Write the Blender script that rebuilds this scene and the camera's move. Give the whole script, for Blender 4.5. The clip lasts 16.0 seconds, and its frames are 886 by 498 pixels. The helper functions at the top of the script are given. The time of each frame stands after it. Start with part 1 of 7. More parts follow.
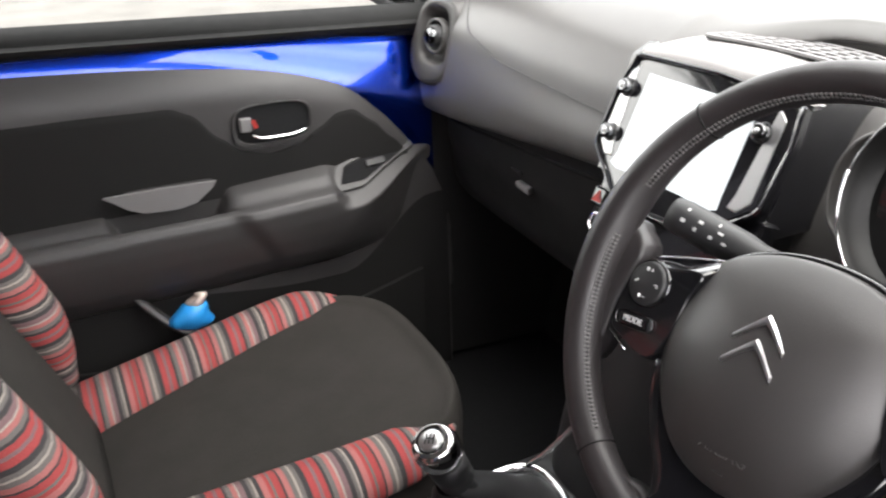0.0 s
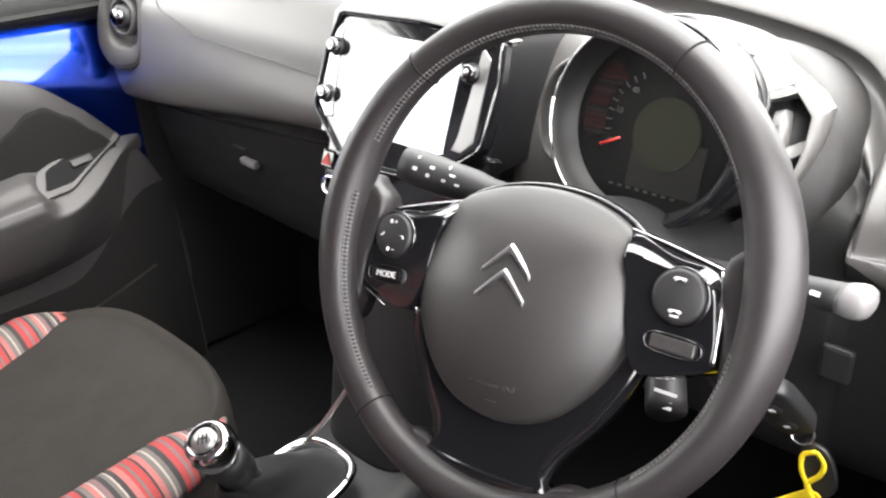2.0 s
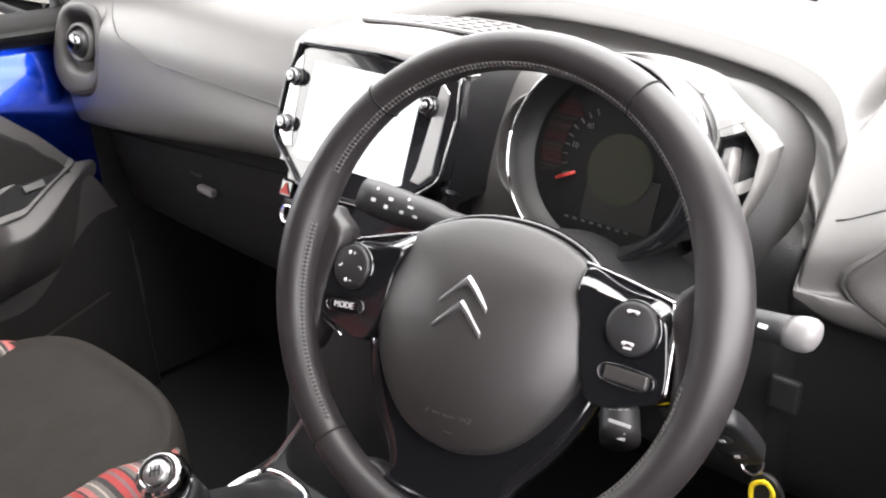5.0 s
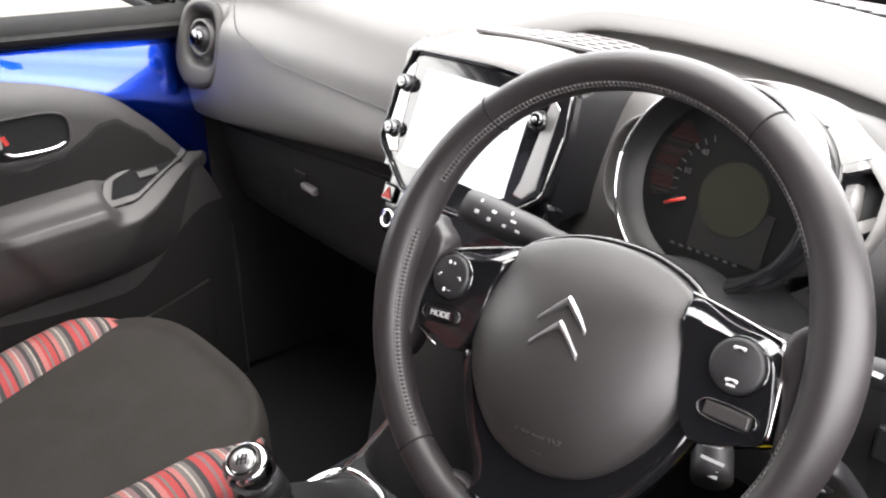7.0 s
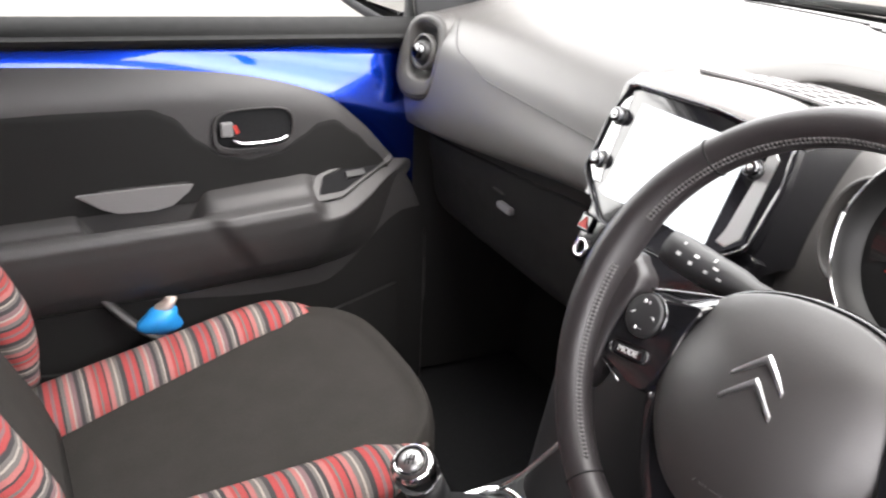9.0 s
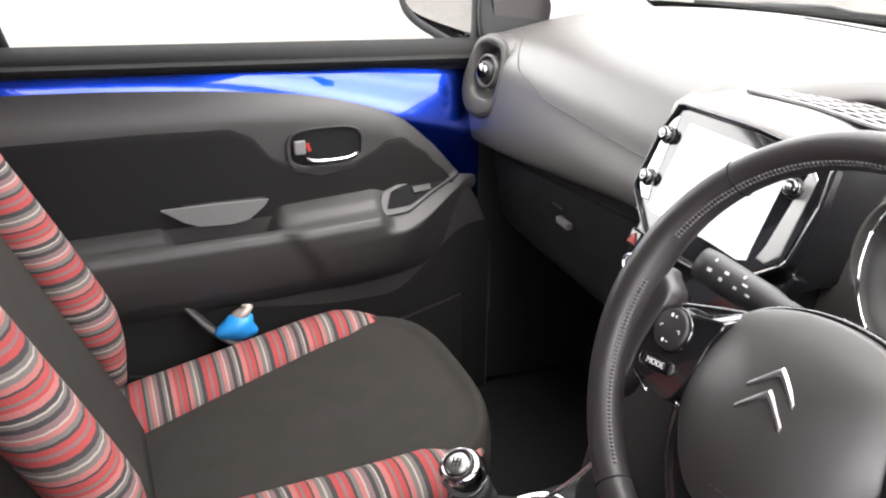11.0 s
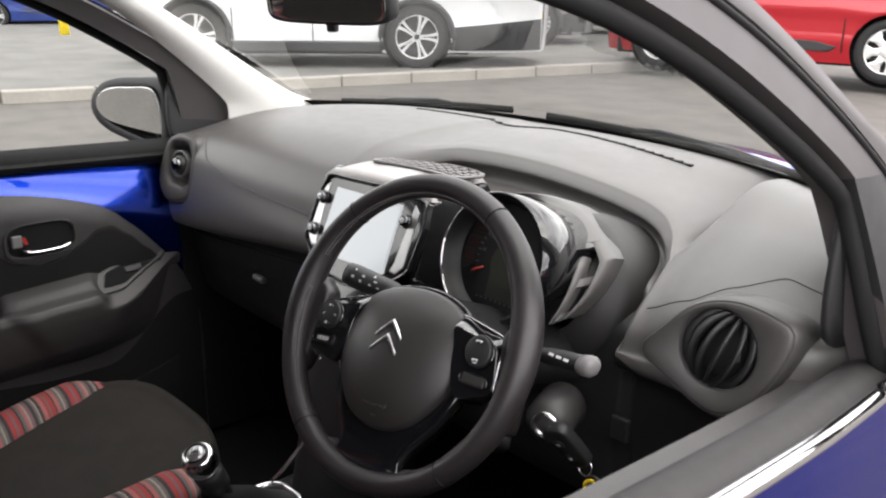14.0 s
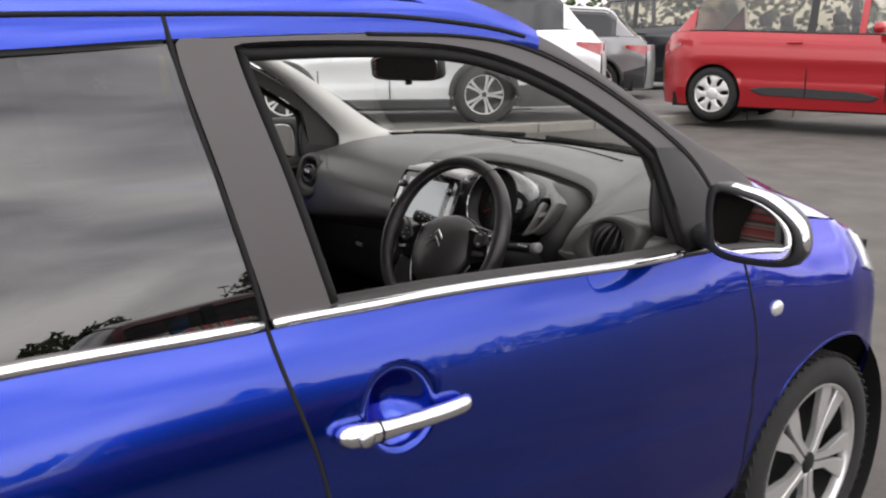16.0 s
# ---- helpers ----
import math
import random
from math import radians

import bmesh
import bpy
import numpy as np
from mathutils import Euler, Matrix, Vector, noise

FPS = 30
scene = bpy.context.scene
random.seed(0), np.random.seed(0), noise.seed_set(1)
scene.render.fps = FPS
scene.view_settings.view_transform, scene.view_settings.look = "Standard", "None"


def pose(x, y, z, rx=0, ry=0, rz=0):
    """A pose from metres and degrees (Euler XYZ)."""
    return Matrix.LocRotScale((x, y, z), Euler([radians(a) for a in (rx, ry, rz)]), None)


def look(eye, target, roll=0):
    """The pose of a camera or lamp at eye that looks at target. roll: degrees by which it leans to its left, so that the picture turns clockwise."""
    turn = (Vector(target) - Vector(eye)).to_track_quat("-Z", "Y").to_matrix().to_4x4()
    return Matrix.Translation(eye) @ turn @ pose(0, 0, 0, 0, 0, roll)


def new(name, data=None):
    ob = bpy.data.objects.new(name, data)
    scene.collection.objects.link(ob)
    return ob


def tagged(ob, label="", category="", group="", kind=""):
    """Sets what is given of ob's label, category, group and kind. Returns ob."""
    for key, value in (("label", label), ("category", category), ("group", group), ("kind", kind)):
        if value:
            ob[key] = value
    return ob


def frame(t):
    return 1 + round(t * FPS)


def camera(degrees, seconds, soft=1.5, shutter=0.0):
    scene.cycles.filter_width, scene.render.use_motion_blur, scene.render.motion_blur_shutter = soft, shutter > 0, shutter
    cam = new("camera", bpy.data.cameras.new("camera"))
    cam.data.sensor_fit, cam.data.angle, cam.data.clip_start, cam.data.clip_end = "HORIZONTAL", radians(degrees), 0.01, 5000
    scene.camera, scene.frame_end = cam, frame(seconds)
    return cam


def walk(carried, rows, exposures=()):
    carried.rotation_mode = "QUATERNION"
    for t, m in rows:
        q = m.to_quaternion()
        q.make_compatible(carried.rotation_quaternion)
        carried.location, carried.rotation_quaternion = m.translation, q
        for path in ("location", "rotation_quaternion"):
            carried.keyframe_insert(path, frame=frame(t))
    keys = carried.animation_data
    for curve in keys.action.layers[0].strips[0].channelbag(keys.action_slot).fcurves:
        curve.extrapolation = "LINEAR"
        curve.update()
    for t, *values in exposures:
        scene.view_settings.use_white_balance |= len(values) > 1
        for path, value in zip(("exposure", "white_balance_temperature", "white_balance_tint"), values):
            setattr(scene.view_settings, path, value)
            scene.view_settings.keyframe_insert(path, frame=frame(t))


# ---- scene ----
cam = camera(54.4, 16.0, soft=2.1, shutter=0.4)
PATH = [
    (0, (0.669, -0.383, 1.214), (-0.959, 0.399, 0.357), -1.7),
    (0.5, (0.645, -0.385, 1.207), (-0.872, 0.577, 0.327), -1.2),
    (1, (0.649, -0.386, 1.208), (-0.778, 0.686, 0.306), -1.9),
    (1.5, (0.65, -0.383, 1.208), (-0.682, 0.784, 0.279), -3.0),
    (2, (0.658, -0.382, 1.208), (-0.59, 0.86, 0.26), -3.7),
    (2.5, (0.664, -0.384, 1.21), (-0.525, 0.914, 0.261), -3.8),
    (3, (0.668, -0.383, 1.209), (-0.48, 0.958, 0.27), -3.7),
    (3.2, (0.669, -0.384, 1.209), (-0.469, 0.972, 0.277), -3.8),
    (5.3, (0.658, -0.385, 1.213), (-0.557, 0.933, 0.325), -1.3),
    (5.5, (0.656, -0.387, 1.213), (-0.574, 0.919, 0.33), -1.0),
    (6, (0.654, -0.387, 1.214), (-0.619, 0.881, 0.336), -0.6),
    (6.5, (0.653, -0.388, 1.214), (-0.657, 0.846, 0.341), -0.4),
    (7, (0.651, -0.389, 1.214), (-0.694, 0.807, 0.343), -0.1),
    (7.5, (0.648, -0.392, 1.215), (-0.736, 0.763, 0.348), 0.4),
    (8, (0.645, -0.394, 1.216), (-0.796, 0.696, 0.359), 1.1),
    (8.5, (0.644, -0.401, 1.216), (-0.873, 0.594, 0.373), 2.0),
    (9, (0.648, -0.407, 1.218), (-0.947, 0.467, 0.387), 2.5),
    (9.2, (0.651, -0.408, 1.218), (-0.972, 0.418, 0.392), 2.6),
    (11.3, (0.704, -0.386, 1.243), (-0.984, 0.315, 0.431), 0.4),
    (11.5, (0.704, -0.381, 1.243), (-0.962, 0.378, 0.438), 0.3),
    (12, (0.712, -0.406, 1.248), (-0.847, 0.574, 0.468), 0.5),
    (12.5, (0.735, -0.437, 1.257), (-0.697, 0.737, 0.501), 0.7),
    (13, (0.798, -0.459, 1.265), (-0.545, 0.837, 0.545), 0.9),
    (13.5, (0.89, -0.487, 1.273), (-0.44, 0.85, 0.608), 1.1),
    (14, (1.012, -0.558, 1.3), (-0.377, 0.746, 0.691), 0.5),
    (14.5, (1.149, -0.662, 1.298), (-0.306, 0.588, 0.732), -0.1),
    (15, (1.319, -0.831, 1.321), (-0.165, 0.395, 0.779), -0.6),
    (15.5, (1.507, -0.971, 1.332), (0.006, 0.246, 0.819), -0.9),
    (16, (1.749, -1.097, 1.339), (0.223, 0.103, 0.857), -0.7),
]
walk(cam, [(t, look(eye, target, roll)) for t, eye, target, roll in PATH], exposures=[(0, 2.68, 6700, 12), (0.5, 2.9, 6700, 12), (1.2, 3.12, 6700, 12), (2, 3.35, 6700, 12), (3.2, 3.42, 6700, 14), (5.3, 3.02, 6700, 14), (7, 3.08, 6700, 14), (9.2, 3.15, 6700, 14), (11.3, 3, 6700, 14), (12, 2.6, 6700, 14), (12.5, 2.38, 6700, 14), (13, 2.02, 6700, 14), (13.5, 1.78, 6700, 14), (14, 1.6, 6700, 14), (15, 1.3, 6700, 14), (15.5, 1.12, 6700, 14), (16, 0.68, 6700, 14)])

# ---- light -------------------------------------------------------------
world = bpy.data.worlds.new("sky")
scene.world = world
world.use_nodes = True
wn, wl = world.node_tree.nodes, world.node_tree.links
wn.clear()
w_out, w_bg = wn.new("ShaderNodeOutputWorld"), wn.new("ShaderNodeBackground")
sky = wn.new("ShaderNodeTexSky")
sky.sky_type, sky.sun_disc = "NISHITA", False
sky.sun_elevation, sky.sun_rotation = radians(60), radians(70)
w_co, w_map = wn.new("ShaderNodeTexCoord"), wn.new("ShaderNodeMapping")
w_map.inputs["Scale"].default_value = (1.0, 1.0, 3.2)
w_noise, w_ramp, w_mix = wn.new("ShaderNodeTexNoise"), wn.new("ShaderNodeValToRGB"), wn.new("ShaderNodeMix")
w_noise.inputs["Scale"].default_value, w_noise.inputs["Detail"].default_value = 2.3, 8
w_noise.inputs["Distortion"].default_value = 0.6
w_ramp.color_ramp.elements[0].position, w_ramp.color_ramp.elements[0].color = 0.32, (5.6, 5.7, 6.1, 1)
w_ramp.color_ramp.elements[1].position, w_ramp.color_ramp.elements[1].color = 0.66, (19.0, 18.8, 18.6, 1)
w_mix.data_type = "RGBA"
w_mix.inputs["Factor"].default_value = 0.88
wl.new(w_co.outputs["Generated"], w_map.inputs["Vector"])
wl.new(w_map.outputs["Vector"], w_noise.inputs["Vector"])
wl.new(w_noise.outputs["Fac"], w_ramp.inputs["Fac"])
wl.new(sky.outputs["Color"], w_mix.inputs["A"])
wl.new(w_ramp.outputs["Color"], w_mix.inputs["B"])
# cloud brightened low on the +x side, added to lift door and glass reflections
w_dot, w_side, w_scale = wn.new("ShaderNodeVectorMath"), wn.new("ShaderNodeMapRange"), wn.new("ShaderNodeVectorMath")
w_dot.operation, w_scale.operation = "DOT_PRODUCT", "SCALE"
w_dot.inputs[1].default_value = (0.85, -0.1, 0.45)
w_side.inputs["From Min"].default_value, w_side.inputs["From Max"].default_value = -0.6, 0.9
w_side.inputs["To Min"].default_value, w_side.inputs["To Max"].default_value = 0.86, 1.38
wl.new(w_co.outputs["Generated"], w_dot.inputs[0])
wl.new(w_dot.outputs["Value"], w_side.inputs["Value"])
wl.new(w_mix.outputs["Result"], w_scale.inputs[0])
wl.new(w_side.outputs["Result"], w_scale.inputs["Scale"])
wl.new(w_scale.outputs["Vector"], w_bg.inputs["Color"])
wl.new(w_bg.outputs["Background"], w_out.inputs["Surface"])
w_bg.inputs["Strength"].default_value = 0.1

sun = new("sun", bpy.data.lights.new("sun", "SUN"))
sun.data.energy, sun.data.angle, sun.data.color = 0.45, radians(50), (1.0, 0.96, 0.9)
sun.matrix_world = look((4, 1.5, 8), (0, 0.3, 0))

# ---- materials ---------------------------------------------------------


def material(name, color, rough=0.5, metal=0.0, noise_scale=0.0, spread=0.0, bump=0.0, bump_scale=300.0, coat=0.0, spec=0.5, stain=0.0):
    m = bpy.data.materials.new(name)
    m.use_nodes = True
    n, l = m.node_tree.nodes, m.node_tree.links
    b = n["Principled BSDF"]
    b.inputs["Base Color"].default_value = (*color, 1)
    b.inputs["Roughness"].default_value, b.inputs["Metallic"].default_value = rough, metal
    b.inputs["Coat Weight"].default_value, b.inputs["Specular IOR Level"].default_value = coat, spec
    b.inputs["Coat Roughness"].default_value = 0.03
    co = n.new("ShaderNodeTexCoord")
    if spread:
        t, r = n.new("ShaderNodeTexNoise"), n.new("ShaderNodeMapRange")
        t.inputs["Scale"].default_value, t.inputs["Detail"].default_value = noise_scale, 6
        l.new(co.outputs["Object"], t.inputs["Vector"])
        r.inputs["To Min"].default_value, r.inputs["To Max"].default_value = 1 - spread, 1 + spread
        l.new(t.outputs["Fac"], r.inputs["Value"])
        last = r.outputs["Result"]
        if stain:
            t2, r2, mm = n.new("ShaderNodeTexNoise"), n.new("ShaderNodeMapRange"), n.new("ShaderNodeMath")
            t2.inputs["Scale"].default_value, t2.inputs["Detail"].default_value = noise_scale * 0.04, 5
            l.new(co.outputs["Object"], t2.inputs["Vector"])
            r2.inputs["From Min"].default_value, r2.inputs["From Max"].default_value = 0.3, 0.7
            r2.inputs["To Min"].default_value, r2.inputs["To Max"].default_value = 1 - stain, 1 + stain
            l.new(t2.outputs["Fac"], r2.inputs["Value"])
            mm.operation = "MULTIPLY"
            l.new(last, mm.inputs[0]), l.new(r2.outputs["Result"], mm.inputs[1])
            last = mm.outputs["Value"]
        v = n.new("ShaderNodeVectorMath")
        v.operation = "SCALE"
        v.inputs[0].default_value = color
        l.new(last, v.inputs["Scale"])
        l.new(v.outputs["Vector"], b.inputs["Base Color"])
        rr = n.new("ShaderNodeMapRange")
        rr.inputs["To Min"].default_value, rr.inputs["To Max"].default_value = rough * 0.85, min(1, rough * 1.15)
        l.new(t.outputs["Fac"], rr.inputs["Value"])
        l.new(rr.outputs["Result"], b.inputs["Roughness"])
    if bump:
        t3, bp = n.new("ShaderNodeTexVoronoi" if bump_scale > 500 else "ShaderNodeTexNoise"), n.new("ShaderNodeBump")
        t3.inputs["Scale"].default_value = bump_scale
        l.new(co.outputs["Object"], t3.inputs["Vector"])
        bp.inputs["Strength"].default_value, bp.inputs["Distance"].default_value = bump, 0.001
        l.new(t3.outputs[0], bp.inputs["Height"])
        l.new(bp.outputs["Normal"], b.inputs["Normal"])
    return m


def striped(name, axis, repeat, dim=1.0):
    """Woven cloth with bands across the given object axis."""
    m = material(name, (0.1, 0.1, 0.1), 0.95, bump=0.5, bump_scale=420, spec=0.2)
    n, l = m.node_tree.nodes, m.node_tree.links
    co, sep, mul, fr, ramp = (n.new("ShaderNode" + k) for k in ("TexCoord", "SeparateXYZ", "Math", "Math", "ValToRGB"))
    l.new(co.outputs["Object"], sep.inputs[0])
    mul.operation, fr.operation = "MULTIPLY", "FRACT"
    mul.inputs[1].default_value = repeat
    l.new(sep.outputs[axis], mul.inputs[0]), l.new(mul.outputs[0], fr.inputs[0]), l.new(fr.outputs[0], ramp.inputs[0])
    red, pink, grey, black, pale, mauve = (0.42, 0.075, 0.075), (0.46, 0.17, 0.16), (0.18, 0.165, 0.155), (0.065, 0.06, 0.062), (0.44, 0.39, 0.35), (0.24, 0.15, 0.155)
    red, pink, grey, black, pale, mauve = (tuple(dim * v for v in c) for c in (red, pink, grey, black, pale, mauve))
    bands = [(0, red), (.07, black), (.09, pink), (.15, grey), (.2, pale), (.225, grey), (.27, black), (.33, red), (.4, mauve), (.44, red), (.5, black), (.53, grey),
             (.58, pink), (.63, pale), (.65, mauve), (.71, black), (.76, grey), (.8, pale), (.82, black), (.87, pink), (.93, red), (.97, grey)]
    cr = ramp.color_ramp
    cr.interpolation = "CONSTANT"
    cr.elements[0].color = (*red, 1)
    cr.elements[1].position, cr.elements[1].color = bands[1][0], (*bands[1][1], 1)
    for p, c in bands[2:]:
        cr.elements.new(p).color = (*c, 1)
    tn, mx = n.new("ShaderNodeTexNoise"), n.new("ShaderNodeMix")
    tn.inputs["Scale"].default_value, tn.inputs["Detail"].default_value = 900, 3
    l.new(co.outputs["Object"], tn.inputs["Vector"])
    mx.data_type, mx.blend_type = "RGBA", "MULTIPLY"
    mx.inputs["Factor"].default_value = 0.55
    l.new(ramp.outputs[0], mx.inputs["A"]), l.new(tn.outputs["Fac"], mx.inputs["B"])
    l.new(mx.outputs["Result"], n["Principled BSDF"].inputs["Base Color"])
    return m


def glassy(name, tint, gloss=0.06):
    m = bpy.data.materials.new(name)
    m.use_nodes = True
    n, l = m.node_tree.nodes, m.node_tree.links
    n.clear()
    out, blend, tr, gl, lw, pw, ma = (n.new("ShaderNode" + k) for k in ("OutputMaterial", "MixShader", "BsdfTransparent", "BsdfGlossy", "LayerWeight", "Math", "Math"))
    tr.inputs["Color"].default_value = (*tint, 1)
    gl.inputs["Roughness"].default_value = 0.01
    lw.inputs["Blend"].default_value = 0.5
    pw.operation, ma.operation = "POWER", "MULTIPLY_ADD"
    pw.inputs[1].default_value = 4.5
    ma.inputs[1].default_value, ma.inputs[2].default_value = 0.85, gloss
    l.new(lw.outputs["Facing"], pw.inputs[0]), l.new(pw.outputs[0], ma.inputs[0])
    l.new(ma.outputs[0], blend.inputs["Fac"]), l.new(tr.outputs[0], blend.inputs[1]), l.new(gl.outputs[0], blend.inputs[2])
    l.new(blend.outputs[0], out.inputs["Surface"])
    return m


def glowing(name, color, strength):
    m = material(name, (0.02, 0.02, 0.02), 0.12)
    b = m.node_tree.nodes["Principled BSDF"]
    b.inputs["Emission Color"].default_value, b.inputs["Emission Strength"].default_value = (*color, 1), strength
    return m


DASH = material("dash_plastic", (0.062, 0.059, 0.057), 0.44, noise_scale=40, spread=0.06, bump=0.1, bump_scale=1100, spec=0.75)
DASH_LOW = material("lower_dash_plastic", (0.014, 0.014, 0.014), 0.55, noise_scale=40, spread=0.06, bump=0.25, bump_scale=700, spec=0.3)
TRIM = material("trim_plastic", (0.16, 0.155, 0.155), 0.36, noise_scale=30, spread=0.05, bump=0.15, bump_scale=800)
# dash plastic darkened in colour to stand for the shade inside the recess
RECESS_SHADE = material("recess_shade_plastic", (0.02, 0.019, 0.0185), 0.55, noise_scale=40, spread=0.06, bump=0.1, bump_scale=1100)
BLACK = material("black_plastic", (0.014, 0.014, 0.015), 0.5, noise_scale=50, spread=0.1)
GLOSS = material("piano_black", (0.006, 0.006, 0.007), 0.08, coat=0.6, noise_scale=20, spread=0.1)
LEATHER = material("leather", (0.0185, 0.016, 0.0168), 0.42, noise_scale=25, spread=0.1, bump=0.1, bump_scale=1300, spec=0.55)
PAD = material("airbag_plastic", (0.026, 0.024, 0.0237), 0.42, noise_scale=30, spread=0.07, bump=0.12, bump_scale=1500, spec=0.6)
THREAD = material("thread", (0.11, 0.105, 0.105), 0.8)
CLOTH = material("grey_cloth", (0.027, 0.0245, 0.0225), 0.95, noise_scale=500, spread=0.35, bump=0.4, bump_scale=450, spec=0.2, stain=0.08)
CARD = material("door_card", (0.036, 0.034, 0.034), 0.45, noise_scale=30, spread=0.06, bump=0.2, bump_scale=800)
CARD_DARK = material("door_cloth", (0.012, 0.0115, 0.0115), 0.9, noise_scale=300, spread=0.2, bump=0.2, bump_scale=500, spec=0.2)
PILLAR = material("pillar_trim", (0.76, 0.75, 0.72), 0.8, noise_scale=200, spread=0.05, bump=0.1, bump_scale=600)
LINING = material("roof_lining", (0.5, 0.49, 0.47), 0.95, noise_scale=300, spread=0.05)
STRIPE_Y = striped("striped_cloth", 1, 9.0)
STRIPE_Z = striped("striped_cloth_back", 2, 9.0)
CHROME = material("chrome", (0.85, 0.85, 0.86), 0.07, 1.0, noise_scale=8, spread=0.03)
BADGE = material("badge_chrome", (0.75, 0.75, 0.76), 0.28, 1.0, noise_scale=8, spread=0.03)
SILVER = material("satin_silver", (0.78, 0.78, 0.78), 0.25, 1.0, noise_scale=12, spread=0.04)
BLUE = material("blue_metallic", (0.003, 0.029, 0.32), 0.2, 0.97, noise_scale=900, spread=0.25, coat=1.0)
BLUE.node_tree.nodes["Principled BSDF"].inputs["Coat IOR"].default_value = 1.52
BLUE.node_tree.nodes["Principled BSDF"].inputs["Specular Tint"].default_value = (0.15, 0.25, 0.9, 1)
LEDGE = material("ledge_rubber", (0.016, 0.015, 0.015), 0.65, noise_scale=60, spread=0.12)
ALLOY = material("machined_alloy", (0.68, 0.68, 0.67), 0.3, 0.75, noise_scale=40, spread=0.05)
FRAME = material("satin_black_film", (0.055, 0.049, 0.05), 0.45, noise_scale=30, spread=0.06)
RUBBER = material("rubber", (0.009, 0.009, 0.009), 0.8, noise_scale=60, spread=0.2, spec=0.25)
TYRE = material("tyre", (0.011, 0.011, 0.011), 0.85, noise_scale=40, spread=0.25, bump=0.2, bump_scale=200)
GLASS = glassy("clear_glass", (0.94, 0.97, 0.95), 0.05)
TINT = glassy("privacy_glass", (0.03, 0.03, 0.034), 0.105)
TRIM_DK = material("vent_plastic", (0.05, 0.0475, 0.046), 0.45, noise_scale=30, spread=0.05, bump=0.15, bump_scale=800)
TRIM_LT = material("pale_plastic", (0.2, 0.19, 0.195), 0.5, noise_scale=30, spread=0.05)
SIDE = material("satin_side_metal", (0.5, 0.5, 0.5), 0.3, 0.9, noise_scale=15, spread=0.05)
# cover plastic with the sky's reflection put into a lighter base colour
COVER_SHEEN = material("cover_sheen", (0.3, 0.29, 0.285), 0.38, noise_scale=30, spread=0.05, bump=0.05, bump_scale=900)
LEATHER_DK = material("gaiter_leather", (0.015, 0.015, 0.016), 0.5, noise_scale=40, spread=0.1)
CHROME_DK = material("dark_chrome", (0.15, 0.15, 0.155), 0.1, 1.0, noise_scale=8, spread=0.03)
STRIPE_DIAL = striped("dial_bands", 2, 26.0, 0.045)
DIAL_GREY = material("dial_grey", (0.008, 0.008, 0.0075), 0.4, noise_scale=20, spread=0.1)
DIAL_INK = material("dial_ink", (0.04, 0.04, 0.039), 0.5)
CARPET = material("carpet", (0.013, 0.013, 0.0138), 1.0, noise_scale=300, spread=0.4, spec=0.1)
MIRROR = material("mirror", (0.85, 0.86, 0.86), 0.01, 1.0)
SCREEN = glowing("screen", (0.84, 0.92, 0.96), 0.21)
DIAL = material("dial", (0.004, 0.004, 0.004), 0.45, spec=0.3)
DIAL_LCD = material("dial_lcd", (0.011, 0.012, 0.007), 0.4)
WHITE_INK = material("white_print", (0.5, 0.5, 0.5), 0.5)
RED_INK = material("red_print", (0.36, 0.025, 0.018), 0.5)
YELLOW = material("yellow_plastic", (0.8, 0.6, 0.02), 0.5)
BLUE_BITS = material("blue_wrapper", (0.02, 0.3, 0.75), 0.4)
FOIL = material("foil", (0.45, 0.38, 0.34), 0.35, 0.4, noise_scale=120, spread=0.4)
LAMP_CLEAR = material("lamp_clear", (0.5, 0.51, 0.52), 0.1, 0.35, coat=1.0, noise_scale=60, spread=0.35)
LAMP_RED = material("lamp_red", (0.3, 0.008, 0.012), 0.15, coat=1.0, noise_scale=14, spread=0.4)
ASPHALT = material("asphalt", (0.074, 0.068, 0.061), 0.9, noise_scale=60, spread=0.35, bump=0.6, bump_scale=90, stain=0.22)
PAVE = material("pavement", (0.1, 0.097, 0.09), 0.9, noise_scale=40, spread=0.3, bump=0.4, bump_scale=60, stain=0.2)
KERB = material("kerb_stone", (0.24, 0.225, 0.2), 0.9, noise_scale=30, spread=0.25, stain=0.2)
PAINT_LINE = material("line_paint", (0.55, 0.54, 0.5), 0.8, noise_scale=25, spread=0.2, stain=0.15)
LEAVES = material("leaves", (0.045, 0.07, 0.025), 0.8, noise_scale=3, spread=0.4)
BARK = material("bark", (0.09, 0.07, 0.05), 0.9, noise_scale=12, spread=0.3)
STEEL = material("galvanised_steel", (0.35, 0.36, 0.36), 0.45, 0.7, noise_scale=9, spread=0.12)


def paint(name, color, metal=0.3):
    return material(name, color, 0.3, metal, noise_scale=600, spread=0.1, coat=1.0)


# ---- mesh helpers ------------------------------------------------------


def hang(ob, parent):
    """Parents ob, which stays where it is."""
    if parent:
        ob.parent = parent
        if not parent.parent:
            ob.matrix_parent_inverse = parent.matrix_basis.inverted()


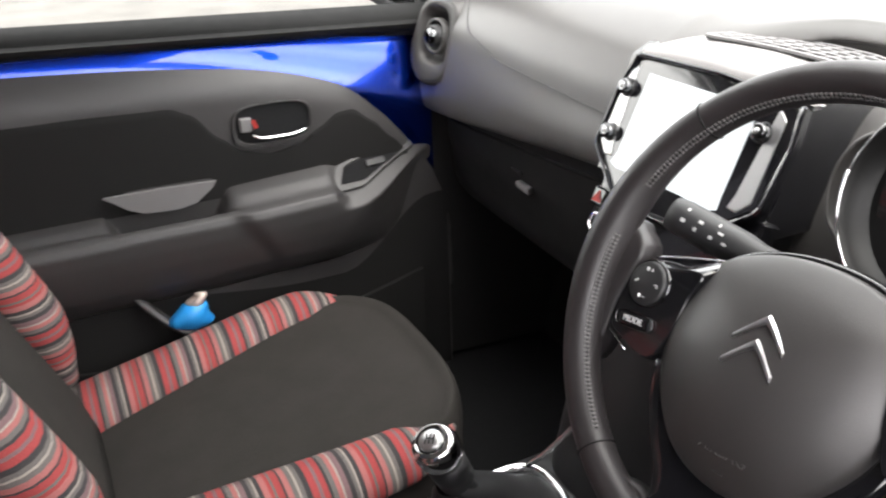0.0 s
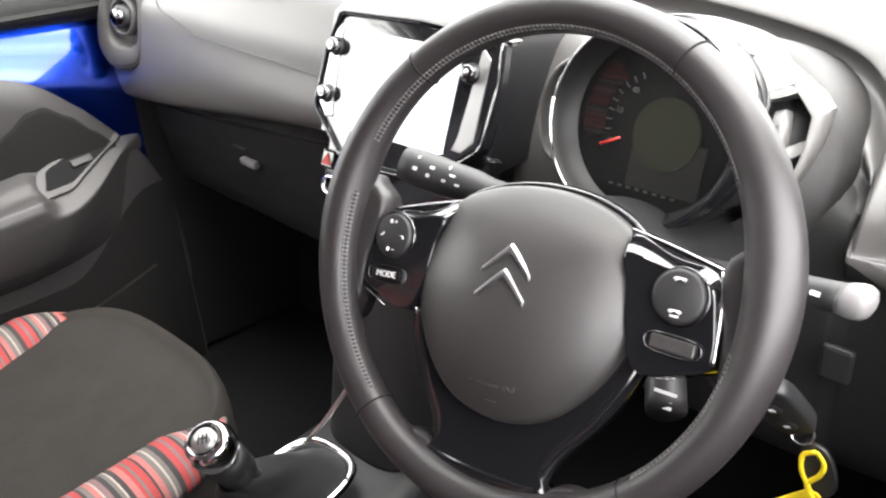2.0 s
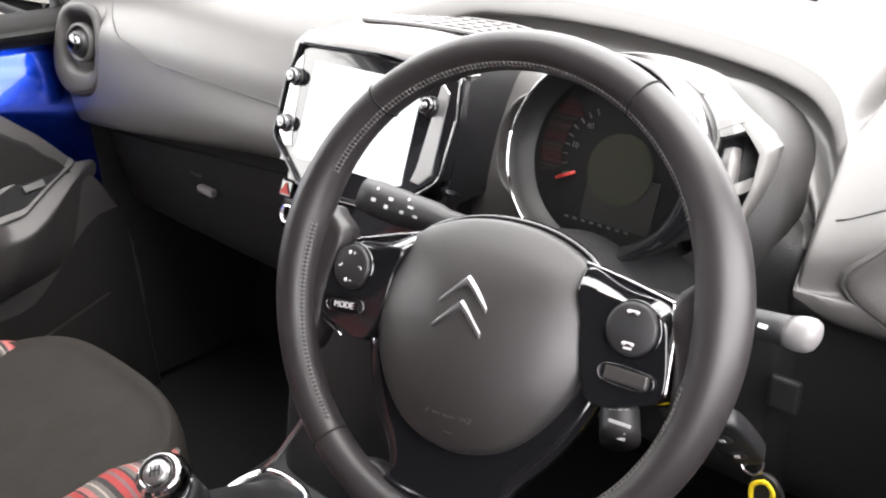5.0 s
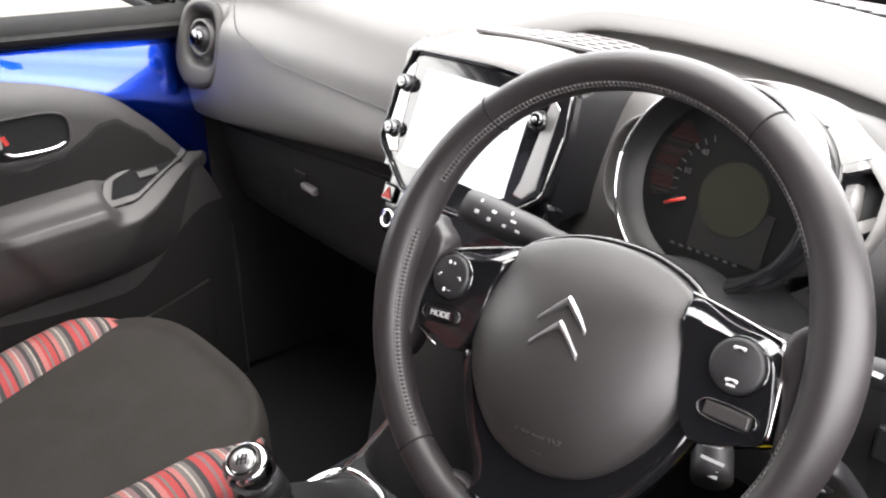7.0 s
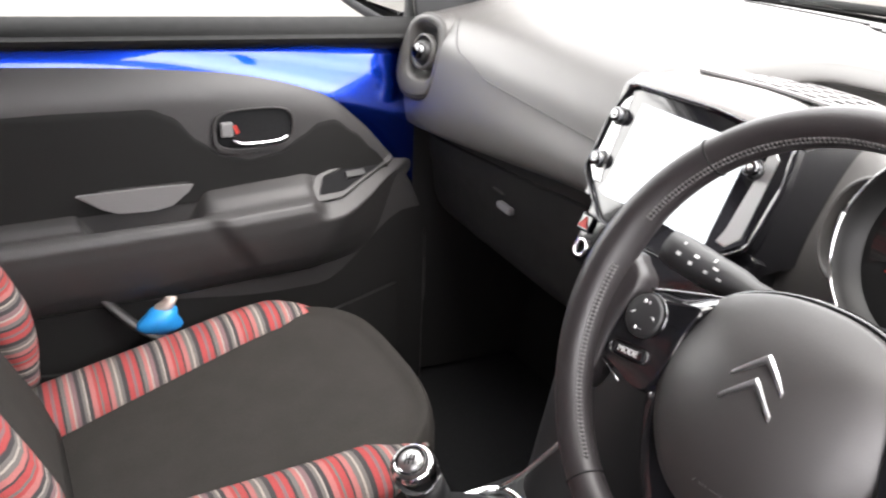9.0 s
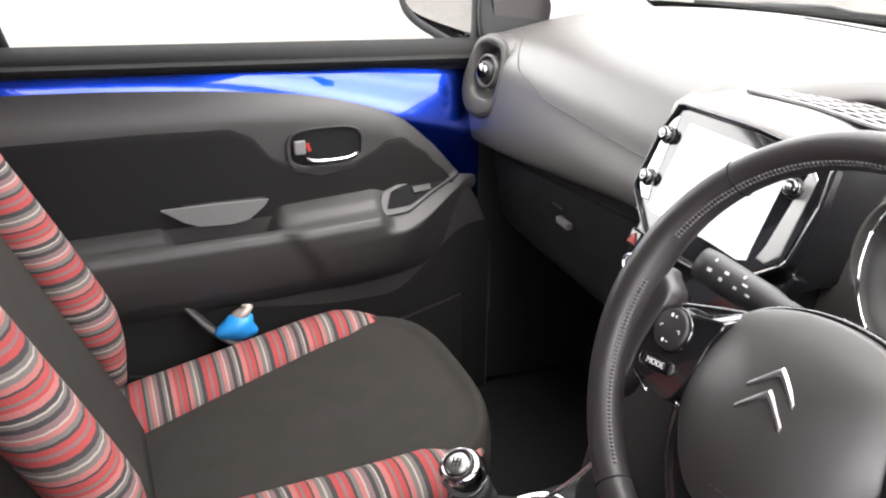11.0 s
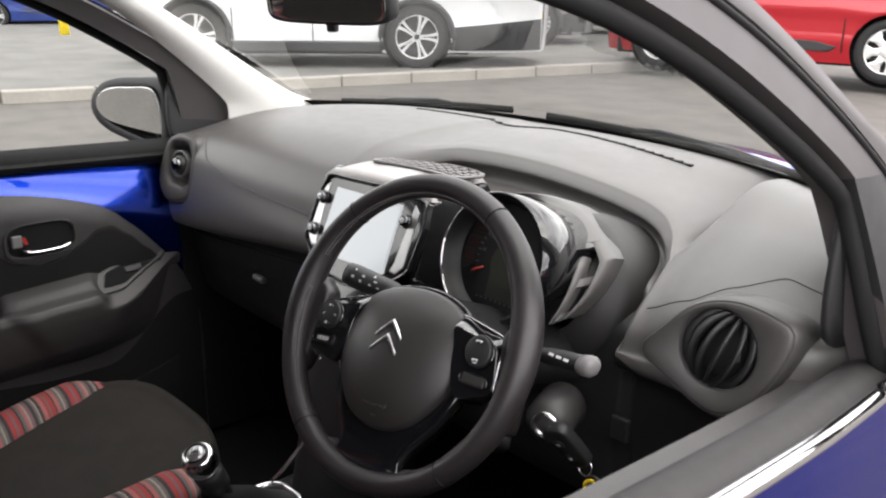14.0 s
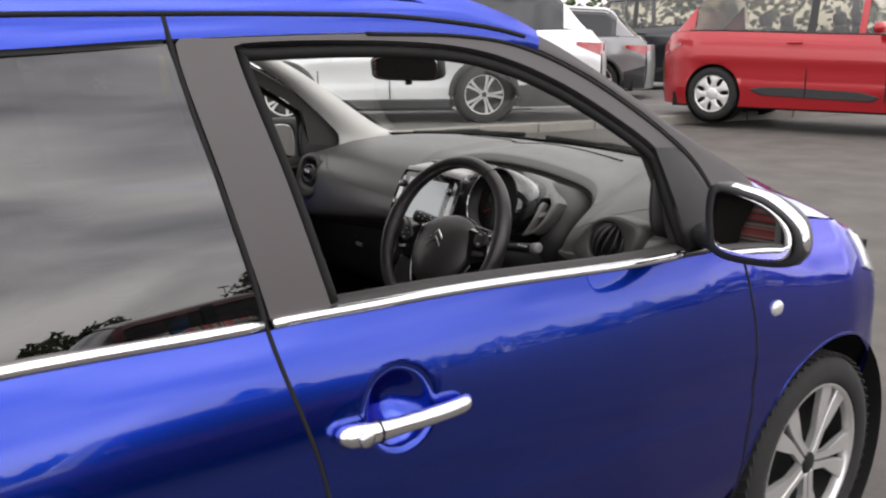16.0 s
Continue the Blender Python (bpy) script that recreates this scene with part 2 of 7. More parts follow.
def part(name, bm, mat, parent=None, label="", smooth=True, solid=0.0, bevel=0.0):
    me = bpy.data.meshes.new(name)
    bmesh.ops.recalc_face_normals(bm, faces=bm.faces)
    bm.to_mesh(me)
    bm.free()
    me.materials.append(mat)
    if smooth:
        me.shade_smooth()
    ob = new(name, me)
    hang(ob, parent)
    if label:
        ob["label"] = label
    if solid:
        s = ob.modifiers.new("thickness", "SOLIDIFY")
        s.thickness, s.offset = solid, -1
    if bevel:
        b = ob.modifiers.new("edges", "BEVEL")
        b.width, b.segments, b.limit_method, b.angle_limit = bevel, 2, "ANGLE", radians(40)
    if smooth and (bevel or solid):
        me.set_sharp_from_angle(angle=radians(50))
        ob.modifiers.new("crisp", "EDGE_SPLIT").split_angle = radians(42)
    return ob


def thing(name, label, category, at=None, group="", kind=""):
    e = new(name)
    e.empty_display_size = 0.1
    if at is not None:
        e.matrix_world = at
    return tagged(e, label, category, group, kind)


def sheet(fn, nu, nv, bm=None, ring_u=False, ring_v=False):
    """A grid of faces over fn(u, v), u and v from 0 to 1."""
    bm = bm or bmesh.new()
    cu, cv = nu if ring_u else nu + 1, nv if ring_v else nv + 1
    vs = [[bm.verts.new(fn(i / nu, j / nv)) for j in range(cv)] for i in range(cu)]
    for i in range(nu):
        for j in range(nv):
            a, b = vs[i], vs[(i + 1) % cu]
            bm.faces.new((a[j], b[j], b[(j + 1) % cv], a[(j + 1) % cv]))
    return bm


def lathe(profile, m=Matrix(), n=32, bm=None, caps=True):
    """Turns (radius, height) points round the z axis of m."""
    bm = bm or bmesh.new()
    rings = []
    for r, h in profile:
        rings.append([bm.verts.new(m @ Vector((r * math.cos(2 * math.pi * k / n), r * math.sin(2 * math.pi * k / n), h))) for k in range(n)])
    for a, b in zip(rings, rings[1:]):
        for k in range(n):
            bm.faces.new((a[k], a[(k + 1) % n], b[(k + 1) % n], b[k]))
    if caps:
        for r, pr in ((rings[0], profile[0]), (rings[-1], profile[-1])):
            if pr[0] > 1e-5:
                bm.faces.new(r)
    bmesh.ops.remove_doubles(bm, verts=bm.verts, dist=1e-6)
    return bm


def box(size, m=Matrix(), bm=None):
    bm = bm or bmesh.new()
    bmesh.ops.create_cube(bm, size=1, matrix=m @ Matrix.Diagonal((*size, 1)))
    return bm


def smooth_line(points, n, closed=False):
    """n points evenly along a rounded line through the given ones."""
    p = [Vector(q) for q in points]
    k = len(p)
    fine = []
    for i in range(k if closed else k - 1):
        a, b = p[i], p[(i + 1) % k]
        pre = p[i - 1] if (i or closed) else a * 2 - b
        post = p[(i + 2) % k] if (i + 2 < k or closed) else b * 2 - a
        for j in range(12):
            t = j / 12
            fine.append(0.5 * (2 * a + (b - pre) * t + (2 * pre - 5 * a + 4 * b - post) * t * t + (3 * a - pre - 3 * b + post) * t**3))
    fine.append(p[0] if closed else p[-1])
    run = [0.0]
    for a, b in zip(fine, fine[1:]):
        run.append(run[-1] + (b - a).length)
    out, i = [], 0
    for k in range(n):
        want = run[-1] * k / (n if closed else n - 1)
        while i < len(run) - 2 and run[i + 1] < want:
            i += 1
        span = run[i + 1] - run[i] or 1
        out.append(fine[i].lerp(fine[i + 1], (want - run[i]) / span))
    return out


def tube(path, radius, n=10, bm=None, closed=False, flat=1.0, up=(0, 0, 1)):
    """A round bar along path; radius may be a list. flat squeezes it along up."""
    bm = bm or bmesh.new()
    k = len(path)
    path = [Vector(p) for p in path]
    rings = []
    for i, p in enumerate(path):
        d = (path[(i + 1) % k] - path[i - 1]) if closed else path[min(i + 1, k - 1)] - path[max(i - 1, 0)]
        d.normalize()
        side = d.cross(Vector(up))
        side = side.normalized() if side.length > 1e-4 else d.orthogonal().normalized()
        top = side.cross(d).normalized()
        r = radius[i] if isinstance(radius, (list, tuple)) else radius
        rings.append([bm.verts.new(p + side * r * math.cos(2 * math.pi * j / n) + top * r * flat * math.sin(2 * math.pi * j / n)) for j in range(n)])
    for i in range(k if closed else k - 1):
        a, b = rings[i], rings[(i + 1) % k]
        for j in range(n):
            bm.faces.new((a[j], a[(j + 1) % n], b[(j + 1) % n], b[j]))
    if not closed:
        bm.faces.new(rings[0]), bm.faces.new(rings[-1])
    return bm


def plate(outline, depth, m=Matrix(), bm=None, dome=0.0, holes=()):
    """A flat-backed plate with the given (x, y) outline, depth high along z; dome raises its middle; round at the rim."""
    bm = bm or bmesh.new()
    c = Vector((sum(p[0] for p in outline) / len(outline), sum(p[1] for p in outline) / len(outline)))
    rings = []
    steps = [(1, 0), (1, depth * 0.6), (0.985, depth * 0.9), (0.95, depth)] + [(s, depth + dome * (1 - s * s)) for s in (0.85, 0.65, 0.4, 0.15)]
    for s, h in steps:
        rings.append([bm.verts.new(m @ Vector((c.x + (p[0] - c.x) * s, c.y + (p[1] - c.y) * s, h))) for p in outline])
    k = len(outline)
    for a, b in zip(rings, rings[1:]):
        for j in range(k):
            bm.faces.new((a[j], a[(j + 1) % k], b[(j + 1) % k], b[j]))
    bm.faces.new(rings[-1]), bm.faces.new(rings[0])
    return bm


def frame_ring(outer, inner, depth, m=Matrix(), bm=None):
    """A flat ring between two outlines with as many points each, depth thick."""
    bm = bm or bmesh.new()
    k = len(outer)
    loops = [[bm.verts.new(m @ Vector((p[0], p[1], h))) for p in pts] for pts, h in ((outer, 0), (outer, depth), (inner, depth), (inner, 0))]
    for a, b in zip(loops, loops[1:] + loops[:1]):
        for j in range(k):
            bm.faces.new((a[j], a[(j + 1) % k], b[(j + 1) % k], b[j]))
    return bm


def corners(pts, n):
    """An outline with n points along each straight side, its corners cut a little."""
    out = []
    for a, b in zip(pts, pts[1:] + pts[:1]):
        out += [(mix(a[0], b[0], t), mix(a[1], b[1], t)) for t in np.linspace(0.06, 0.94, n)]
    return out


def oval(cx, cy, rx, ry, n=28, power=2.0, turn=0.0):
    out = []
    for k in range(n):
        a = 2 * math.pi * k / n
        c, s = math.cos(a), math.sin(a)
        x, y = rx * abs(c) ** (2 / power) * (1 if c > 0 else -1), ry * abs(s) ** (2 / power) * (1 if s > 0 else -1)
        out.append((cx + x * math.cos(turn) - y * math.sin(turn), cy + x * math.sin(turn) + y * math.cos(turn)))
    return out


def lettering(name, text, size, m, mat, parent, depth=0.0004, label=""):
    cu = bpy.data.curves.new(name, "FONT")
    cu.body, cu.size, cu.extrude, cu.align_x, cu.align_y = text, size, depth, "CENTER", "CENTER"
    tmp = bpy.data.objects.new(name, cu)
    scene.collection.objects.link(tmp)
    bpy.context.view_layer.update()
    me = bpy.data.meshes.new_from_object(tmp.evaluated_get(bpy.context.evaluated_depsgraph_get()))
    bpy.data.objects.remove(tmp)
    me.transform(m)
    me.materials.clear()
    me.materials.append(mat)
    ob = new(name, me)
    hang(ob, parent)
    if label:
        ob["label"] = label
    return ob


def step(a, b, x):
    t = min(1.0, max(0.0, (x - a) / (b - a)))
    return t * t * (3 - 2 * t)


def mix(a, b, t):
    return a + (b - a) * t


def table(points, x):
    """A value between the (x, value) points."""
    for (a, p), (b, q) in zip(points, points[1:]):
        if x <= b:
            return mix(p, q, step(0, 1, max(0.0, (x - a) / (b - a))) * 0.5 + 0.5 * max(0.0, (x - a) / (b - a)))
    return points[-1][1]


def axes(o, x, y, z):
    """A pose from an origin and three directions."""
    return Matrix.Translation(o) @ Matrix((x, y, z)).transposed().to_4x4()

# ---- ground and surroundings ------------------------------------------


def flat(points, z, mat, name, label, category, kind="structure", thick=0.0):
    bm = bmesh.new()
    vs = [bm.verts.new((x, y, z)) for x, y in points]
    f = bm.faces.new(vs)
    if thick:
        r = bmesh.ops.extrude_face_region(bm, geom=[f])
        bmesh.ops.translate(bm, verts=[v for v in r["geom"] if isinstance(v, bmesh.types.BMVert)], vec=(0, 0, -thick))
    return tagged(part(name, bm, mat, None, smooth=False), label, category, kind=kind)


flat([(-400, -400), (400, -400), (400, 400), (-400, 400)], 0.0, ASPHALT, "ground", "worn grey asphalt of a car park", "ground")

# the raised strip behind a kerb on which the other cars stand
KA, KB = Vector((-10.2, -4.0)), Vector((-3.0, 21.0))
kd = (KB - KA).normalized()
kn = Vector((-kd.y, kd.x))
pv = [KA + kn * 0.14, KB + kn * 0.14, KB + kn * 40, KA + kn * 40]
flat([tuple(p) for p in pv], 0.12, PAVE, "pavement", "raised tarmac parking strip behind a kerb", "pavement", thick=0.12)
kerb = tagged(new("kerb"), "row of weathered concrete kerb stones", "kerb", kind="structure")
kbm = box((0.9, 0.14, 0.16))
bmesh.ops.bevel(kbm, geom=kbm.edges[:], offset=0.012, segments=1, affect="EDGES")
kerb_mesh = bpy.data.meshes.new("kerb_stone")
kbm.to_mesh(kerb_mesh), kbm.free()
kerb_mesh.materials.append(KERB)
for k in range(28):
    st = new("kerb_stone", kerb_mesh)
    st.parent = kerb
    c = KA + kd * (k * 0.915 + 0.46) + kn * 0.07
    st.matrix_basis = Matrix.Translation((c.x, c.y, 0.05 + 0.004 * math.sin(k * 2.3))) @ Matrix.Rotation(math.atan2(kd.y, kd.x) + 0.004 * math.sin(k * 5.1), 4, "Z")


def stripe(a, b, width, name="line_marking"):
    a, b = Vector(a), Vector(b)
    n = (b - a).normalized().orthogonal() * width / 2
    pts = [a + n, a - n, b - n, b + n]
    return flat([tuple(p) for p in pts], 0.004, PAINT_LINE, name, "worn white painted line on asphalt", "road marking")


stripe((-26, 5.55), (-15.4, 4.95), 0.22)
stripe((-15.0, 5.0), (-10.3, 5.35), 0.2)
stripe((-19, 2.0), (-18, 9.0), 0.12)

bollard = thing("bollard", "yellow painted steel bollard on the asphalt", "bollard", pose(-16.4, 5.77, 0))
part("post", lathe([(0.0, 0), (0.09, 0), (0.09, 1.05), (0.07, 1.1), (0.0, 1.11)], bollard.matrix_basis, 20), YELLOW, bollard)
part("base", lathe([(0.0, 0), (0.16, 0), (0.16, 0.03), (0.1, 0.05), (0.0, 0.05)], bollard.matrix_basis, 20), RUBBER, bollard)


# ---- other cars --------------------------------------------------------


def arch_cut(bm, centres, radius, size):
    """Cuts round wheel openings, in the y-z plane, out of a fine grid."""
    gone = []
    for cy, cz in centres:
        c = Vector((cy, cz))
        for f in bm.faces:
            if all((Vector((v.co.y, v.co.z)) - c).length < radius - 1e-4 for v in f.verts):
                gone.append(f)
    bmesh.ops.delete(bm, geom=list(set(gone)), context="FACES")
    for cy, cz in centres:
        c = Vector((cy, cz))
        for v in bm.verts:
            d = Vector((v.co.y, v.co.z)) - c
            if 0 < d.length < radius + size * 0.35:
                if any(e.is_boundary for e in v.link_edges) or d.length < radius:
                    d = d.normalized() * radius
                    v.co.y, v.co.z = c.x + d.x, max(c.y + d.y, 0.12)


def wheel(r, width, spokes, rim_mat, dark, at, parent, style="split", lip=0.70, phase=0.3):
    """A road wheel, its face towards +x of at."""
    turn = at @ Matrix.Rotation(radians(90), 4, "Y")
    w, ri = width, r * lip
    tyre = part("wheel", lathe([(ri * 0.98, -w), (r * 0.94, -w), (r * 0.985, -w * 0.88), (r, -w * 0.8), (r, -w * 0.2), (r * 0.985, -w * 0.1), (r * 0.95, -0.004), (r * 0.85, 0.004), (ri * 1.03, 0.0), (ri, -0.008), (ri * 0.98, -w)], turn, 56, caps=False), TYRE, parent, "black rubber tyre")
    if style != "far":
        for k in range(60):
            a = 2 * math.pi * k / 60
            gm = turn @ Matrix.Rotation(a, 4, "Z") @ Matrix.Translation((r * 1.0, 0, -w * 0.28)) @ Matrix.Rotation(0.35, 4, "X")
            if k == 0:
                tread = bmesh.new()
            box((0.005, 0.019, w * 0.5), gm, tread)
        part("tread", tread, TYRE, tyre, smooth=False)
    part("rim", lathe([(ri, -0.006), (ri * 0.97, -0.004), (ri * 0.955, -0.02), (ri * 0.945, -w * 0.2)], turn, 48, caps=False), rim_mat, tyre, "machined alloy rim")
    part("barrel", lathe([(ri * 0.95, -w * 0.19), (ri * 0.94, -w * 0.55), (ri * 0.4, -w * 0.5), (0.001, -w * 0.45)], turn, 32, caps=False), dark, tyre)
    for k in range(spokes):
        a0 = 2 * math.pi * k / spokes + phase
        bm = bmesh.new()
        if style == "cover":
            pts = corners([(ri * 0.3, -ri * 0.17), (ri * 0.62, -ri * 0.16), (ri * 0.95, -ri * 0.36), (ri * 0.95, ri * 0.36), (ri * 0.62, ri * 0.16), (ri * 0.3, ri * 0.17)], 3)
            plate([(p[0], p[1]) for p in pts], 0.012, turn @ Matrix.Rotation(a0, 4, "Z") @ Matrix.Translation((0, 0, -0.03)), bm, 0.004)
        else:
            wide = 1.0 if style == "split" else 0.72
            for sgn in (-1, 1):
                o = [(ri * 0.12, sgn * 0.002), (ri * 0.36, sgn * 0.004), (ri * 0.6, sgn * ri * 0.022), (ri * 0.8, sgn * ri * 0.05), (ri * 0.965, sgn * ri * 0.085), (ri * 0.93, sgn * ri * 0.345 * wide), (ri * 0.84, sgn * ri * 0.285 * wide), (ri * 0.62, sgn * ri * 0.2 * wide), (ri * 0.4, sgn * ri * 0.105), (ri * 0.12, sgn * ri * 0.10)]
                plate(o, 0.016, turn @ Matrix.Rotation(a0, 4, "Z") @ Matrix.Translation((0, 0, -0.03)), bm, 0.0)
        part("spoke", bm, rim_mat, tyre, smooth=style == "cover")
    if style == "cover":
        part("hub_disc", lathe([(0.0, -0.012), (ri * 0.2, -0.013), (ri * 0.42, -0.02), (ri * 0.45, -0.03)], turn, 28, caps=False), rim_mat, tyre)
        return tyre
    part("centre_cap", lathe([(0.0, -0.012), (0.026, -0.013), (0.03, -0.018), (0.032, -0.04)], turn, 20, caps=False), dark, tyre)
    return tyre


def other_car(name, label, colour, length, width, height, at, wheels="split", clad=False, boxy=0.0, group="parked cars", r=0.0, over=0.0, clear=False):
    """A parked car, its nose towards +y, on z = 0, seen from some metres off."""
    car = thing(name, label, "car", group=group)
    P = paint(name + "_paint", colour)
    hw, base = width / 2, length * 0.62
    fa, ra = length / 2 - length * 0.185, length / 2 - length * 0.185 - base
    r = r or (0.335 if clad else 0.31)
    nose, tail = length / 2, -length / 2 - over
    top = lambda y: table([(tail, 0.86), (tail + 0.15, 0.98), (tail + 0.6, 0.99), (fa - 0.7, 0.93), (fa, 0.86), (nose - 0.2, 0.72), (nose, 0.55)], y) * (height / 1.48)
    end = lambda y: 1 - 0.30 * max(0, (abs(y) - length * 0.34) / (length * 0.16 + (over if y < 0 else 0))) ** 2.2
    def side_x(y, z):
        t = top(y)
        s = (z - 0.2) / (t - 0.2)
        return hw * end(y) * (0.94 + 0.06 * math.sin(math.pi * min(1, max(0, s * 0.95))) - 0.03 * step(0.85, 1.05, s)) + 0.012 * step(0.58, 0.64, s) - 0.012 * step(0.3, 0.36, s) * (1 - step(0.5, 0.6, s))
    for s in (1, -1):
        bm = sheet(lambda u, v: (lambda y: (s * side_x(y, mix(0.2, top(y), v)), y, mix(0.2, top(y), v)))(mix(tail, nose, u)), 72, 20)
        arch_cut(bm, [(fa, r), (ra, r)], r + 0.05, 0.05)
        part("side_panel", bm, P, car)
        for c in (fa, ra):
            part("wheel_arch", lathe([(r + 0.055, 0), (r + 0.055, -0.25), (0.05, -0.25)], Matrix.Translation((s * hw * 0.94, c, r)) @ Matrix.Rotation(radians(90 * s), 4, "Y"), 24, caps=False), RUBBER, car)
            if clad:
                ring = [Vector((s * (hw * 0.985 + 0.012), c + (r + 0.075) * math.cos(a), max(0.2, r + (r + 0.075) * math.sin(a)))) for a in np.linspace(-0.35, math.pi + 0.35, 22)]
                part("arch_trim", tube(ring, 0.035, 8), BLACK, car, "unpainted grey plastic arch trim")
        if clad:
            part("bumper_trim", sheet(lambda u, v: (lambda y, z: (s * (side_x(y, z) + 0.014), y, z))(mix(tail + 0.01, ra - r - 0.09, u), mix(0.22, 0.62 - 0.1 * u, v)), 16, 8), BLACK, car, "unpainted grey bumper corner", solid=0.01)
            part("sill_trim", box((0.05, base - 2 * r - 0.1, 0.14), pose(s * hw * 0.97, (fa + ra) / 2, 0.27)), BLACK, car, smooth=False, bevel=0.02)
    across = lambda lo, hi, n, zf, yn: sheet(lambda u, v: (lambda y, k: (k * side_x(y, top(y)), y, zf(y, k)))(mix(lo, hi, v), 2 * u - 1), 14, n)
    part("bonnet", across(fa - 0.75, nose, 20, lambda y, k: top(y) + 0.07 * (1 - k * k), 0), P, car)
    part("tail_deck", across(tail, tail + 0.5, 8, lambda y, k: top(y) + 0.03 * (1 - k * k), 0), P, car)
    for e, nm in ((nose, "front_bumper"), (tail, "rear_bumper")):
        sg = 1 if e > 0 else -1
        part(nm, sheet(lambda u, v: ((2 * u - 1) * side_x(e, mix(0.2, top(e), v)), e + sg * 0.13 * (1 - (2 * u - 1) ** 2) + sg * 0.03 * math.sin(math.pi * v), mix(0.2, top(e), v)), 16, 10), P, car)
    # cabin
    y0, y1, y2, y3 = tail + 0.12, tail + 0.75 - boxy * 0.4, 0.5, fa - 0.3
    bp = -0.06
    hz = height
    def roof_z(y):
        return table([(y0, top(y0)), (y1, hz - 0.06), ((y1 + y2) / 2, hz), (y2, hz - 0.07), (y3, top(y3))], y)
    def cabin(u, v):
        y = mix(y0, y3, v)
        z = roof_z(y)
        k = 2 * u - 1
        base_x = side_x(y, top(y)) - 0.02
        lean = base_x - 0.22 * max(0, z - top(y))
        if abs(k) > 0.55:
            t = (abs(k) - 0.55) / 0.45
            return (math.copysign(mix(lean, base_x, t), k), y, mix(z - 0.03, top(y), t))
        return (k / 0.55 * lean, y, z + 0.02 - 0.05 * (k / 0.55) ** 2)
    part("cabin_glass", sheet(cabin, 22, 40), CAR_PANE if clear else CAR_GLASS, car, "clear car glass" if clear else "dark reflecting car glass")
    if clear:
        part("cabin_floor", box((width * 0.84, y3 - y0 - 0.2, 0.05), pose(0, (y0 + y3) / 2, 0.55)), CARPET, car, smooth=False)
        for y, sx in ((-0.75, 0.38), (-0.75, -0.38), (0.25, 0.38), (0.25, -0.38)):
            part("seat_back", plate(oval(0, 0, 0.24, 0.33, 20, 4), 0.12, axes((sx, y, 0.95), (1, 0, 0), (0, -0.2, 0.98), (0, -0.98, -0.2)), dome=0.02), CLOTH, car, "dark seat back")
            part("headrest", plate(oval(0, 0, 0.13, 0.085, 16, 3), 0.1, axes((sx, y - 0.09, 1.37), (1, 0, 0), (0, -0.2, 0.98), (0, -0.98, -0.2)), dome=0.02), CLOTH, car)
    def skin(u0, u1, v0, v1, nu, nv, nm, mat=None):
        bm = sheet(lambda u, v: Vector(cabin(mix(u0, u1, u), mix(v0, v1, v))), nu, nv)
        for vtx in bm.verts:
            vtx.co.x *= 1.012
            vtx.co.z += 0.008
        part(nm, bm, mat or P, car)
    span = y3 - y0
    vy = lambda y: (y - y0) / span
    skin(0.2, 0.8, vy(y1 - 0.06), vy(y2 + 0.04), 16, 20, "roof")
    for a, b in ((0.0, 0.24), (0.76, 1.0)):
        skin(a, b, vy(y2 + 0.02), vy(y2 + 0.1), 8, 3, "pillar")
        skin(a, b, vy(y0), vy(y0 + 0.42), 8, 8, "pillar")
        skin(a, b, vy(bp - 0.06), vy(bp + 0.04), 8, 3, "pillar", BLACK)
    for s in (1, -1):
        fm = lambda x, y, z, dx, dy, dz: box((dx, dy, dz), pose(s * x, y, z))
        part("tail_lamp", sheet(lambda u, v: (lambda y, z: (s * (side_x(y, z) + 0.01), y, z))(mix(tail + 0.004, tail + 0.36, u), top(tail) + 0.01 - (0.03 + 0.17 * v) * (1 - 0.72 * u)), 8, 8), LAMP_RED, car, "red wrap-round tail lamp", solid=0.012)
        part("rear_lamp", sheet(lambda u, v: (lambda z: (s * side_x(tail, z) * mix(0.72, 1.0, u), tail - 0.012 - 0.13 * (1 - mix(0.72, 1.0, u) ** 2), z))(mix(top(tail) - 0.2, top(tail) - 0.02, v)), 6, 6), LAMP_RED, car, "red tail lamp face", solid=0.01)
        part("window_line", tube([Vector(cabin(1.0 if s > 0 else 0.0, vv)) + Vector((s * 0.012, 0, 0.012)) for vv in np.linspace(vy(y0 + 0.35), vy(y3 - 0.12), 24)], 0.012, 6), BLACK, car)
        part("headlamp", plate(oval(0, 0, 0.17, 0.06, 20, 3), 0.04, axes((s * hw * 0.76, nose - 0.06, top(nose) + 0.03), (s * 0.85, -0.5, 0.1), (0, 0.3, 1), (s * 0.5, 0.85, 0.2)), dome=0.03), LAMP_CLEAR, car)
        part("door_handle", box((0.03, 0.2, 0.03), pose(s * (hw + 0.012), -0.25, top(-0.25) - 0.12)), P, car, smooth=False, bevel=0.01)
        part("door_gap", box((0.012, 0.012, 0.55), pose(s * (hw - 0.012), bp - 0.01, 0.62)), RUBBER, car, smooth=False)
        part("door_gap", box((0.012, 0.012, 0.55), pose(s * (hw - 0.01), fa - 0.5, 0.6)), RUBBER, car, smooth=False)
        part("wing_mirror", plate(oval(0, 0, 0.1, 0.07, 16, 3), 0.09, axes((s * (hw + 0.1), y3 - 0.35, top(0) + 0.07), (1, 0, 0), (0, 0, 1), (0, 1, 0)), dome=0.03), P, car)
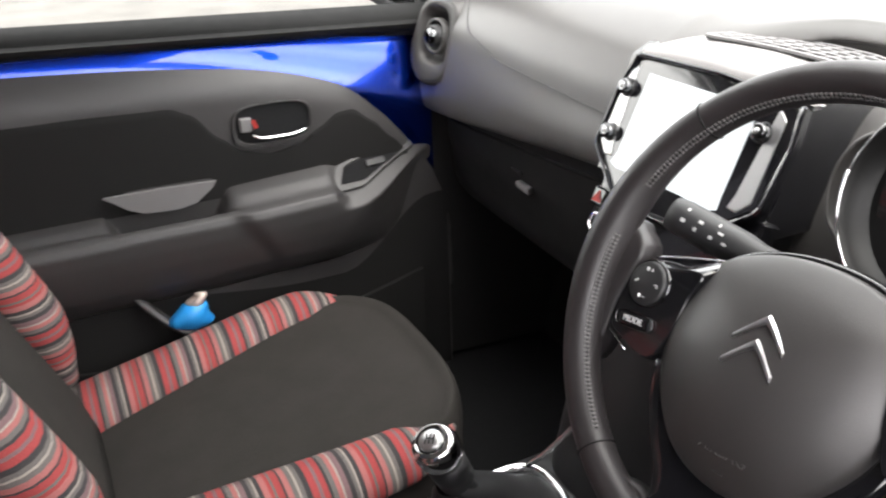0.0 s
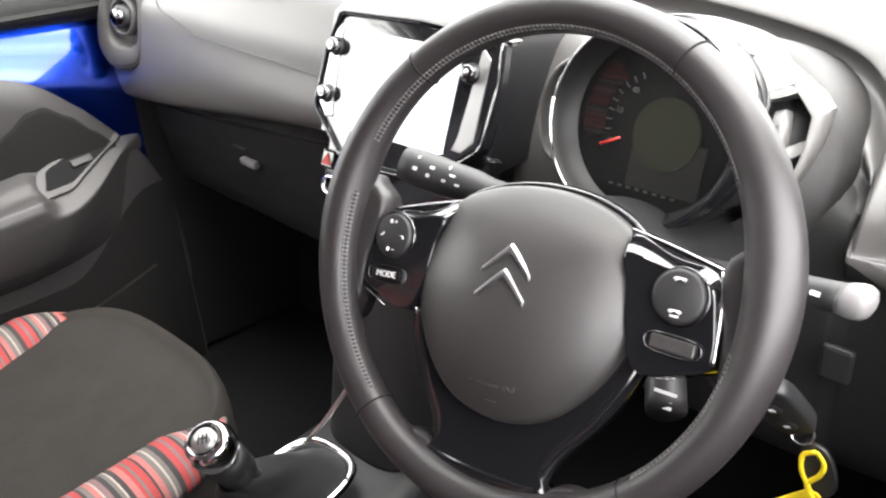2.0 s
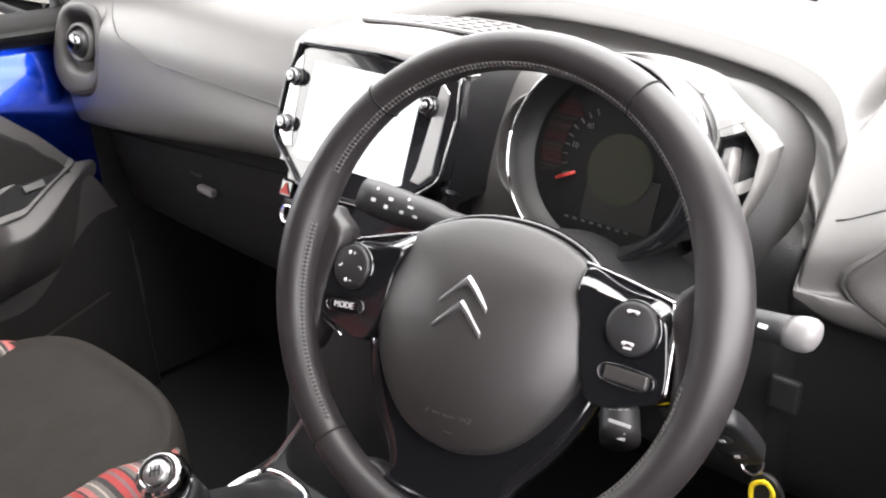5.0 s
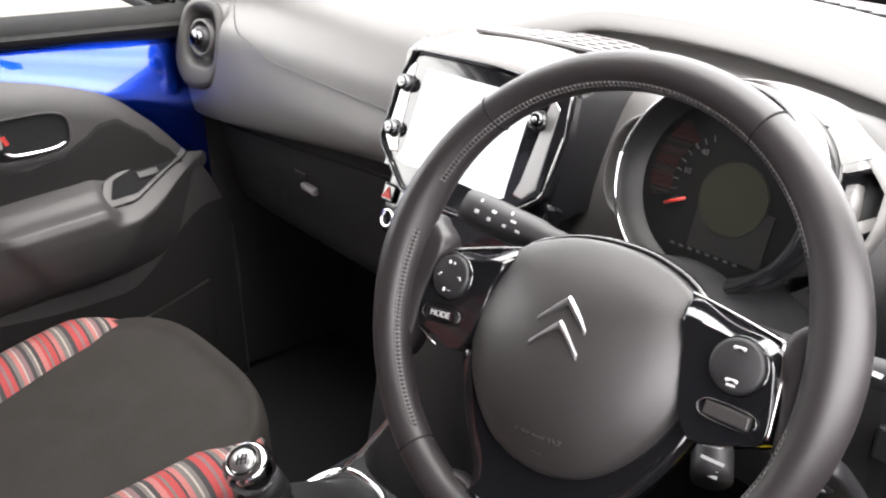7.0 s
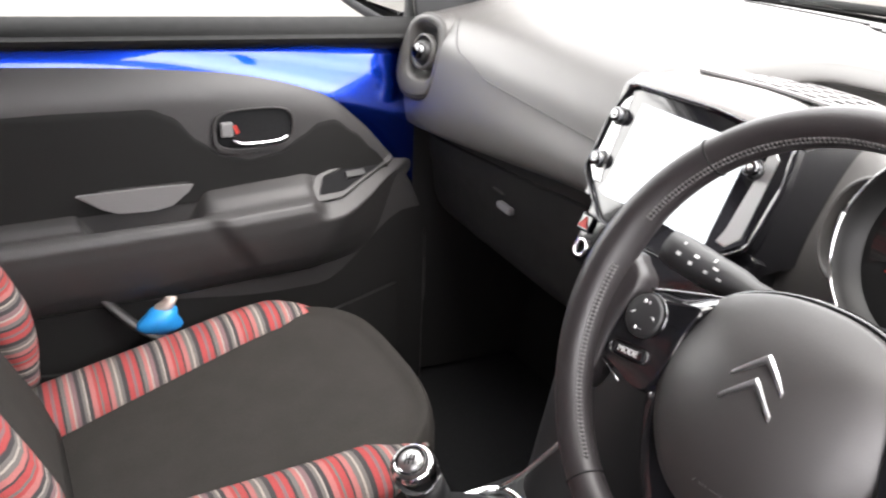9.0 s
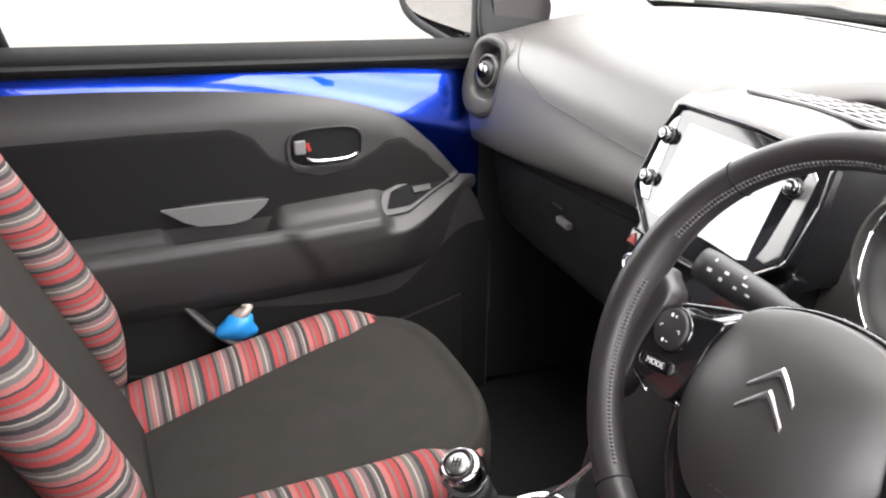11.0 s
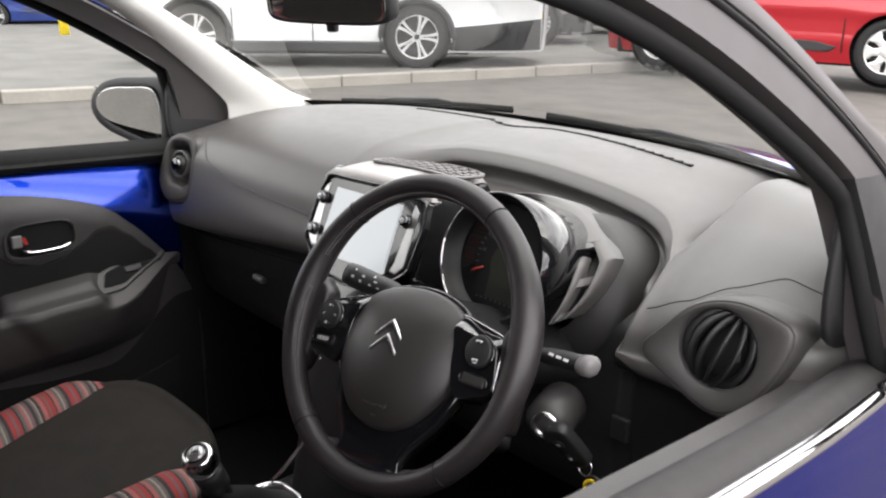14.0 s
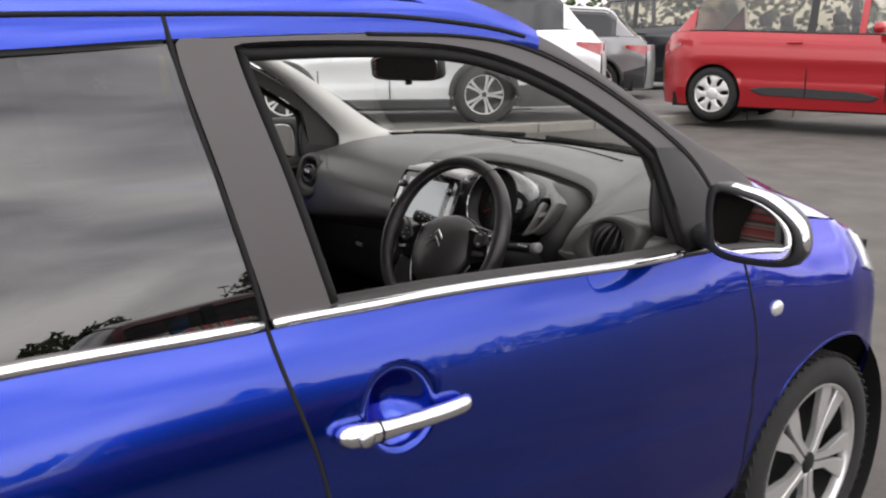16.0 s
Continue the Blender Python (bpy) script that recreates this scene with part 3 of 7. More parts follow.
    if not clad:
        for s in (1, -1):
            part("door_moulding", plate(corners([(-0.86, 0.02), (-0.7, -0.05), (0.75, -0.09), (0.84, -0.03), (0.6, 0.03), (-0.3, 0.065), (-0.7, 0.06)], 4), 0.016, axes((s * (hw - 0.03), (fa + ra) / 2, 0.42), (0, 1, 0), (0, 0, 1), (s, 0, 0)) if s > 0 else axes((s * (hw - 0.03), (fa + ra) / 2, 0.42), (0, 1, 0), (0, 0, 1), (-1, 0, 0))), BLACK, car, "black door moulding")
    part("number_plate", box((0.5, 0.012, 0.11), pose(0, tail - 0.135, 0.62)), PLATE, car, "yellow rear number plate", smooth=False)
    part("underbody", box((width * 0.86, length * 0.9, 0.2), pose(0, 0, 0.27)), RUBBER, car, smooth=False)
    for s in (1, -1):
        for c in (fa, ra):
            wheel(r, 0.19, 5 if wheels != "cover" else 7, ALLOY, BLACK, Matrix.Translation((s * (hw - 0.02), c, r)) @ Matrix.Rotation(0 if s > 0 else math.pi, 4, "Z"), car, "cover" if wheels == "cover" else "far")
    car.matrix_world = at
    return car


CAR_GLASS = material("car_glass", (0.012, 0.014, 0.015), 0.04, coat=0.5, noise_scale=4, spread=0.2)
CAR_PANE = glassy("car_pane", (0.62, 0.6, 0.52), 0.1)
PLATE = material("plate_yellow", (0.75, 0.6, 0.08), 0.5)


def parked(axle, heading, length, near_side, z=0.12, rear=True, width=1.75):
    """A pose from the place of one near-side wheel and the heading."""
    h = Vector((*heading, 0)).normalized()
    right = Vector((h.y, -h.x, 0))
    ra = length / 2 - length * 0.185 - length * 0.62
    fa = length / 2 - length * 0.185
    c = Vector((*axle, z)) - h * (ra if rear else fa) - right * near_side * width / 2
    return Matrix.Translation(c) @ Matrix.Rotation(math.atan2(-h.x, h.y), 4, "Z")


other_car("white_suv", "white crossover car with grey arch trim and alloy wheels, parked", (0.78, 0.79, 0.8), 4.6, 1.95, 1.9, parked((-7.53, 6.97), (-0.66, -0.75), 4.6, -1, width=1.95), clad=True, r=0.395, over=0.75)
other_car("grey_hatchback", "grey crossover hatchback parked on the raised strip", (0.2, 0.2, 0.205), 4.3, 1.85, 1.72, parked((-9.2, 11.2), (-0.80, -0.59), 4.3, -1, width=1.85), clad=True, r=0.36)
other_car("black_suv", "black estate car parked behind the others", (0.012, 0.014, 0.018), 4.8, 1.9, 2.05, parked((-9.6, 14.6), (-0.9, -0.42), 4.4, -1, width=1.8), boxy=1.0, clear=True)
other_car("red_hatchback", "bright red hatchback with silver wheel covers, parked", (0.36, 0.005, 0.012), 4.5, 1.9, 1.84, parked((-5.63, 9.57), (0.95, 0.16), 4.5, 1, width=1.9), "cover", r=0.365, clear=True)
other_car("blue_saloon", "dark blue saloon car parked across the car park", (0.015, 0.04, 0.2), 4.4, 1.78, 1.46, parked((-20.4, 5.7), (0.44, 0.9), 4.4, 1, z=0.0, width=1.78))
other_car("silver_estate", "silver estate car parked far off", (0.4, 0.41, 0.42), 4.4, 1.78, 1.5, parked((-23.5, 1.0), (0.44, 0.9), 4.4, 1, z=0.0, width=1.78))
other_car("dark_red_hatchback", "dark red hatchback parked beside the blue car", (0.11, 0.008, 0.014), 4.0, 1.73, 1.36, Matrix.Translation((6.1, 0.9, 0)) @ Matrix.Rotation(math.pi, 4, "Z"))


# ---- trees and lamp post beyond the car park ---------------------------
def tree(x, y, h, seed, label="leafy dark green tree at the edge of the car park"):
    rnd = random.Random(seed)
    t = thing("tree", label, "tree", group="trees round the car park")
    trunk = [(0, 0, 0), (0.1, 0.05, h * 0.2), (0.05, 0.15, h * 0.4), (0.2, 0.1, h * 0.62), (0.15, 0.0, h * 0.9)]
    bm = tube(smooth_line(trunk, 10), [h * 0.03 * (1 - 0.8 * k / 9) for k in range(10)], 8)
    for k in range(9):
        a = k * 2.4
        z = h * (0.3 + 0.06 * k)
        tube([(0.08, 0.08, z), (math.cos(a) * h * 0.14, math.sin(a) * h * 0.14, z + h * 0.08), (math.cos(a) * h * 0.25, math.sin(a) * h * 0.25, z + h * 0.14)], [h * 0.011, h * 0.007, h * 0.003], 6, bm)
    part("trunk", bm, BARK, t)
    verts, faces = [], []
    for k in range(1100):
        a, q = rnd.uniform(0, 2 * math.pi), rnd.random() ** 0.5
        zz = rnd.random()
        rad = h * 0.34 * math.sin(math.pi * (0.12 + 0.86 * zz)) * q * (0.75 + 0.35 * math.sin(3 * a + seed) * math.cos(5 * zz + seed))
        c = Vector((math.cos(a) * rad, math.sin(a) * rad, h * (0.24 + 0.78 * zz)))
        s = h * rnd.uniform(0.015, 0.04)
        d1 = Vector((rnd.gauss(0, 1), rnd.gauss(0, 1), rnd.gauss(0, 1))).normalized() * s
        d2 = d1.orthogonal().normalized() * s * 0.7
        i = len(verts)
        verts += [c - d1, c + d2, c + d1, c - d2]
        faces.append((i, i + 1, i + 2, i + 3))
    me = bpy.data.meshes.new("crown")
    me.from_pydata([tuple(v) for v in verts], [], faces)
    me.materials.append(LEAVES)
    cr = new("crown", me)
    cr.parent = t
    t.matrix_world = Matrix.Translation((x, y, 0))


tree(46, 19, 7.0, 51)
tree(49, 23, 6.0, 52)
verts, faces = [], []
rnd = random.Random(7)
for k in range(42000):
    a = rnd.uniform(-1.2, 1.2) if k % 4 else rnd.uniform(1.9, 4.4)
    d = rnd.uniform(105, 125)
    top = 7.6 + 1.5 * math.sin(a * 37) + 1.0 * math.sin(a * 83 + 1) + 0.7 * math.sin(a * 190)
    c = Vector((d * math.cos(a), d * math.sin(a), rnd.random() ** 0.8 * top * 0.9))
    e1 = Vector((rnd.gauss(0, 1), rnd.gauss(0, 1), rnd.gauss(0, 1))).normalized() * rnd.uniform(0.25, 0.7)
    e2 = e1.orthogonal().normalized() * rnd.uniform(0.2, 0.5)
    i = len(verts)
    verts += [tuple(c - e1), tuple(c + e2), tuple(c + e1), tuple(c - e2)]
    faces.append((i, i + 1, i + 2, i + 3))
me = bpy.data.meshes.new("far_trees")
me.from_pydata(verts, [], faces)
me.materials.append(LEAVES)
tagged(new("far_trees", me), "dark leafy line of far trees", "trees", kind="stuff")

post = thing("street_lamp", "tall grey steel lamp post with a flat twin head", "street lamp", pose(82, 30.5, 0))
part("pole", lathe([(0.0, 0), (0.09, 0), (0.07, 3), (0.055, 8.6), (0.0, 8.6)], post.matrix_basis, 14), STEEL, post)
part("head", plate(oval(0, 0, 0.8, 0.25, 20, 3), 0.14, post.matrix_basis @ pose(0, 0, 8.6, 0, 0, 60), dome=0.05), STEEL, post)

# ---- the blue car: outside --------------------------------------------
car = thing("hatchback_car", "small blue metallic five-door hatchback, driver's window down", "car", pose(0, 0, 0))
HUB_F, HUB_R, R_TYRE = 0.838, -1.525, 0.284


def belt(y):
    return table([(-2.1, 1.03), (-1.3, 1.0), (-0.93, 0.989), (-0.6, 0.974), (-0.4, 0.966), (0.28, 0.921), (0.5, 0.905), (0.75, 0.885)], y)


def half(y):
    return table([(-2.05, 0.60), (-1.75, 0.70), (-1.2, 0.745), (-0.7, 0.752), (0.1, 0.757), (0.3, 0.752), (0.6, 0.745), (0.92, 0.74), (1.06, 0.722), (1.18, 0.672), (1.3, 0.59), (1.4, 0.47), (1.5, 0.32)], y)


fender_top = lambda y: table([(0.4, 0.935), (0.6, 0.922), (0.8, 0.908), (0.95, 0.882), (1.08, 0.832), (1.2, 0.765), (1.32, 0.68), (1.5, 0.57)], y)


def flank(y, z):
    """Half the car's width at a height."""
    b, h = belt(y), half(y)
    if z > b:
        d = z - b
        return h - 0.18 * d - 0.20 * d * d - (0.034 * step(0.5, 0.85, y) * max(0.0, (z - fender_top(y) + 0.15) / 0.15) ** 2 if y > 0.5 else 0.0)
    d = b - z
    swell = 0.055 * (1 - (1 - min(1.0, d / 0.27)) ** 2) + 0.006 * step(0.30, 0.36, d)
    roll = 0.034 * step(0.5, 0.85, y) * max(0.0, (z - fender_top(y) + 0.15) / 0.15) ** 2 if y > 0.5 else 0.0
    wings = 0.012 * math.exp(-((y - HUB_F) / 0.33) ** 2) * step(0.1, 0.3, d) + 0.02 * math.exp(-((y - HUB_R) / 0.35) ** 2) * step(0.0, 0.3, d)
    return h + swell + wings - roll - 0.035 * step(0.42, 0.2, z) - 0.03 * step(0.74, 0.3, z)


def skin(name, lo_y, hi_y, lo_z, hi_z, nu, nv, s, parent, mat=None, arch=None, dent=None, label=""):
    """A body panel between y edges lo_y(z), hi_y(z) and z edges lo_z(y), hi_z(y)."""
    def at(u, v):
        z = mix(0.2, 0.97, v)
        y = mix(lo_y(z), hi_y(z), u)
        z = mix(lo_z(y), hi_z(y), v)
        y = mix(lo_y(z), hi_y(z), u)
        d = 0.0
        if dent:
            r = math.hypot(y - dent[0], z - dent[1]) / dent[2]
            d = dent[3] * (max(0.0, 1 - r * r) ** 1.4)
        return (s * (flank(y, z) - d), y, z)
    bm = sheet(at, nu, nv)
    if arch:
        arch_cut(bm, [arch], 0.347, 0.03)
    back = {v: bm.verts.new(v.co + Vector((-s * 0.006, 0, 0))) for v in bm.verts[:]}
    outer, rim = bm.faces[:], [e.verts[:] for e in bm.edges if e.is_boundary]
    for f in outer:
        bm.faces.new([back[v] for v in reversed(f.verts)])
    for a, b in rim:
        bm.faces.new((a, b, back[b], back[a]))
    ob = part(name, bm, mat or BLUE, parent, label)
    ob.data.set_sharp_from_angle(angle=radians(50))
    return ob


def gap_b(z):
    return table([(0.2, -0.44), (0.6, -0.52), (0.725, -0.559), (0.968, -0.610), (1.337, -0.672), (1.4, -0.68)], z)


def gap_f(z):
    return table([(0.2, 0.50), (0.7, 0.493), (0.86, 0.484), (1.0, 0.45)], z)


# window outline of the front door, from the rear foot over the top to the front foot
OPEN = [(-0.512, 0.975), (-0.55, 1.15), (-0.588, 1.315), (-0.565, 1.332), (-0.377, 1.333), (-0.218, 1.323), (-0.102, 1.299), (0.021, 1.252), (0.154, 1.181), (0.238, 1.128), (0.256, 1.1), (0.285, 1.0), (0.312, 0.918)]
EDGE = [(-0.605, 0.975), (-0.64, 1.16), (-0.668, 1.332), (-0.62, 1.338), (-0.377, 1.342), (-0.2, 1.337), (-0.07, 1.318), (0.06, 1.27), (0.2, 1.195), (0.3, 1.13), (0.37, 1.07), (0.43, 0.98), (0.455, 0.91)]
WIND = [(-0.10, 1.372), (-0.03, 1.34), (0.034, 1.312), (0.168, 1.241), (0.323, 1.15), (0.508, 1.058), (0.62, 0.99), (0.70, 0.93)]


def strip(a, b, n, s, rows=3, lift=0.0):
    """A body-side band between two lines in the y-z plane."""
    A, B = smooth_line([(p[0], p[1], 0) for p in a], n), smooth_line([(p[0], p[1], 0) for p in b], n)
    def at(u, v):
        p = A[round(u * (n - 1))].lerp(B[round(u * (n - 1))], v)
        return (s * (flank(p.x, p.y) + lift * math.sin(math.pi * v)), p.x, p.y)
    return sheet(at, n - 1, rows)


for s in (1, -1):
    side = "driver's" if s > 0 else "passenger's"
    door = skin("front_door", gap_b, gap_f, lambda y: 0.24, lambda y: belt(y) - 0.012, 150, 100, s, car, dent=(-0.43, 0.812, 0.062, 0.048), label="blue front door skin with a dished handle recess")
    rear = skin("rear_door", lambda z: -1.18 - 0.1 * step(0.4, 0.9, z), lambda z: gap_b(z) - 0.007, lambda y: 0.24, lambda y: belt(y) - 0.012, 30, 30, s, car, label="blue rear door skin")
    skin("rear_wing", lambda z: -2.0, lambda z: -1.187 - 0.1 * step(0.4, 0.9, z), lambda y: 0.22, lambda y: belt(y) - 0.012, 40, 34, s, car, arch=(HUB_R, R_TYRE), label="blue rear wing")
    skin("front_wing", lambda z: gap_f(z) + 0.006, lambda z: mix(1.19, 1.42, step(0.55, 0.72, z)), lambda y: 0.22, fender_top, 52, 36, s, car, arch=(HUB_F, R_TYRE), label="blue front wing")
    part("sill", box((0.1, 1.7, 0.1), pose(s * 0.73, -0.36, 0.22)), BLUE, car, smooth=False, bevel=0.03)
    # window frame and pillars
    part("window_frame", strip(OPEN, EDGE, 70, s), FRAME, door, "satin black window frame", solid=0.045)
    rubber_in = [(p[0] + 0.012 * (1 if i < 3 else -0.3), p[1] - 0.016 * (2 < i < 12)) for i, p in enumerate(OPEN)]
    part("window_seal", tube([Vector((s * (flank(p.x, p.y) - 0.016), p.x, p.y)) for p in smooth_line([(q[0], q[1], 0) for q in rubber_in], 60)], 0.009, 8), RUBBER, door, "black rubber window seal")
    part("pillar_groove", tube([Vector((s * (flank(p.x, p.y) + 0.0), p.x, p.y)) for p in smooth_line([(q[0], q[1], 0) for q in EDGE[4:]], 40)], 0.0035, 6), RUBBER, car)
    part("front_pillar", strip([(q[0] + 0.006, q[1] + 0.006) for q in EDGE[5:]] , WIND, 40, s, 4, 0.001), FRAME, car, "satin black windscreen pillar", solid=0.03)
    part("rear_window", strip([(-1.33, 1.0), (-1.32, 1.15), (-1.22, 1.31)], [(-0.618, 0.985), (-0.648, 1.15), (-0.680, 1.332)], 24, s, 14, -0.004), TINT, rear, "dark privacy glass").visible_shadow = False
    part("rear_pillar", strip([(-1.95, 1.02), (-1.85, 1.2), (-1.7, 1.34)], [(-1.32, 1.0), (-1.3, 1.15), (-1.2, 1.31)], 14, s, 8), BLUE, car, solid=0.02)
    part("rear_frame_top", strip([(-1.75, 1.296), (-1.2, 1.310), (-0.87, 1.322), (-0.684, 1.330)], [(-1.75, 1.306), (-1.2, 1.319), (-0.87, 1.329), (-0.682, 1.337)], 24, s, 3, -0.002), RUBBER, rear, solid=0.004)
    part("roof_ditch", tube([Vector((s * (flank(p.x, p.y) + 0.0042), p.x, p.y)) for p in smooth_line([(-1.75, 1.345, 0), (-1.2, 1.360, 0), (-0.87, 1.367, 0), (-0.68, 1.369, 0), (-0.5, 1.370, 0), (-0.32, 1.367, 0), (-0.15, 1.352, 0), (-0.06, 1.335, 0)], 40)], 0.004, 6), RUBBER, car, "black roof joint strip")
    part("roof_rail", strip([(-1.75, 1.306), (-1.2, 1.319), (-0.87, 1.329), (-0.68, 1.338), (-0.38, 1.344), (-0.2, 1.339), (-0.08, 1.324), (-0.03, 1.312)], [(-1.75, 1.39), (-1.2, 1.405), (-0.87, 1.405), (-0.68, 1.405), (-0.38, 1.405), (-0.2, 1.40), (-0.09, 1.372), (-0.025, 1.345)], 60, s, 5, 0.005), BLUE, car, solid=0.004)
    part("door_gap", tube([Vector((s * (flank(gap_b(z), z) - 0.002 + 0.005 * step(1.33, 1.36, z)), gap_b(z) - 0.0035, z)) for z in np.linspace(0.25, 1.368, 40)], 0.004, 6), RUBBER, car)
    part("door_gap", tube([Vector((s * (flank(gap_f(z), z) - 0.001), gap_f(z) + 0.003, z)) for z in np.linspace(0.25, 0.91, 24)], 0.0035, 6), RUBBER, car)
    # chrome and rubber along the window foot
    cb = [Vector((s * (flank(y, belt(y)) + 0.003), y, belt(y) - 0.004)) for y in np.linspace(-0.605, 0.27, 40)]
    part("chrome_strip", tube(cb, 0.0095, 8, flat=0.9), CHROME, door, "polished chrome window strip")
    part("gloss_strip", tube([Vector((s * (flank(y, belt(y)) + 0.002), y, belt(y) - 0.004)) for y in np.linspace(0.27, 0.36, 8)], 0.009, 8), GLOSS, door)
    part("chrome_strip", tube([Vector((s * (flank(y, belt(y)) + 0.003), y, belt(y) - 0.004)) for y in np.linspace(-1.33, -0.62, 30)], 0.0095, 8), CHROME, rear, "polished chrome window strip")
    part("window_ledge", sheet(lambda u, v: (s * (flank(y := mix(-0.6, 0.42, u), belt(y)) - mix(0.002, 0.052, v)), y, belt(y) + 0.01 - 0.014 * (2 * v - 1) ** 2), 40, 8), LEDGE, door, "black rubber window ledge", solid=0.02)
    # sail panel and mirror
    part("sail_panel", strip([(0.24, 1.125), (0.285, 1.0), (0.31, 0.92)], [(0.31, 1.12), (0.41, 1.0), (0.45, 0.91)], 14, s, 5, 0.002), BLACK, door, "black mirror sail panel", solid=0.02)
    arm = tube([(s * 0.735, 0.36, 0.945), (s * 0.79, 0.33, 0.945), (s * 0.83, 0.30, 0.955)], [0.035, 0.03, 0.03], 10, flat=0.7)
    part("mirror_arm", arm, BLACK, door)
    mo = smooth_line([(-0.088, 0.052, 0), (-0.07, 0.07, 0), (0.02, 0.052, 0), (0.082, 0.012, 0), (0.1, -0.03, 0), (0.085, -0.068, 0), (0.0, -0.078, 0), (-0.07, -0.066, 0), (-0.088, -0.01, 0)], 44, closed=True)
    if s < 0:
        mo = smooth_line([(-0.1, 0.062, 0), (-0.02, 0.066, 0), (0.06, 0.056, 0), (0.105, 0.022, 0), (0.11, -0.018, 0), (0.075, -0.05, 0), (0.0, -0.074, 0), (-0.06, -0.088, 0), (-0.1, -0.086, 0), (-0.108, -0.01, 0)], 44, closed=True)
    mo = [(p.x, p.y) for p in mo]
    mo = [(x * 0.93, y * 0.93) for x, y in mo] if s > 0 else mo
    mm = axes((s * 0.908, 0.262, 1.004), (s * 0.985, 0.17, 0.0), (0, 0, 1), (s * 0.17, -0.985, 0)) if s > 0 else axes((-0.86, 0.243, 1.01), (-0.93, -0.36, 0.0), (0, 0, 1), (0.36, -0.93, 0))
    inner = [(x * 0.85, y * 0.83) if s > 0 else (x * 0.82, y * 0.77) for x, y in mo]
    house = bmesh.new()
    levels = [(0.85, 0.83, 0.0) if s > 0 else (0.82, 0.77, 0.0), (1.0, 1.0, 0.004), (1.03, 1.04, -0.02), (0.98, 0.98, -0.06), (0.8, 0.78, -0.10), (0.4, 0.38, -0.125), (0.05, 0.05, -0.13)]
    rings = [[house.verts.new(mm @ Vector((x * kx, y * ky, h))) for x, y in mo] for kx, ky, h in levels]
    for a, b in zip(rings, rings[1:]):
        for j in range(len(mo)):
            house.faces.new((a[j], a[(j + 1) % len(mo)], b[(j + 1) % len(mo)], b[j]))
    house = part("mirror_housing", house, BLACK, door, "black mirror housing")
    pts = smooth_line([(-0.042, 0.0635, 0), (0.023, 0.0495, 0), (0.077, 0.012, 0), (0.093, -0.019, 0), (0.092, -0.037, 0)], 30)
    cap = sheet(lambda u, v: mm @ Vector((pts[round(u * 29)].x * (1.0 + 0.045 * math.sin(math.pi * v)) , pts[round(u * 29)].y * (1.0 + 0.05 * math.sin(math.pi * v)), -0.006 - 0.04 * v)), 29, 8)
    if s > 0:
        part("mirror_cap", cap, CHROME, house, "chrome mirror cap", solid=0.003)
    part("mirror_glass", plate(inner, 0.002, mm @ Matrix.Translation((0, 0, 0.002)) @ Matrix.Rotation(radians(-7.0 if s > 0 else 16), 4, "X") @ Matrix.Rotation(radians(-4.0 if s > 0 else -3), 4, "Y")), MIRROR, house, "mirror glass")
    # door handle with its cup
    hx = lambda y, z: s * flank(y, z)
    hp = [Vector((hx(y, 0.804) + s * o, y, z)) for y, z, o in ((-0.540, 0.806, 0.002), (-0.528, 0.8055, 0.016), (-0.48, 0.804, 0.024), (-0.40, 0.802, 0.027), (-0.335, 0.800, 0.022), (-0.316, 0.799, 0.008))]
    handle = part("door_handle", tube(smooth_line(hp, 26), [(0.0125 + 0.0035 * step(10, 3, k)) * min(1, 0.55 + k / 3, 0.6 + (25 - k) / 3) for k in range(26)], 14, flat=1.1), CHROME, door, "chrome pull handle")
    part("handle_seam", tube([Vector((hx(-0.487, 0.804) + s * (0.0235 + 0.0152 * math.cos(a)), -0.487, 0.804 + 0.0166 * math.sin(a))) for a in np.linspace(0, 2 * math.pi, 20)[:-1]], 0.0014, 5, closed=True), RUBBER, handle)
    part("lock", lathe([(0.0, 0.004), (0.011, 0.004), (0.0125, 0.0), (0.0125, -0.01)], axes((hx(-0.513, 0.8) + s * 0.034, -0.513, 0.8045), (0, 1, 0), (0, 0, s), (s, 0, 0)), 20, caps=False), SILVER, handle, "round key lock")
    # repeater, arches, wheels
    part("side_repeater", lathe([(0.0, 0.01), (0.012, 0.009), (0.019, 0.004), (0.021, 0.0)], axes((s * flank(0.58, 0.752), 0.58, 0.752), (0, 1, 0), (0, 0, s), (s, 0, 0)) @ Matrix.Diagonal((1.15, 0.9, 1, 1)), 24), LAMP_CLEAR, car, "clear oval side repeater lamp")
    for c in (HUB_F, HUB_R):
        part("wheel_arch", lathe([(0.352, 0.0), (0.352, -0.3), (0.05, -0.3)], Matrix.Translation((s * 0.775, c, R_TYRE)) @ Matrix.Rotation(radians(90 * s), 4, "Y"), 40, caps=False), RUBBER, car)
        lip = [Vector((s * (flank(c + 0.347 * math.cos(a), max(0.22, R_TYRE + 0.347 * math.sin(a))) - 0.006), c + 0.347 * math.cos(a), R_TYRE + 0.347 * math.sin(a))) for a in np.linspace(-0.15, math.pi + 0.15, 40)]
        part("arch_lip", tube(lip, 0.008, 6), BLUE, car)
        wheel(R_TYRE, 0.17, 5, ALLOY, RUBBER, Matrix.Translation((s * 0.778, c, R_TYRE)) @ Matrix.Rotation(0 if s > 0 else math.pi, 4, "Z"), car, lip=0.74, phase=0.12)
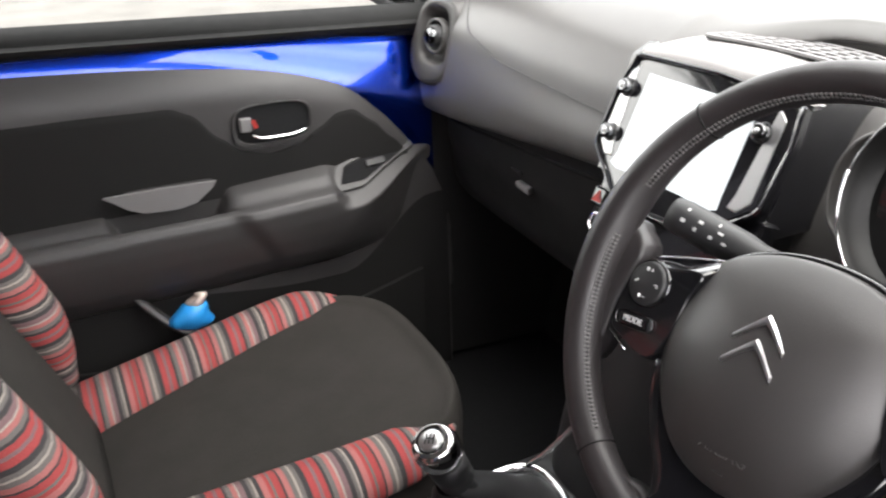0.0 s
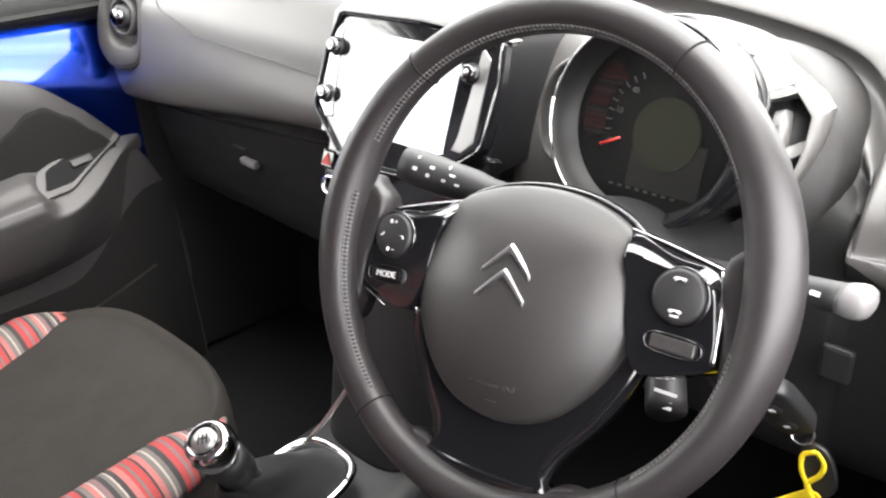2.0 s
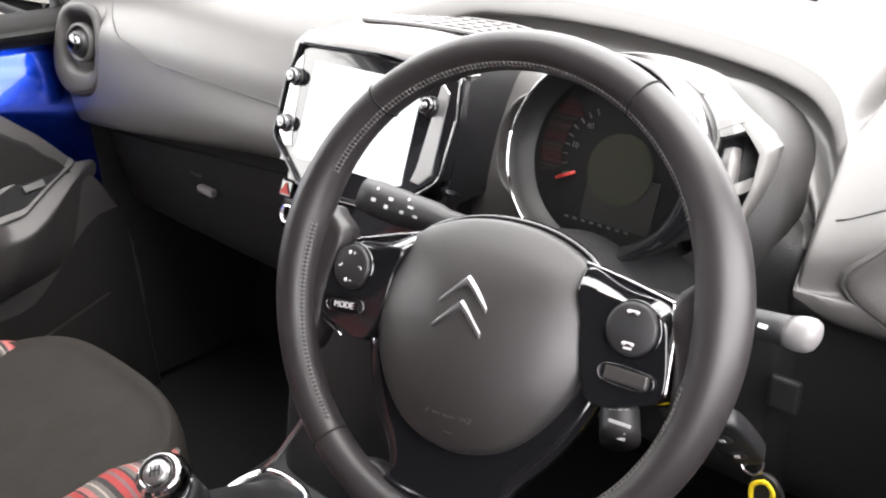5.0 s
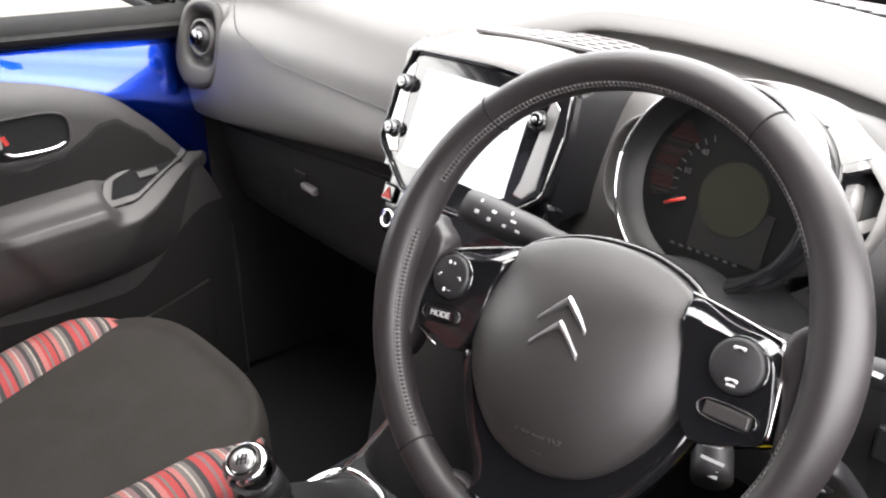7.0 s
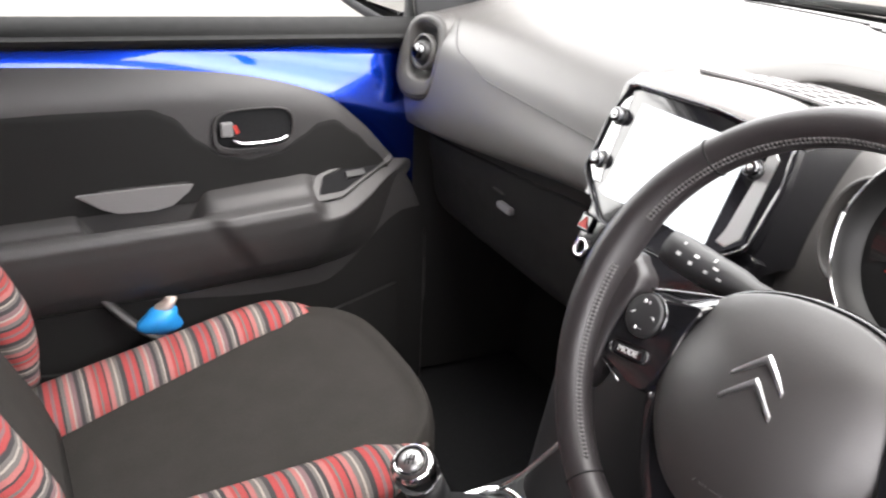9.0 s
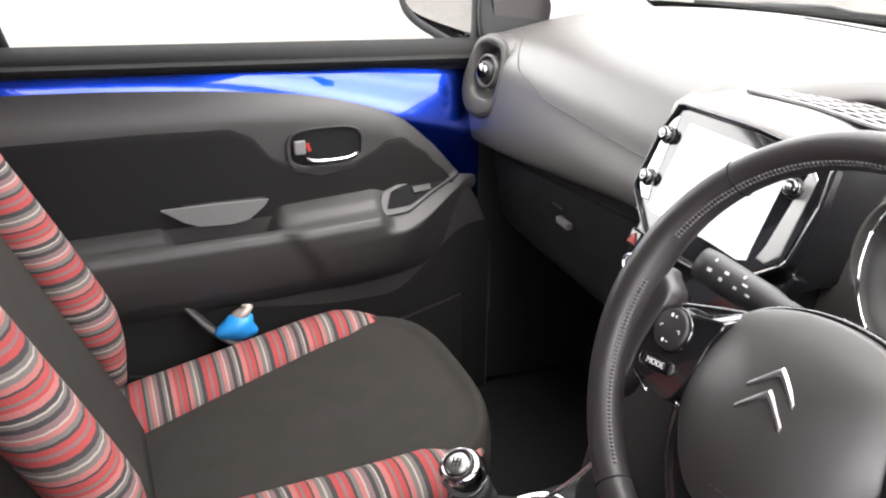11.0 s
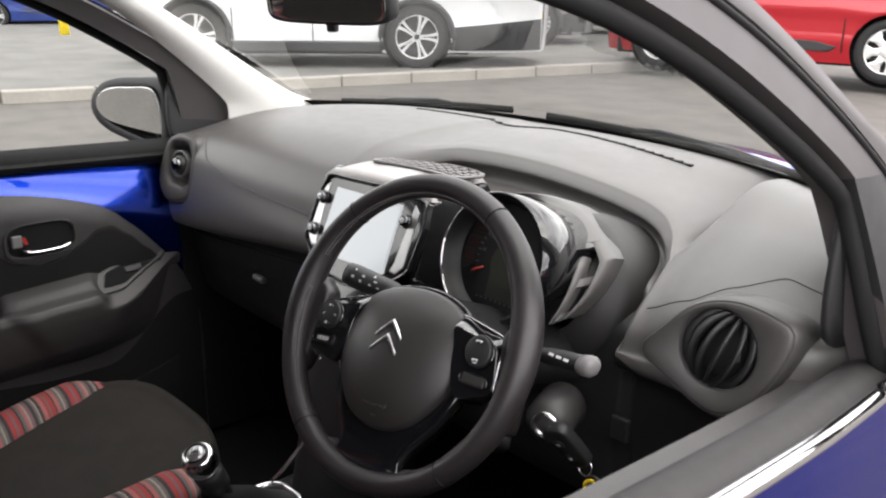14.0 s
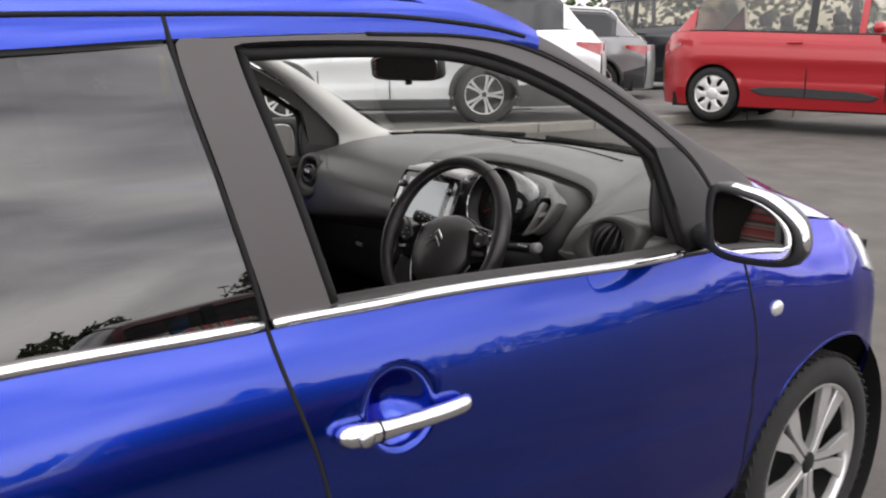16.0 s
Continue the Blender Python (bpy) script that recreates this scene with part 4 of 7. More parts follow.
    part("headlamp", sheet(lambda u, v: (s * (flank(y := mix(1.02, 1.36, u), z := mix(fender_top(mix(1.02, 1.36, u)) - 0.09, fender_top(mix(1.02, 1.36, u)) - 0.005, v)) + 0.006), y, z), 14, 6), LAMP_CLEAR, car, "clear headlamp", solid=0.01)

part("left_glass", strip(OPEN[:1] + OPEN[2:4] + OPEN[4:5], [OPEN[12], OPEN[10], OPEN[8], OPEN[5]], 20, -1, 14, -0.01), GLASS, car, "clear raised passenger window").visible_shadow = False


# ---- roof, glass, bonnet, ends ----------------------------------------
def roof_z(x, y):
    crown = table([(-1.95, 1.35), (-1.6, 1.425), (-0.9, 1.462), (-0.3, 1.448), (0.02, 1.38)], y)
    edge = table([(-1.95, 1.33), (-1.6, 1.385), (-0.9, 1.403), (-0.3, 1.402), (0.02, 1.335)], y)
    return mix(crown, edge, (abs(x) / 0.645) ** 2.2)


part("roof", sheet(lambda u, v: ((2 * u - 1) * 0.645, mix(-1.95, 0.02 - 0.05 * (2 * u - 1) ** 2, v), roof_z((2 * u - 1) * 0.645, mix(-1.95, 0.02, v))), 24, 40), BLUE, car, "blue roof", solid=0.01)
part("roof_lining", sheet(lambda u, v: ((2 * u - 1) * 0.62, mix(-1.9, -0.02, v), roof_z((2 * u - 1) * 0.645, mix(-1.9, -0.02, v)) - 0.035), 16, 24), LINING, car, "pale grey roof lining", solid=0.01)


def screen(u, v):
    k = 2 * u - 1
    low = Vector((k * 0.715, 0.80 - 0.19 * k * k, 0.975 - 0.01 * k * k))
    high = Vector((k * 0.632, 0.0 - 0.055 * k * k, 1.372 - 0.03 * k * k))
    return low.lerp(high, v) + Vector((0, 0.03, 0.03)) * math.sin(math.pi * v) * (1 - 0.4 * k * k)


part("windscreen", sheet(screen, 24, 16), GLASS, car, "clear laminated windscreen").visible_shadow = False
part("windscreen_seal", tube([Vector(screen(u, 0.0)) for u in np.linspace(0, 1, 40)], 0.014, 8), RUBBER, car)
part("frit", sheet(lambda u, v: Vector(screen(mix(0.015, 0.985, u), mix(0.03, 0.148, v))) + Vector((0, -0.004, -0.006)), 48, 3), RUBBER, car, "black printed band along the windscreen base", solid=0.001)
part("header_trim", tube([Vector(screen(u, 0.985)) + Vector((0, -0.02, -0.02)) for u in np.linspace(0, 1, 24)], 0.035, 8, flat=0.6), LINING, car)
part("cowl", sheet(lambda u, v: (lambda k: (k * 0.70, 0.79 - 0.19 * k * k + 0.13 * v, 0.965 - 0.03 * v - 0.008 * k * k))(2 * u - 1), 30, 4), BLACK, car, "black scuttle panel below the windscreen", solid=0.01)


def bonnet(u, v):
    k = 2 * u - 1
    y = mix(0.915 - 0.20 * k * k, 1.46 - 0.16 * k * k, v)
    e = fender_top(y) + 0.006
    crown = table([(0.65, 0.978), (0.85, 0.984), (1.0, 0.98), (1.2, 0.945), (1.36, 0.872), (1.47, 0.77)], y)
    return (k * (half(y) - 0.035), y, mix(crown, e, abs(k) ** 2.6) - 0.008 * math.exp(-((abs(k) - 0.72) / 0.07) ** 2))


part("bonnet", sheet(bonnet, 30, 26), BLUE, car, "blue bonnet with soft creases", solid=0.008)
def nose(u, v):
    a = math.pi * u
    z = mix(0.2, 0.665, v)
    w = 0.715 - 0.03 * step(0.45, 0.2, z) - 0.02 * v
    c, s1 = math.cos(a), math.sin(a)
    return (w * math.copysign(abs(c) ** 0.85, c), 1.17 + (0.36 + 0.035 * math.sin(math.pi * v)) * abs(s1) ** 0.9, z)


part("front_bumper", sheet(nose, 60, 14), BLUE, car, "blue front bumper", solid=0.01)
part("slam_panel", box((1.0, 0.25, 0.02), pose(0, 1.34, 0.66)), RUBBER, car, smooth=False)
part("grille", box((0.7, 0.03, 0.1), pose(0, 1.545, 0.38)), BLACK, car, smooth=False, bevel=0.01)
part("tailgate", sheet(lambda u, v: (lambda k, z: (k * mix(0.66, 0.6, v), -2.05 + 0.1 * k * k + 0.12 * v * v, z))(2 * u - 1, mix(0.25, 1.02, v)), 20, 14), BLUE, car, "blue tailgate", solid=0.02)
part("rear_screen", sheet(lambda u, v: (lambda k: (k * mix(0.6, 0.56, v), mix(-1.94, -1.83, v) + 0.05 * k * k, mix(1.0, 1.38, v)))(2 * u - 1), 14, 8), TINT, car, "dark rear window").visible_shadow = False
part("floor_pan", box((1.36, 3.2, 0.05), pose(0, -0.35, 0.24)), CARPET, car, smooth=False)
part("bulkhead", box((1.36, 0.04, 0.72), pose(0, 0.68, 0.6)), CARPET, car, smooth=False)
part("wing_apron", box((1.2, 0.04, 0.5), pose(0, 1.35, 0.5)), RUBBER, car, smooth=False)

for x0, x1, v0, v1 in ((-0.56, -0.13, 0.116, 0.14), (0.5, -0.05, 0.116, 0.132)):
    line = [Vector(screen((mix(x0, x1, k / 11) / 0.7 + 1) / 2, mix(v0, v1, k / 11))) + Vector((0, 0.003, 0.004)) for k in range(12)]
    wiper = tagged(part("wiper", tube(line, 0.005, 6, flat=1.5), RUBBER), "black wiper blade lying on the windscreen", "wiper", group="windscreen wipers")
    part("wiper_arm", tube([line[0] + Vector((0, 0.03, -0.012)), line[3] + Vector((0, 0.012, 0.004)), line[6] + Vector((0, 0.004, 0.009)), line[7] + Vector((0, 0, 0.005))], [0.008, 0.006, 0.0045, 0.0035], 6), BLACK, wiper)

# ---- dashboard ---------------------------------------------------------
dash = thing("dashboard", "dark grey moulded plastic dashboard with a hooded instrument recess", "dashboard", pose(0, 0.4, 0.6))


def brow_y(x):
    return table([(-0.725, 0.36), (-0.712, 0.285), (-0.69, 0.252), (-0.62, 0.245), (-0.5, 0.24), (-0.3, 0.235), (0.0, 0.235), (0.4, 0.24), (0.55, 0.25), (0.66, 0.262), (0.69, 0.285), (0.715, 0.35)], x)


def cave(x):
    t = min(1.0, max(0.0, (x + 0.09) / 0.15))
    return (1 - (1 - t) ** 2) * (1 - step(0.46, 0.477, x))


# the edge of the recess over the instruments: how far forward and how high it lies
BROW_Y = [(-0.1, 0.318), (-0.05, 0.341), (-0.015, 0.353), (0.057, 0.374), (0.132, 0.392), (0.207, 0.405), (0.278, 0.412), (0.342, 0.414), (0.394, 0.409), (0.431, 0.392), (0.46, 0.35), (0.48, 0.29)]
BROW_Z = [(-0.1, 0.998), (-0.05, 1.014), (-0.015, 1.026), (0.057, 1.035), (0.132, 1.034), (0.207, 1.028), (0.278, 1.019), (0.342, 1.009), (0.394, 0.999), (0.431, 0.986), (0.46, 0.965), (0.48, 0.935)]


def dash_line(x):
    """The dashboard's section at x: from the windscreen over the brow down to the knees."""
    b, c = brow_y(x), cave(x)
    lip = table([(-0.7, 0.785), (-0.1, 0.845), (0.1, 0.85), (0.5, 0.85), (0.7, 0.84)], x)
    drop = 0.05 * (abs(x) / 0.7) ** 4
    sag = 0.03 * step(0.3, 0.48, x) + 0.035 * math.exp(-(((x - 0.475) / 0.05) ** 2))
    plain = [(0.74 - 0.25 * x * x, 0.985), (0.70 - 0.25 * x * x, 1.03 - drop), (0.55 - 0.1 * x * x, 1.045 - drop), (0.42, 1.042 - drop - sag * 0.5), (b + 0.09, 1.03 - drop - sag * 0.9), (b + 0.03, 1.0 - drop * 0.6 - sag), (b, 0.955 - sag * 0.8), (b - 0.012, 0.91 - sag * 0.5), (b - 0.022, (0.91 + lip) / 2),
             (b - 0.02, lip + 0.012), (b - 0.002, lip), (b + 0.022, lip - 0.012), (b + 0.025, lip - 0.05), (b + 0.03, 0.72), (b + 0.06, 0.62), (b + 0.2, 0.56), (b + 0.3, 0.5)]
    by, bz = (sum(table(q, x + d) for d in (-0.024, -0.012, 0.0, 0.012, 0.024)) / 5 for q in (BROW_Y, BROW_Z))
    # a lip 14 mm deep, a groove under it, then the floor of the recess falling towards the pod
    hooded = [(0.74 - 0.25 * x * x, 0.985), (0.70 - 0.25 * x * x, 1.03), (0.54, bz + 0.013), (by + 0.045, bz + 0.009), (by + 0.014, bz + 0.006), (by + 0.005, bz + 0.001), (by - 0.006, bz - 0.013), (by + 0.003, bz - 0.019), (by + 0.005, bz - 0.032),
              (by - 0.004, bz - 0.041), (by - 0.04, bz - 0.05), (0.315, bz - 0.068), (0.27, 0.875), (0.255, 0.75), (0.27, 0.64), (0.42, 0.56), (0.53, 0.5)]
    return [(mix(p[0], q[0], c), mix(p[1], q[1], c)) for p, q in zip(plain, hooded)]


xs = sorted(set([round(v, 4) for v in list(np.linspace(-0.72, 0.712, 150)) + list(np.linspace(-0.095, 0.065, 24)) + list(np.linspace(0.435, 0.49, 30))]))
NV = 250
SPLIT = 206


def split_z(x):
    """The height at which the grey upper dash meets the black lower one."""
    lip = table([(-0.7, 0.785), (-0.1, 0.845), (0.1, 0.85)], x) - 0.012
    return mix(lip, table([(0.0, 0.86), (0.1, 0.80), (0.255, 0.80), (0.29, 0.9), (0.32, 0.912), (0.43, 0.912), (0.478, 0.875), (0.52, 0.852), (0.6, 0.832), (0.65, 0.848), (0.7, 0.88)], x), step(-0.05, 0.02, x))


def dash_column(x):
    """Points down the section: the same share of them to each stretch as far as the groove, then evenly to the split and below."""
    pts = [Vector((0, *p)) for p in dash_line(x)]
    line = []
    for i, (p, q) in enumerate(zip(pts, pts[1:])):
        pre = pts[i - 1] if i else p * 2 - q
        post = pts[i + 2] if i + 2 < len(pts) else q * 2 - p
        for j in range(14):
            t = j / 14
            line.append(0.5 * (2 * p + (q - pre) * t + (2 * pre - 5 * p + 4 * q - post) * t * t + (3 * p - pre - 3 * q + post) * t**3))
    line.append(pts[-1])
    zs = split_z(x)
    k = max(i for i in range(len(line)) if line[i].z >= zs)
    cut = line[k].lerp(line[k + 1], (line[k].z - zs) / (line[k].z - line[k + 1].z))
    def even(run, n):
        d = [0.0]
        for p, q in zip(run, run[1:]):
            d.append(d[-1] + (q - p).length)
        out, i = [], 0
        for j in range(n):
            w = d[-1] * j / (n - 1)
            while i < len(d) - 2 and d[i + 1] < w:
                i += 1
            out.append(run[i].lerp(run[i + 1], (w - d[i]) / ((d[i + 1] - d[i]) or 1)))
        return out
    return line[:98] + even(line[98:k + 1] + [cut], SPLIT - 97)[:-1] + even([cut] + line[k + 1:], NV - SPLIT)


cols = [dash_column(x) for x in xs]
face, low = bmesh.new(), bmesh.new()
for bm, a, b in ((face, 0, SPLIT), (low, SPLIT, NV - 1)):
    vs = [[bm.verts.new((x, c[j].y, c[j].z)) for j in range(a, b + 1)] for x, c in zip(xs, cols)]
    for p, q in zip(vs, vs[1:]):
        for j in range(b - a):
            bm.faces.new((p[j], q[j], q[j + 1], p[j + 1]))


def on_dash(x, z, out=0.0):
    """The place on the dash face at x and z, and its outward direction in plan."""
    line = smooth_line([(0, p[0], p[1]) for p in dash_line(x)], 90)
    for p, q in zip(line[24:], line[25:]):
        if (p.z - z) * (q.z - z) <= 0:
            return Vector((x, p.lerp(q, (p.z - z) / ((p.z - q.z) or 1)).y - out, z))
    return Vector((x, line[-1].y - out, z))


def on_top(x, y):
    """The height of the dash top at x and y."""
    line = smooth_line([(0, p[0], p[1]) for p in dash_line(x)], 120)
    for p, q in zip(line, line[1:]):
        if q.y <= y <= p.y:
            return mix(q.z, p.z, (y - q.y) / ((p.y - q.y) or 1))
    return 1.04


# seam across the passenger face, defroster slot, glove box lines and catch
part("seam", tube([on_dash(x, table([(-0.56, 0.985), (-0.5, 0.945), (-0.4, 0.925), (-0.12, 0.915)], x), 0.001) for x in np.linspace(-0.56, -0.12, 30)], 0.0009, 5), PAD, dash)
part("crease", tube([on_dash(x, table([(0.485, 0.925), (0.53, 0.946), (0.57, 0.966), (0.61, 0.976), (0.65, 0.968), (0.69, 0.94)], x), 0.0005) for x in np.linspace(0.485, 0.69, 24)], 0.0008, 5), PAD, dash)
for k in range(34):
    x = -0.28 + k * 0.0185
    part("defroster_slot", box((0.0172, 0.008, 0.006), pose(x, 0.60 - 0.12 * x * x, on_top(x, 0.60 - 0.12 * x * x) - 0.0015)), RUBBER, dash, smooth=False)
part("glove_catch", box((0.042, 0.012, 0.012), axes((-0.375, 0.258, 0.735), (0.98, -0.05, 0.0), (0.05, 0.98, 0), (0, 0, 1))), TRIM_LT, dash, "small pale glove box catch", smooth=False, bevel=0.004)
part("catch_mark", box((0.035, 0.004, 0.003), axes((-0.392, 0.2545, 0.757), (0.98, -0.05, 0.0), (0.05, 0.98, 0), (0, 0, 1))), PAD, dash, smooth=False, bevel=0.001)
part("glove_gap", tube([on_dash(x, 0.772 + 0.08 * (x + 0.62), 0.0) for x in np.linspace(-0.64, -0.14, 20)], 0.003, 5), RUBBER, dash)

# end vents: a rounded surround let into the dash, with a ball of slats or a turning disc
VENT_R = smooth_line([(0.510, 0.893, 0), (0.528, 0.922, 0), (0.562, 0.958, 0), (0.605, 0.972, 0), (0.652, 0.966, 0), (0.671, 0.952, 0), (0.660, 0.905, 0), (0.637, 0.868, 0), (0.603, 0.851, 0), (0.552, 0.868, 0)], 48, closed=True)
VENT_L = smooth_line([(-0.672, 0.885, 0), (-0.664, 0.950, 0), (-0.642, 0.978, 0), (-0.595, 0.985, 0), (-0.562, 0.965, 0), (-0.564, 0.900, 0), (-0.580, 0.862, 0), (-0.638, 0.852, 0)], 48, closed=True)


def inside(p, loop, k=0.8):
    cx, cz = sum(q.x for q in loop) / len(loop), sum(q.y for q in loop) / len(loop)
    x, z = cx + (p.x - cx) / k, cz + (p.z - cz) / k
    hit = False
    for a, b in zip(loop, loop[1:] + loop[:1]):
        if (a.y > z) != (b.y > z) and x < (b.x - a.x) * (z - a.y) / (b.y - a.y) + a.x:
            hit = not hit
    return hit


for loop in (VENT_R, VENT_L):
    for bm in (face, low):
        bmesh.ops.delete(bm, geom=[f for f in bm.faces if f.calc_center_median().y < 0.32 and inside(f.calc_center_median(), loop)], context="FACES")
part("dash_top", face, DASH, dash, "grained dark grey dash top")
part("lower_dash", low, DASH_LOW, dash, "black lower dash and glove box")

for s, loop in ((1, VENT_R), (-1, VENT_L)):
    c = Vector((0.594, 0.236, 0.918)) if s > 0 else Vector((-0.612, 0.227, 0.926))
    nrm = Vector((0.05 if s > 0 else 0.14, -0.975, 0.2)).normalized()
    xa = Vector((0, 0, 1)).cross(nrm).normalized() * -1
    xa = xa if xa.x > 0 else -xa
    m0 = axes(c, xa, nrm.cross(xa), nrm)
    m = m0 @ Matrix.Translation((0, 0, -0.003 if s > 0 else -0.004))
    flat_loop = [Vector((p.x, c.y + (nrm.x * (p.x - c.x) + nrm.z * (p.y - c.z)) / -nrm.y, p.y)) for p in loop]
    def ring_at(k, out):
        return [c + (p - c) * k + nrm * out for p in flat_loop]
    def bowl(r, out, squash=1.0):
        got = []
        for q in flat_loop:
            d = m0.inverted() @ q
            a = math.atan2(d.y, d.x)
            k = (abs(math.cos(a)) ** 3.2 + abs(math.sin(a)) ** 3.2) ** (-1 / 3.2) if s < 0 else 1.0
            got.append(m0 @ Vector((r * k * math.cos(a), r * k * math.sin(a) * squash, out)))
        return got
    base = flat_loop
    rings_at = [ring_at(1.12, -0.05), ring_at(1.10, -0.02), ring_at(1.075, -0.009), ring_at(1.03, -0.003), ring_at(1.008, -0.0015), ring_at(0.998, -0.004), ring_at(0.988, -0.0012), ring_at(0.955, 0.0)]
    rings_at += [ring_at(0.86, -0.001), bowl(0.0465, -0.003), bowl(0.0435, -0.006), bowl(0.043, -0.05)] if s > 0 else [ring_at(0.92, 0.0), bowl(0.041, 0.0, 1.2), bowl(0.0385, -0.003, 1.2), bowl(0.036, -0.012, 1.15), bowl(0.034, -0.03, 1.1)]
    rbm = bmesh.new()
    rings = [[rbm.verts.new(p) for p in pts] for pts in rings_at]
    for a, b in zip(rings, rings[1:]):
        for j in range(len(base)):
            rbm.faces.new((a[j], a[(j + 1) % len(base)], b[(j + 1) % len(base)], b[j]))
    rbm.faces.new(rings[-1])
    vent = part("air_vent", rbm, TRIM_DK, dash, "round swivelling air vent in a rounded surround")
    if s > 0:
        for j in range(6):
            lam = radians(-58 + j * 23)
            pts = [m @ Matrix.Rotation(radians(-18), 4, 'Z') @ Vector((0.042 * math.sin(lam) * math.cos(ph), 0.042 * math.sin(ph), 0.036 * math.cos(lam) * math.cos(ph) - 0.024)) for ph in np.linspace(-1.45, 1.45, 16)]
            part("slat", tube(pts, 0.0026, 6, flat=2.4, up=m.to_3x3() @ Vector((math.sin(lam), 0, math.cos(lam)))), BLACK, vent)
        part("slat_knob", box((0.006, 0.012, 0.006), m @ pose(0.026, 0, 0.004)), BLACK, vent, smooth=False, bevel=0.002)
        part("vent_core", lathe([(0.0, -0.018), (0.03, -0.022), (0.044, -0.03)], m, 24, caps=False), RUBBER, vent)
    else:
        part("vent_disc", lathe([(0.0, 0.008), (0.0155, 0.008), (0.0175, 0.006), (0.018, -0.002), (0.0225, -0.003), (0.0235, -0.01)], m, 32, caps=False), BLACK, vent)
        part("vent_ring", lathe([(0.0235, -0.006), (0.0245, 0.003), (0.0285, 0.003), (0.0295, -0.008)], m, 32, caps=False), TRIM_DK, vent, "grey turning ring")
        part("vent_knob", lathe([(0.0, 0.0165), (0.009, 0.016), (0.0125, 0.0135), (0.0132, 0.006)], m, 24, caps=False), CHROME_DK, vent, "dark silver vent knob")

# ---- centre screen -----------------------------------------------------
st_m = axes((0.018, 0.196, 0.93), (0.9998, 0.02, 0), (-0.0082, 0.41, 0.912), (0.0182, -0.912, 0.41))
stack = thing("centre_console_screen", "glossy black centre panel with a lit touch screen", "infotainment screen", st_m)


bez = [(-0.101, 0.073), (0.02, 0.076), (0.124, 0.069), (0.130, 0.03), (0.126, -0.032), (0.072, -0.076), (0.0, -0.08), (-0.060, -0.076), (-0.114, -0.032), (-0.113, 0.03)]
bez = corners(bez, 6)
rim_o = [(x * 1.035, y * 1.04) for x, y in bez]
part("bezel", plate(bez, 0.012, st_m @ Matrix.Translation((0, 0, -0.0155))), GLOSS, stack, "piano black bezel", smooth=False)
part("bezel_rim", frame_ring(rim_o, [(x * 0.985, y * 0.98) for x, y in bez], 0.012, st_m @ Matrix.Translation((0, 0, -0.0125))), GLOSS, stack, "raised gloss black rim", smooth=False, bevel=0.002)
part("edge_trim", tube([st_m @ Vector((x * 1.012, y * 1.016, 0.0002)) for x, y in bez], 0.0009, 6, closed=True), CHROME_DK, stack, "thin bright edge line")
part("screen", plate([(-0.076, 0.057), (0.079, 0.057), (0.080, -0.034), (0.081, -0.046), (0.07, -0.050), (0.03, -0.048), (-0.03, -0.048), (-0.07, -0.050), (-0.082, -0.046), (-0.077, -0.034)], 0.0015, st_m @ Matrix.Translation((0, 0, -0.0035))), SCREEN, stack, "lit pale touch screen", smooth=False)
for s in (1, -1):
    band = [(s * x + 0.003, y) for x, y in ((0.099, 0.062), (0.111, 0.052), (0.1125, -0.028), (0.1, -0.041), (0.088, -0.040), (0.092, -0.028), (0.096, 0.02))]
    part("side_trim", plate(band if s > 0 else band[::-1], 0.002, st_m @ pose(0, 0, -0.0045), dome=0.0), SIDE, stack, "narrow satin metal side strip", smooth=False)
    for j in range(2 if s < 0 else 1):
        km = st_m @ pose(s * 0.099 + (0.0 if s < 0 else -0.003), 0.036 - 0.052 * j, 0)
        knob = part("knob", lathe([(0.0, 0.0085), (0.004, 0.0082), (0.0068, 0.0085), (0.0082, 0.007), (0.0088, 0.002), (0.0092, -0.004)], km, 24), CHROME_DK, stack, "round dark metallic push knob")
        part("knob_ring", lathe([(0.0092, -0.004), (0.0106, -0.001), (0.0094, 0.0005)], km, 24, caps=False), BLACK, knob)
        part("knob_dot", lathe([(0.0, 0.0092), (0.0028, 0.0088), (0.0032, 0.0082)], km, 16), SIDE, knob)
part("hazard_switch", box((0.022, 0.022, 0.006), st_m @ pose(-0.092, -0.088, -0.018)), GLOSS, stack, smooth=False, bevel=0.003)
tri_bm = bmesh.new()
for h in (0.0, 0.0012):
    tri_bm.faces.new([tri_bm.verts.new(st_m @ Vector((-0.092 + 0.009 * math.cos(a), -0.09 + 0.009 * math.sin(a), -0.0148 + h))) for a in (math.pi / 2, math.pi / 2 + 2.094, math.pi / 2 + 4.189)])
part("hazard_mark", tri_bm, RED_INK, stack, "red hazard triangle", smooth=False)
part("lower_panel", plate(corners([(-0.107, -0.036), (0.13, -0.036), (0.12, -0.13), (0.0, -0.15), (-0.1, -0.13)], 6), 0.02, st_m @ Matrix.Translation((0, 0, -0.04))), GLOSS, stack, "gloss black heater panel", smooth=False)
part("dial_ring", lathe([(0.008, 0.0), (0.0085, 0.004), (0.0105, 0.004), (0.011, 0.0)], st_m @ pose(-0.084, -0.116, -0.019), 28, caps=False), CHROME, stack, "chrome ring of a heater dial")
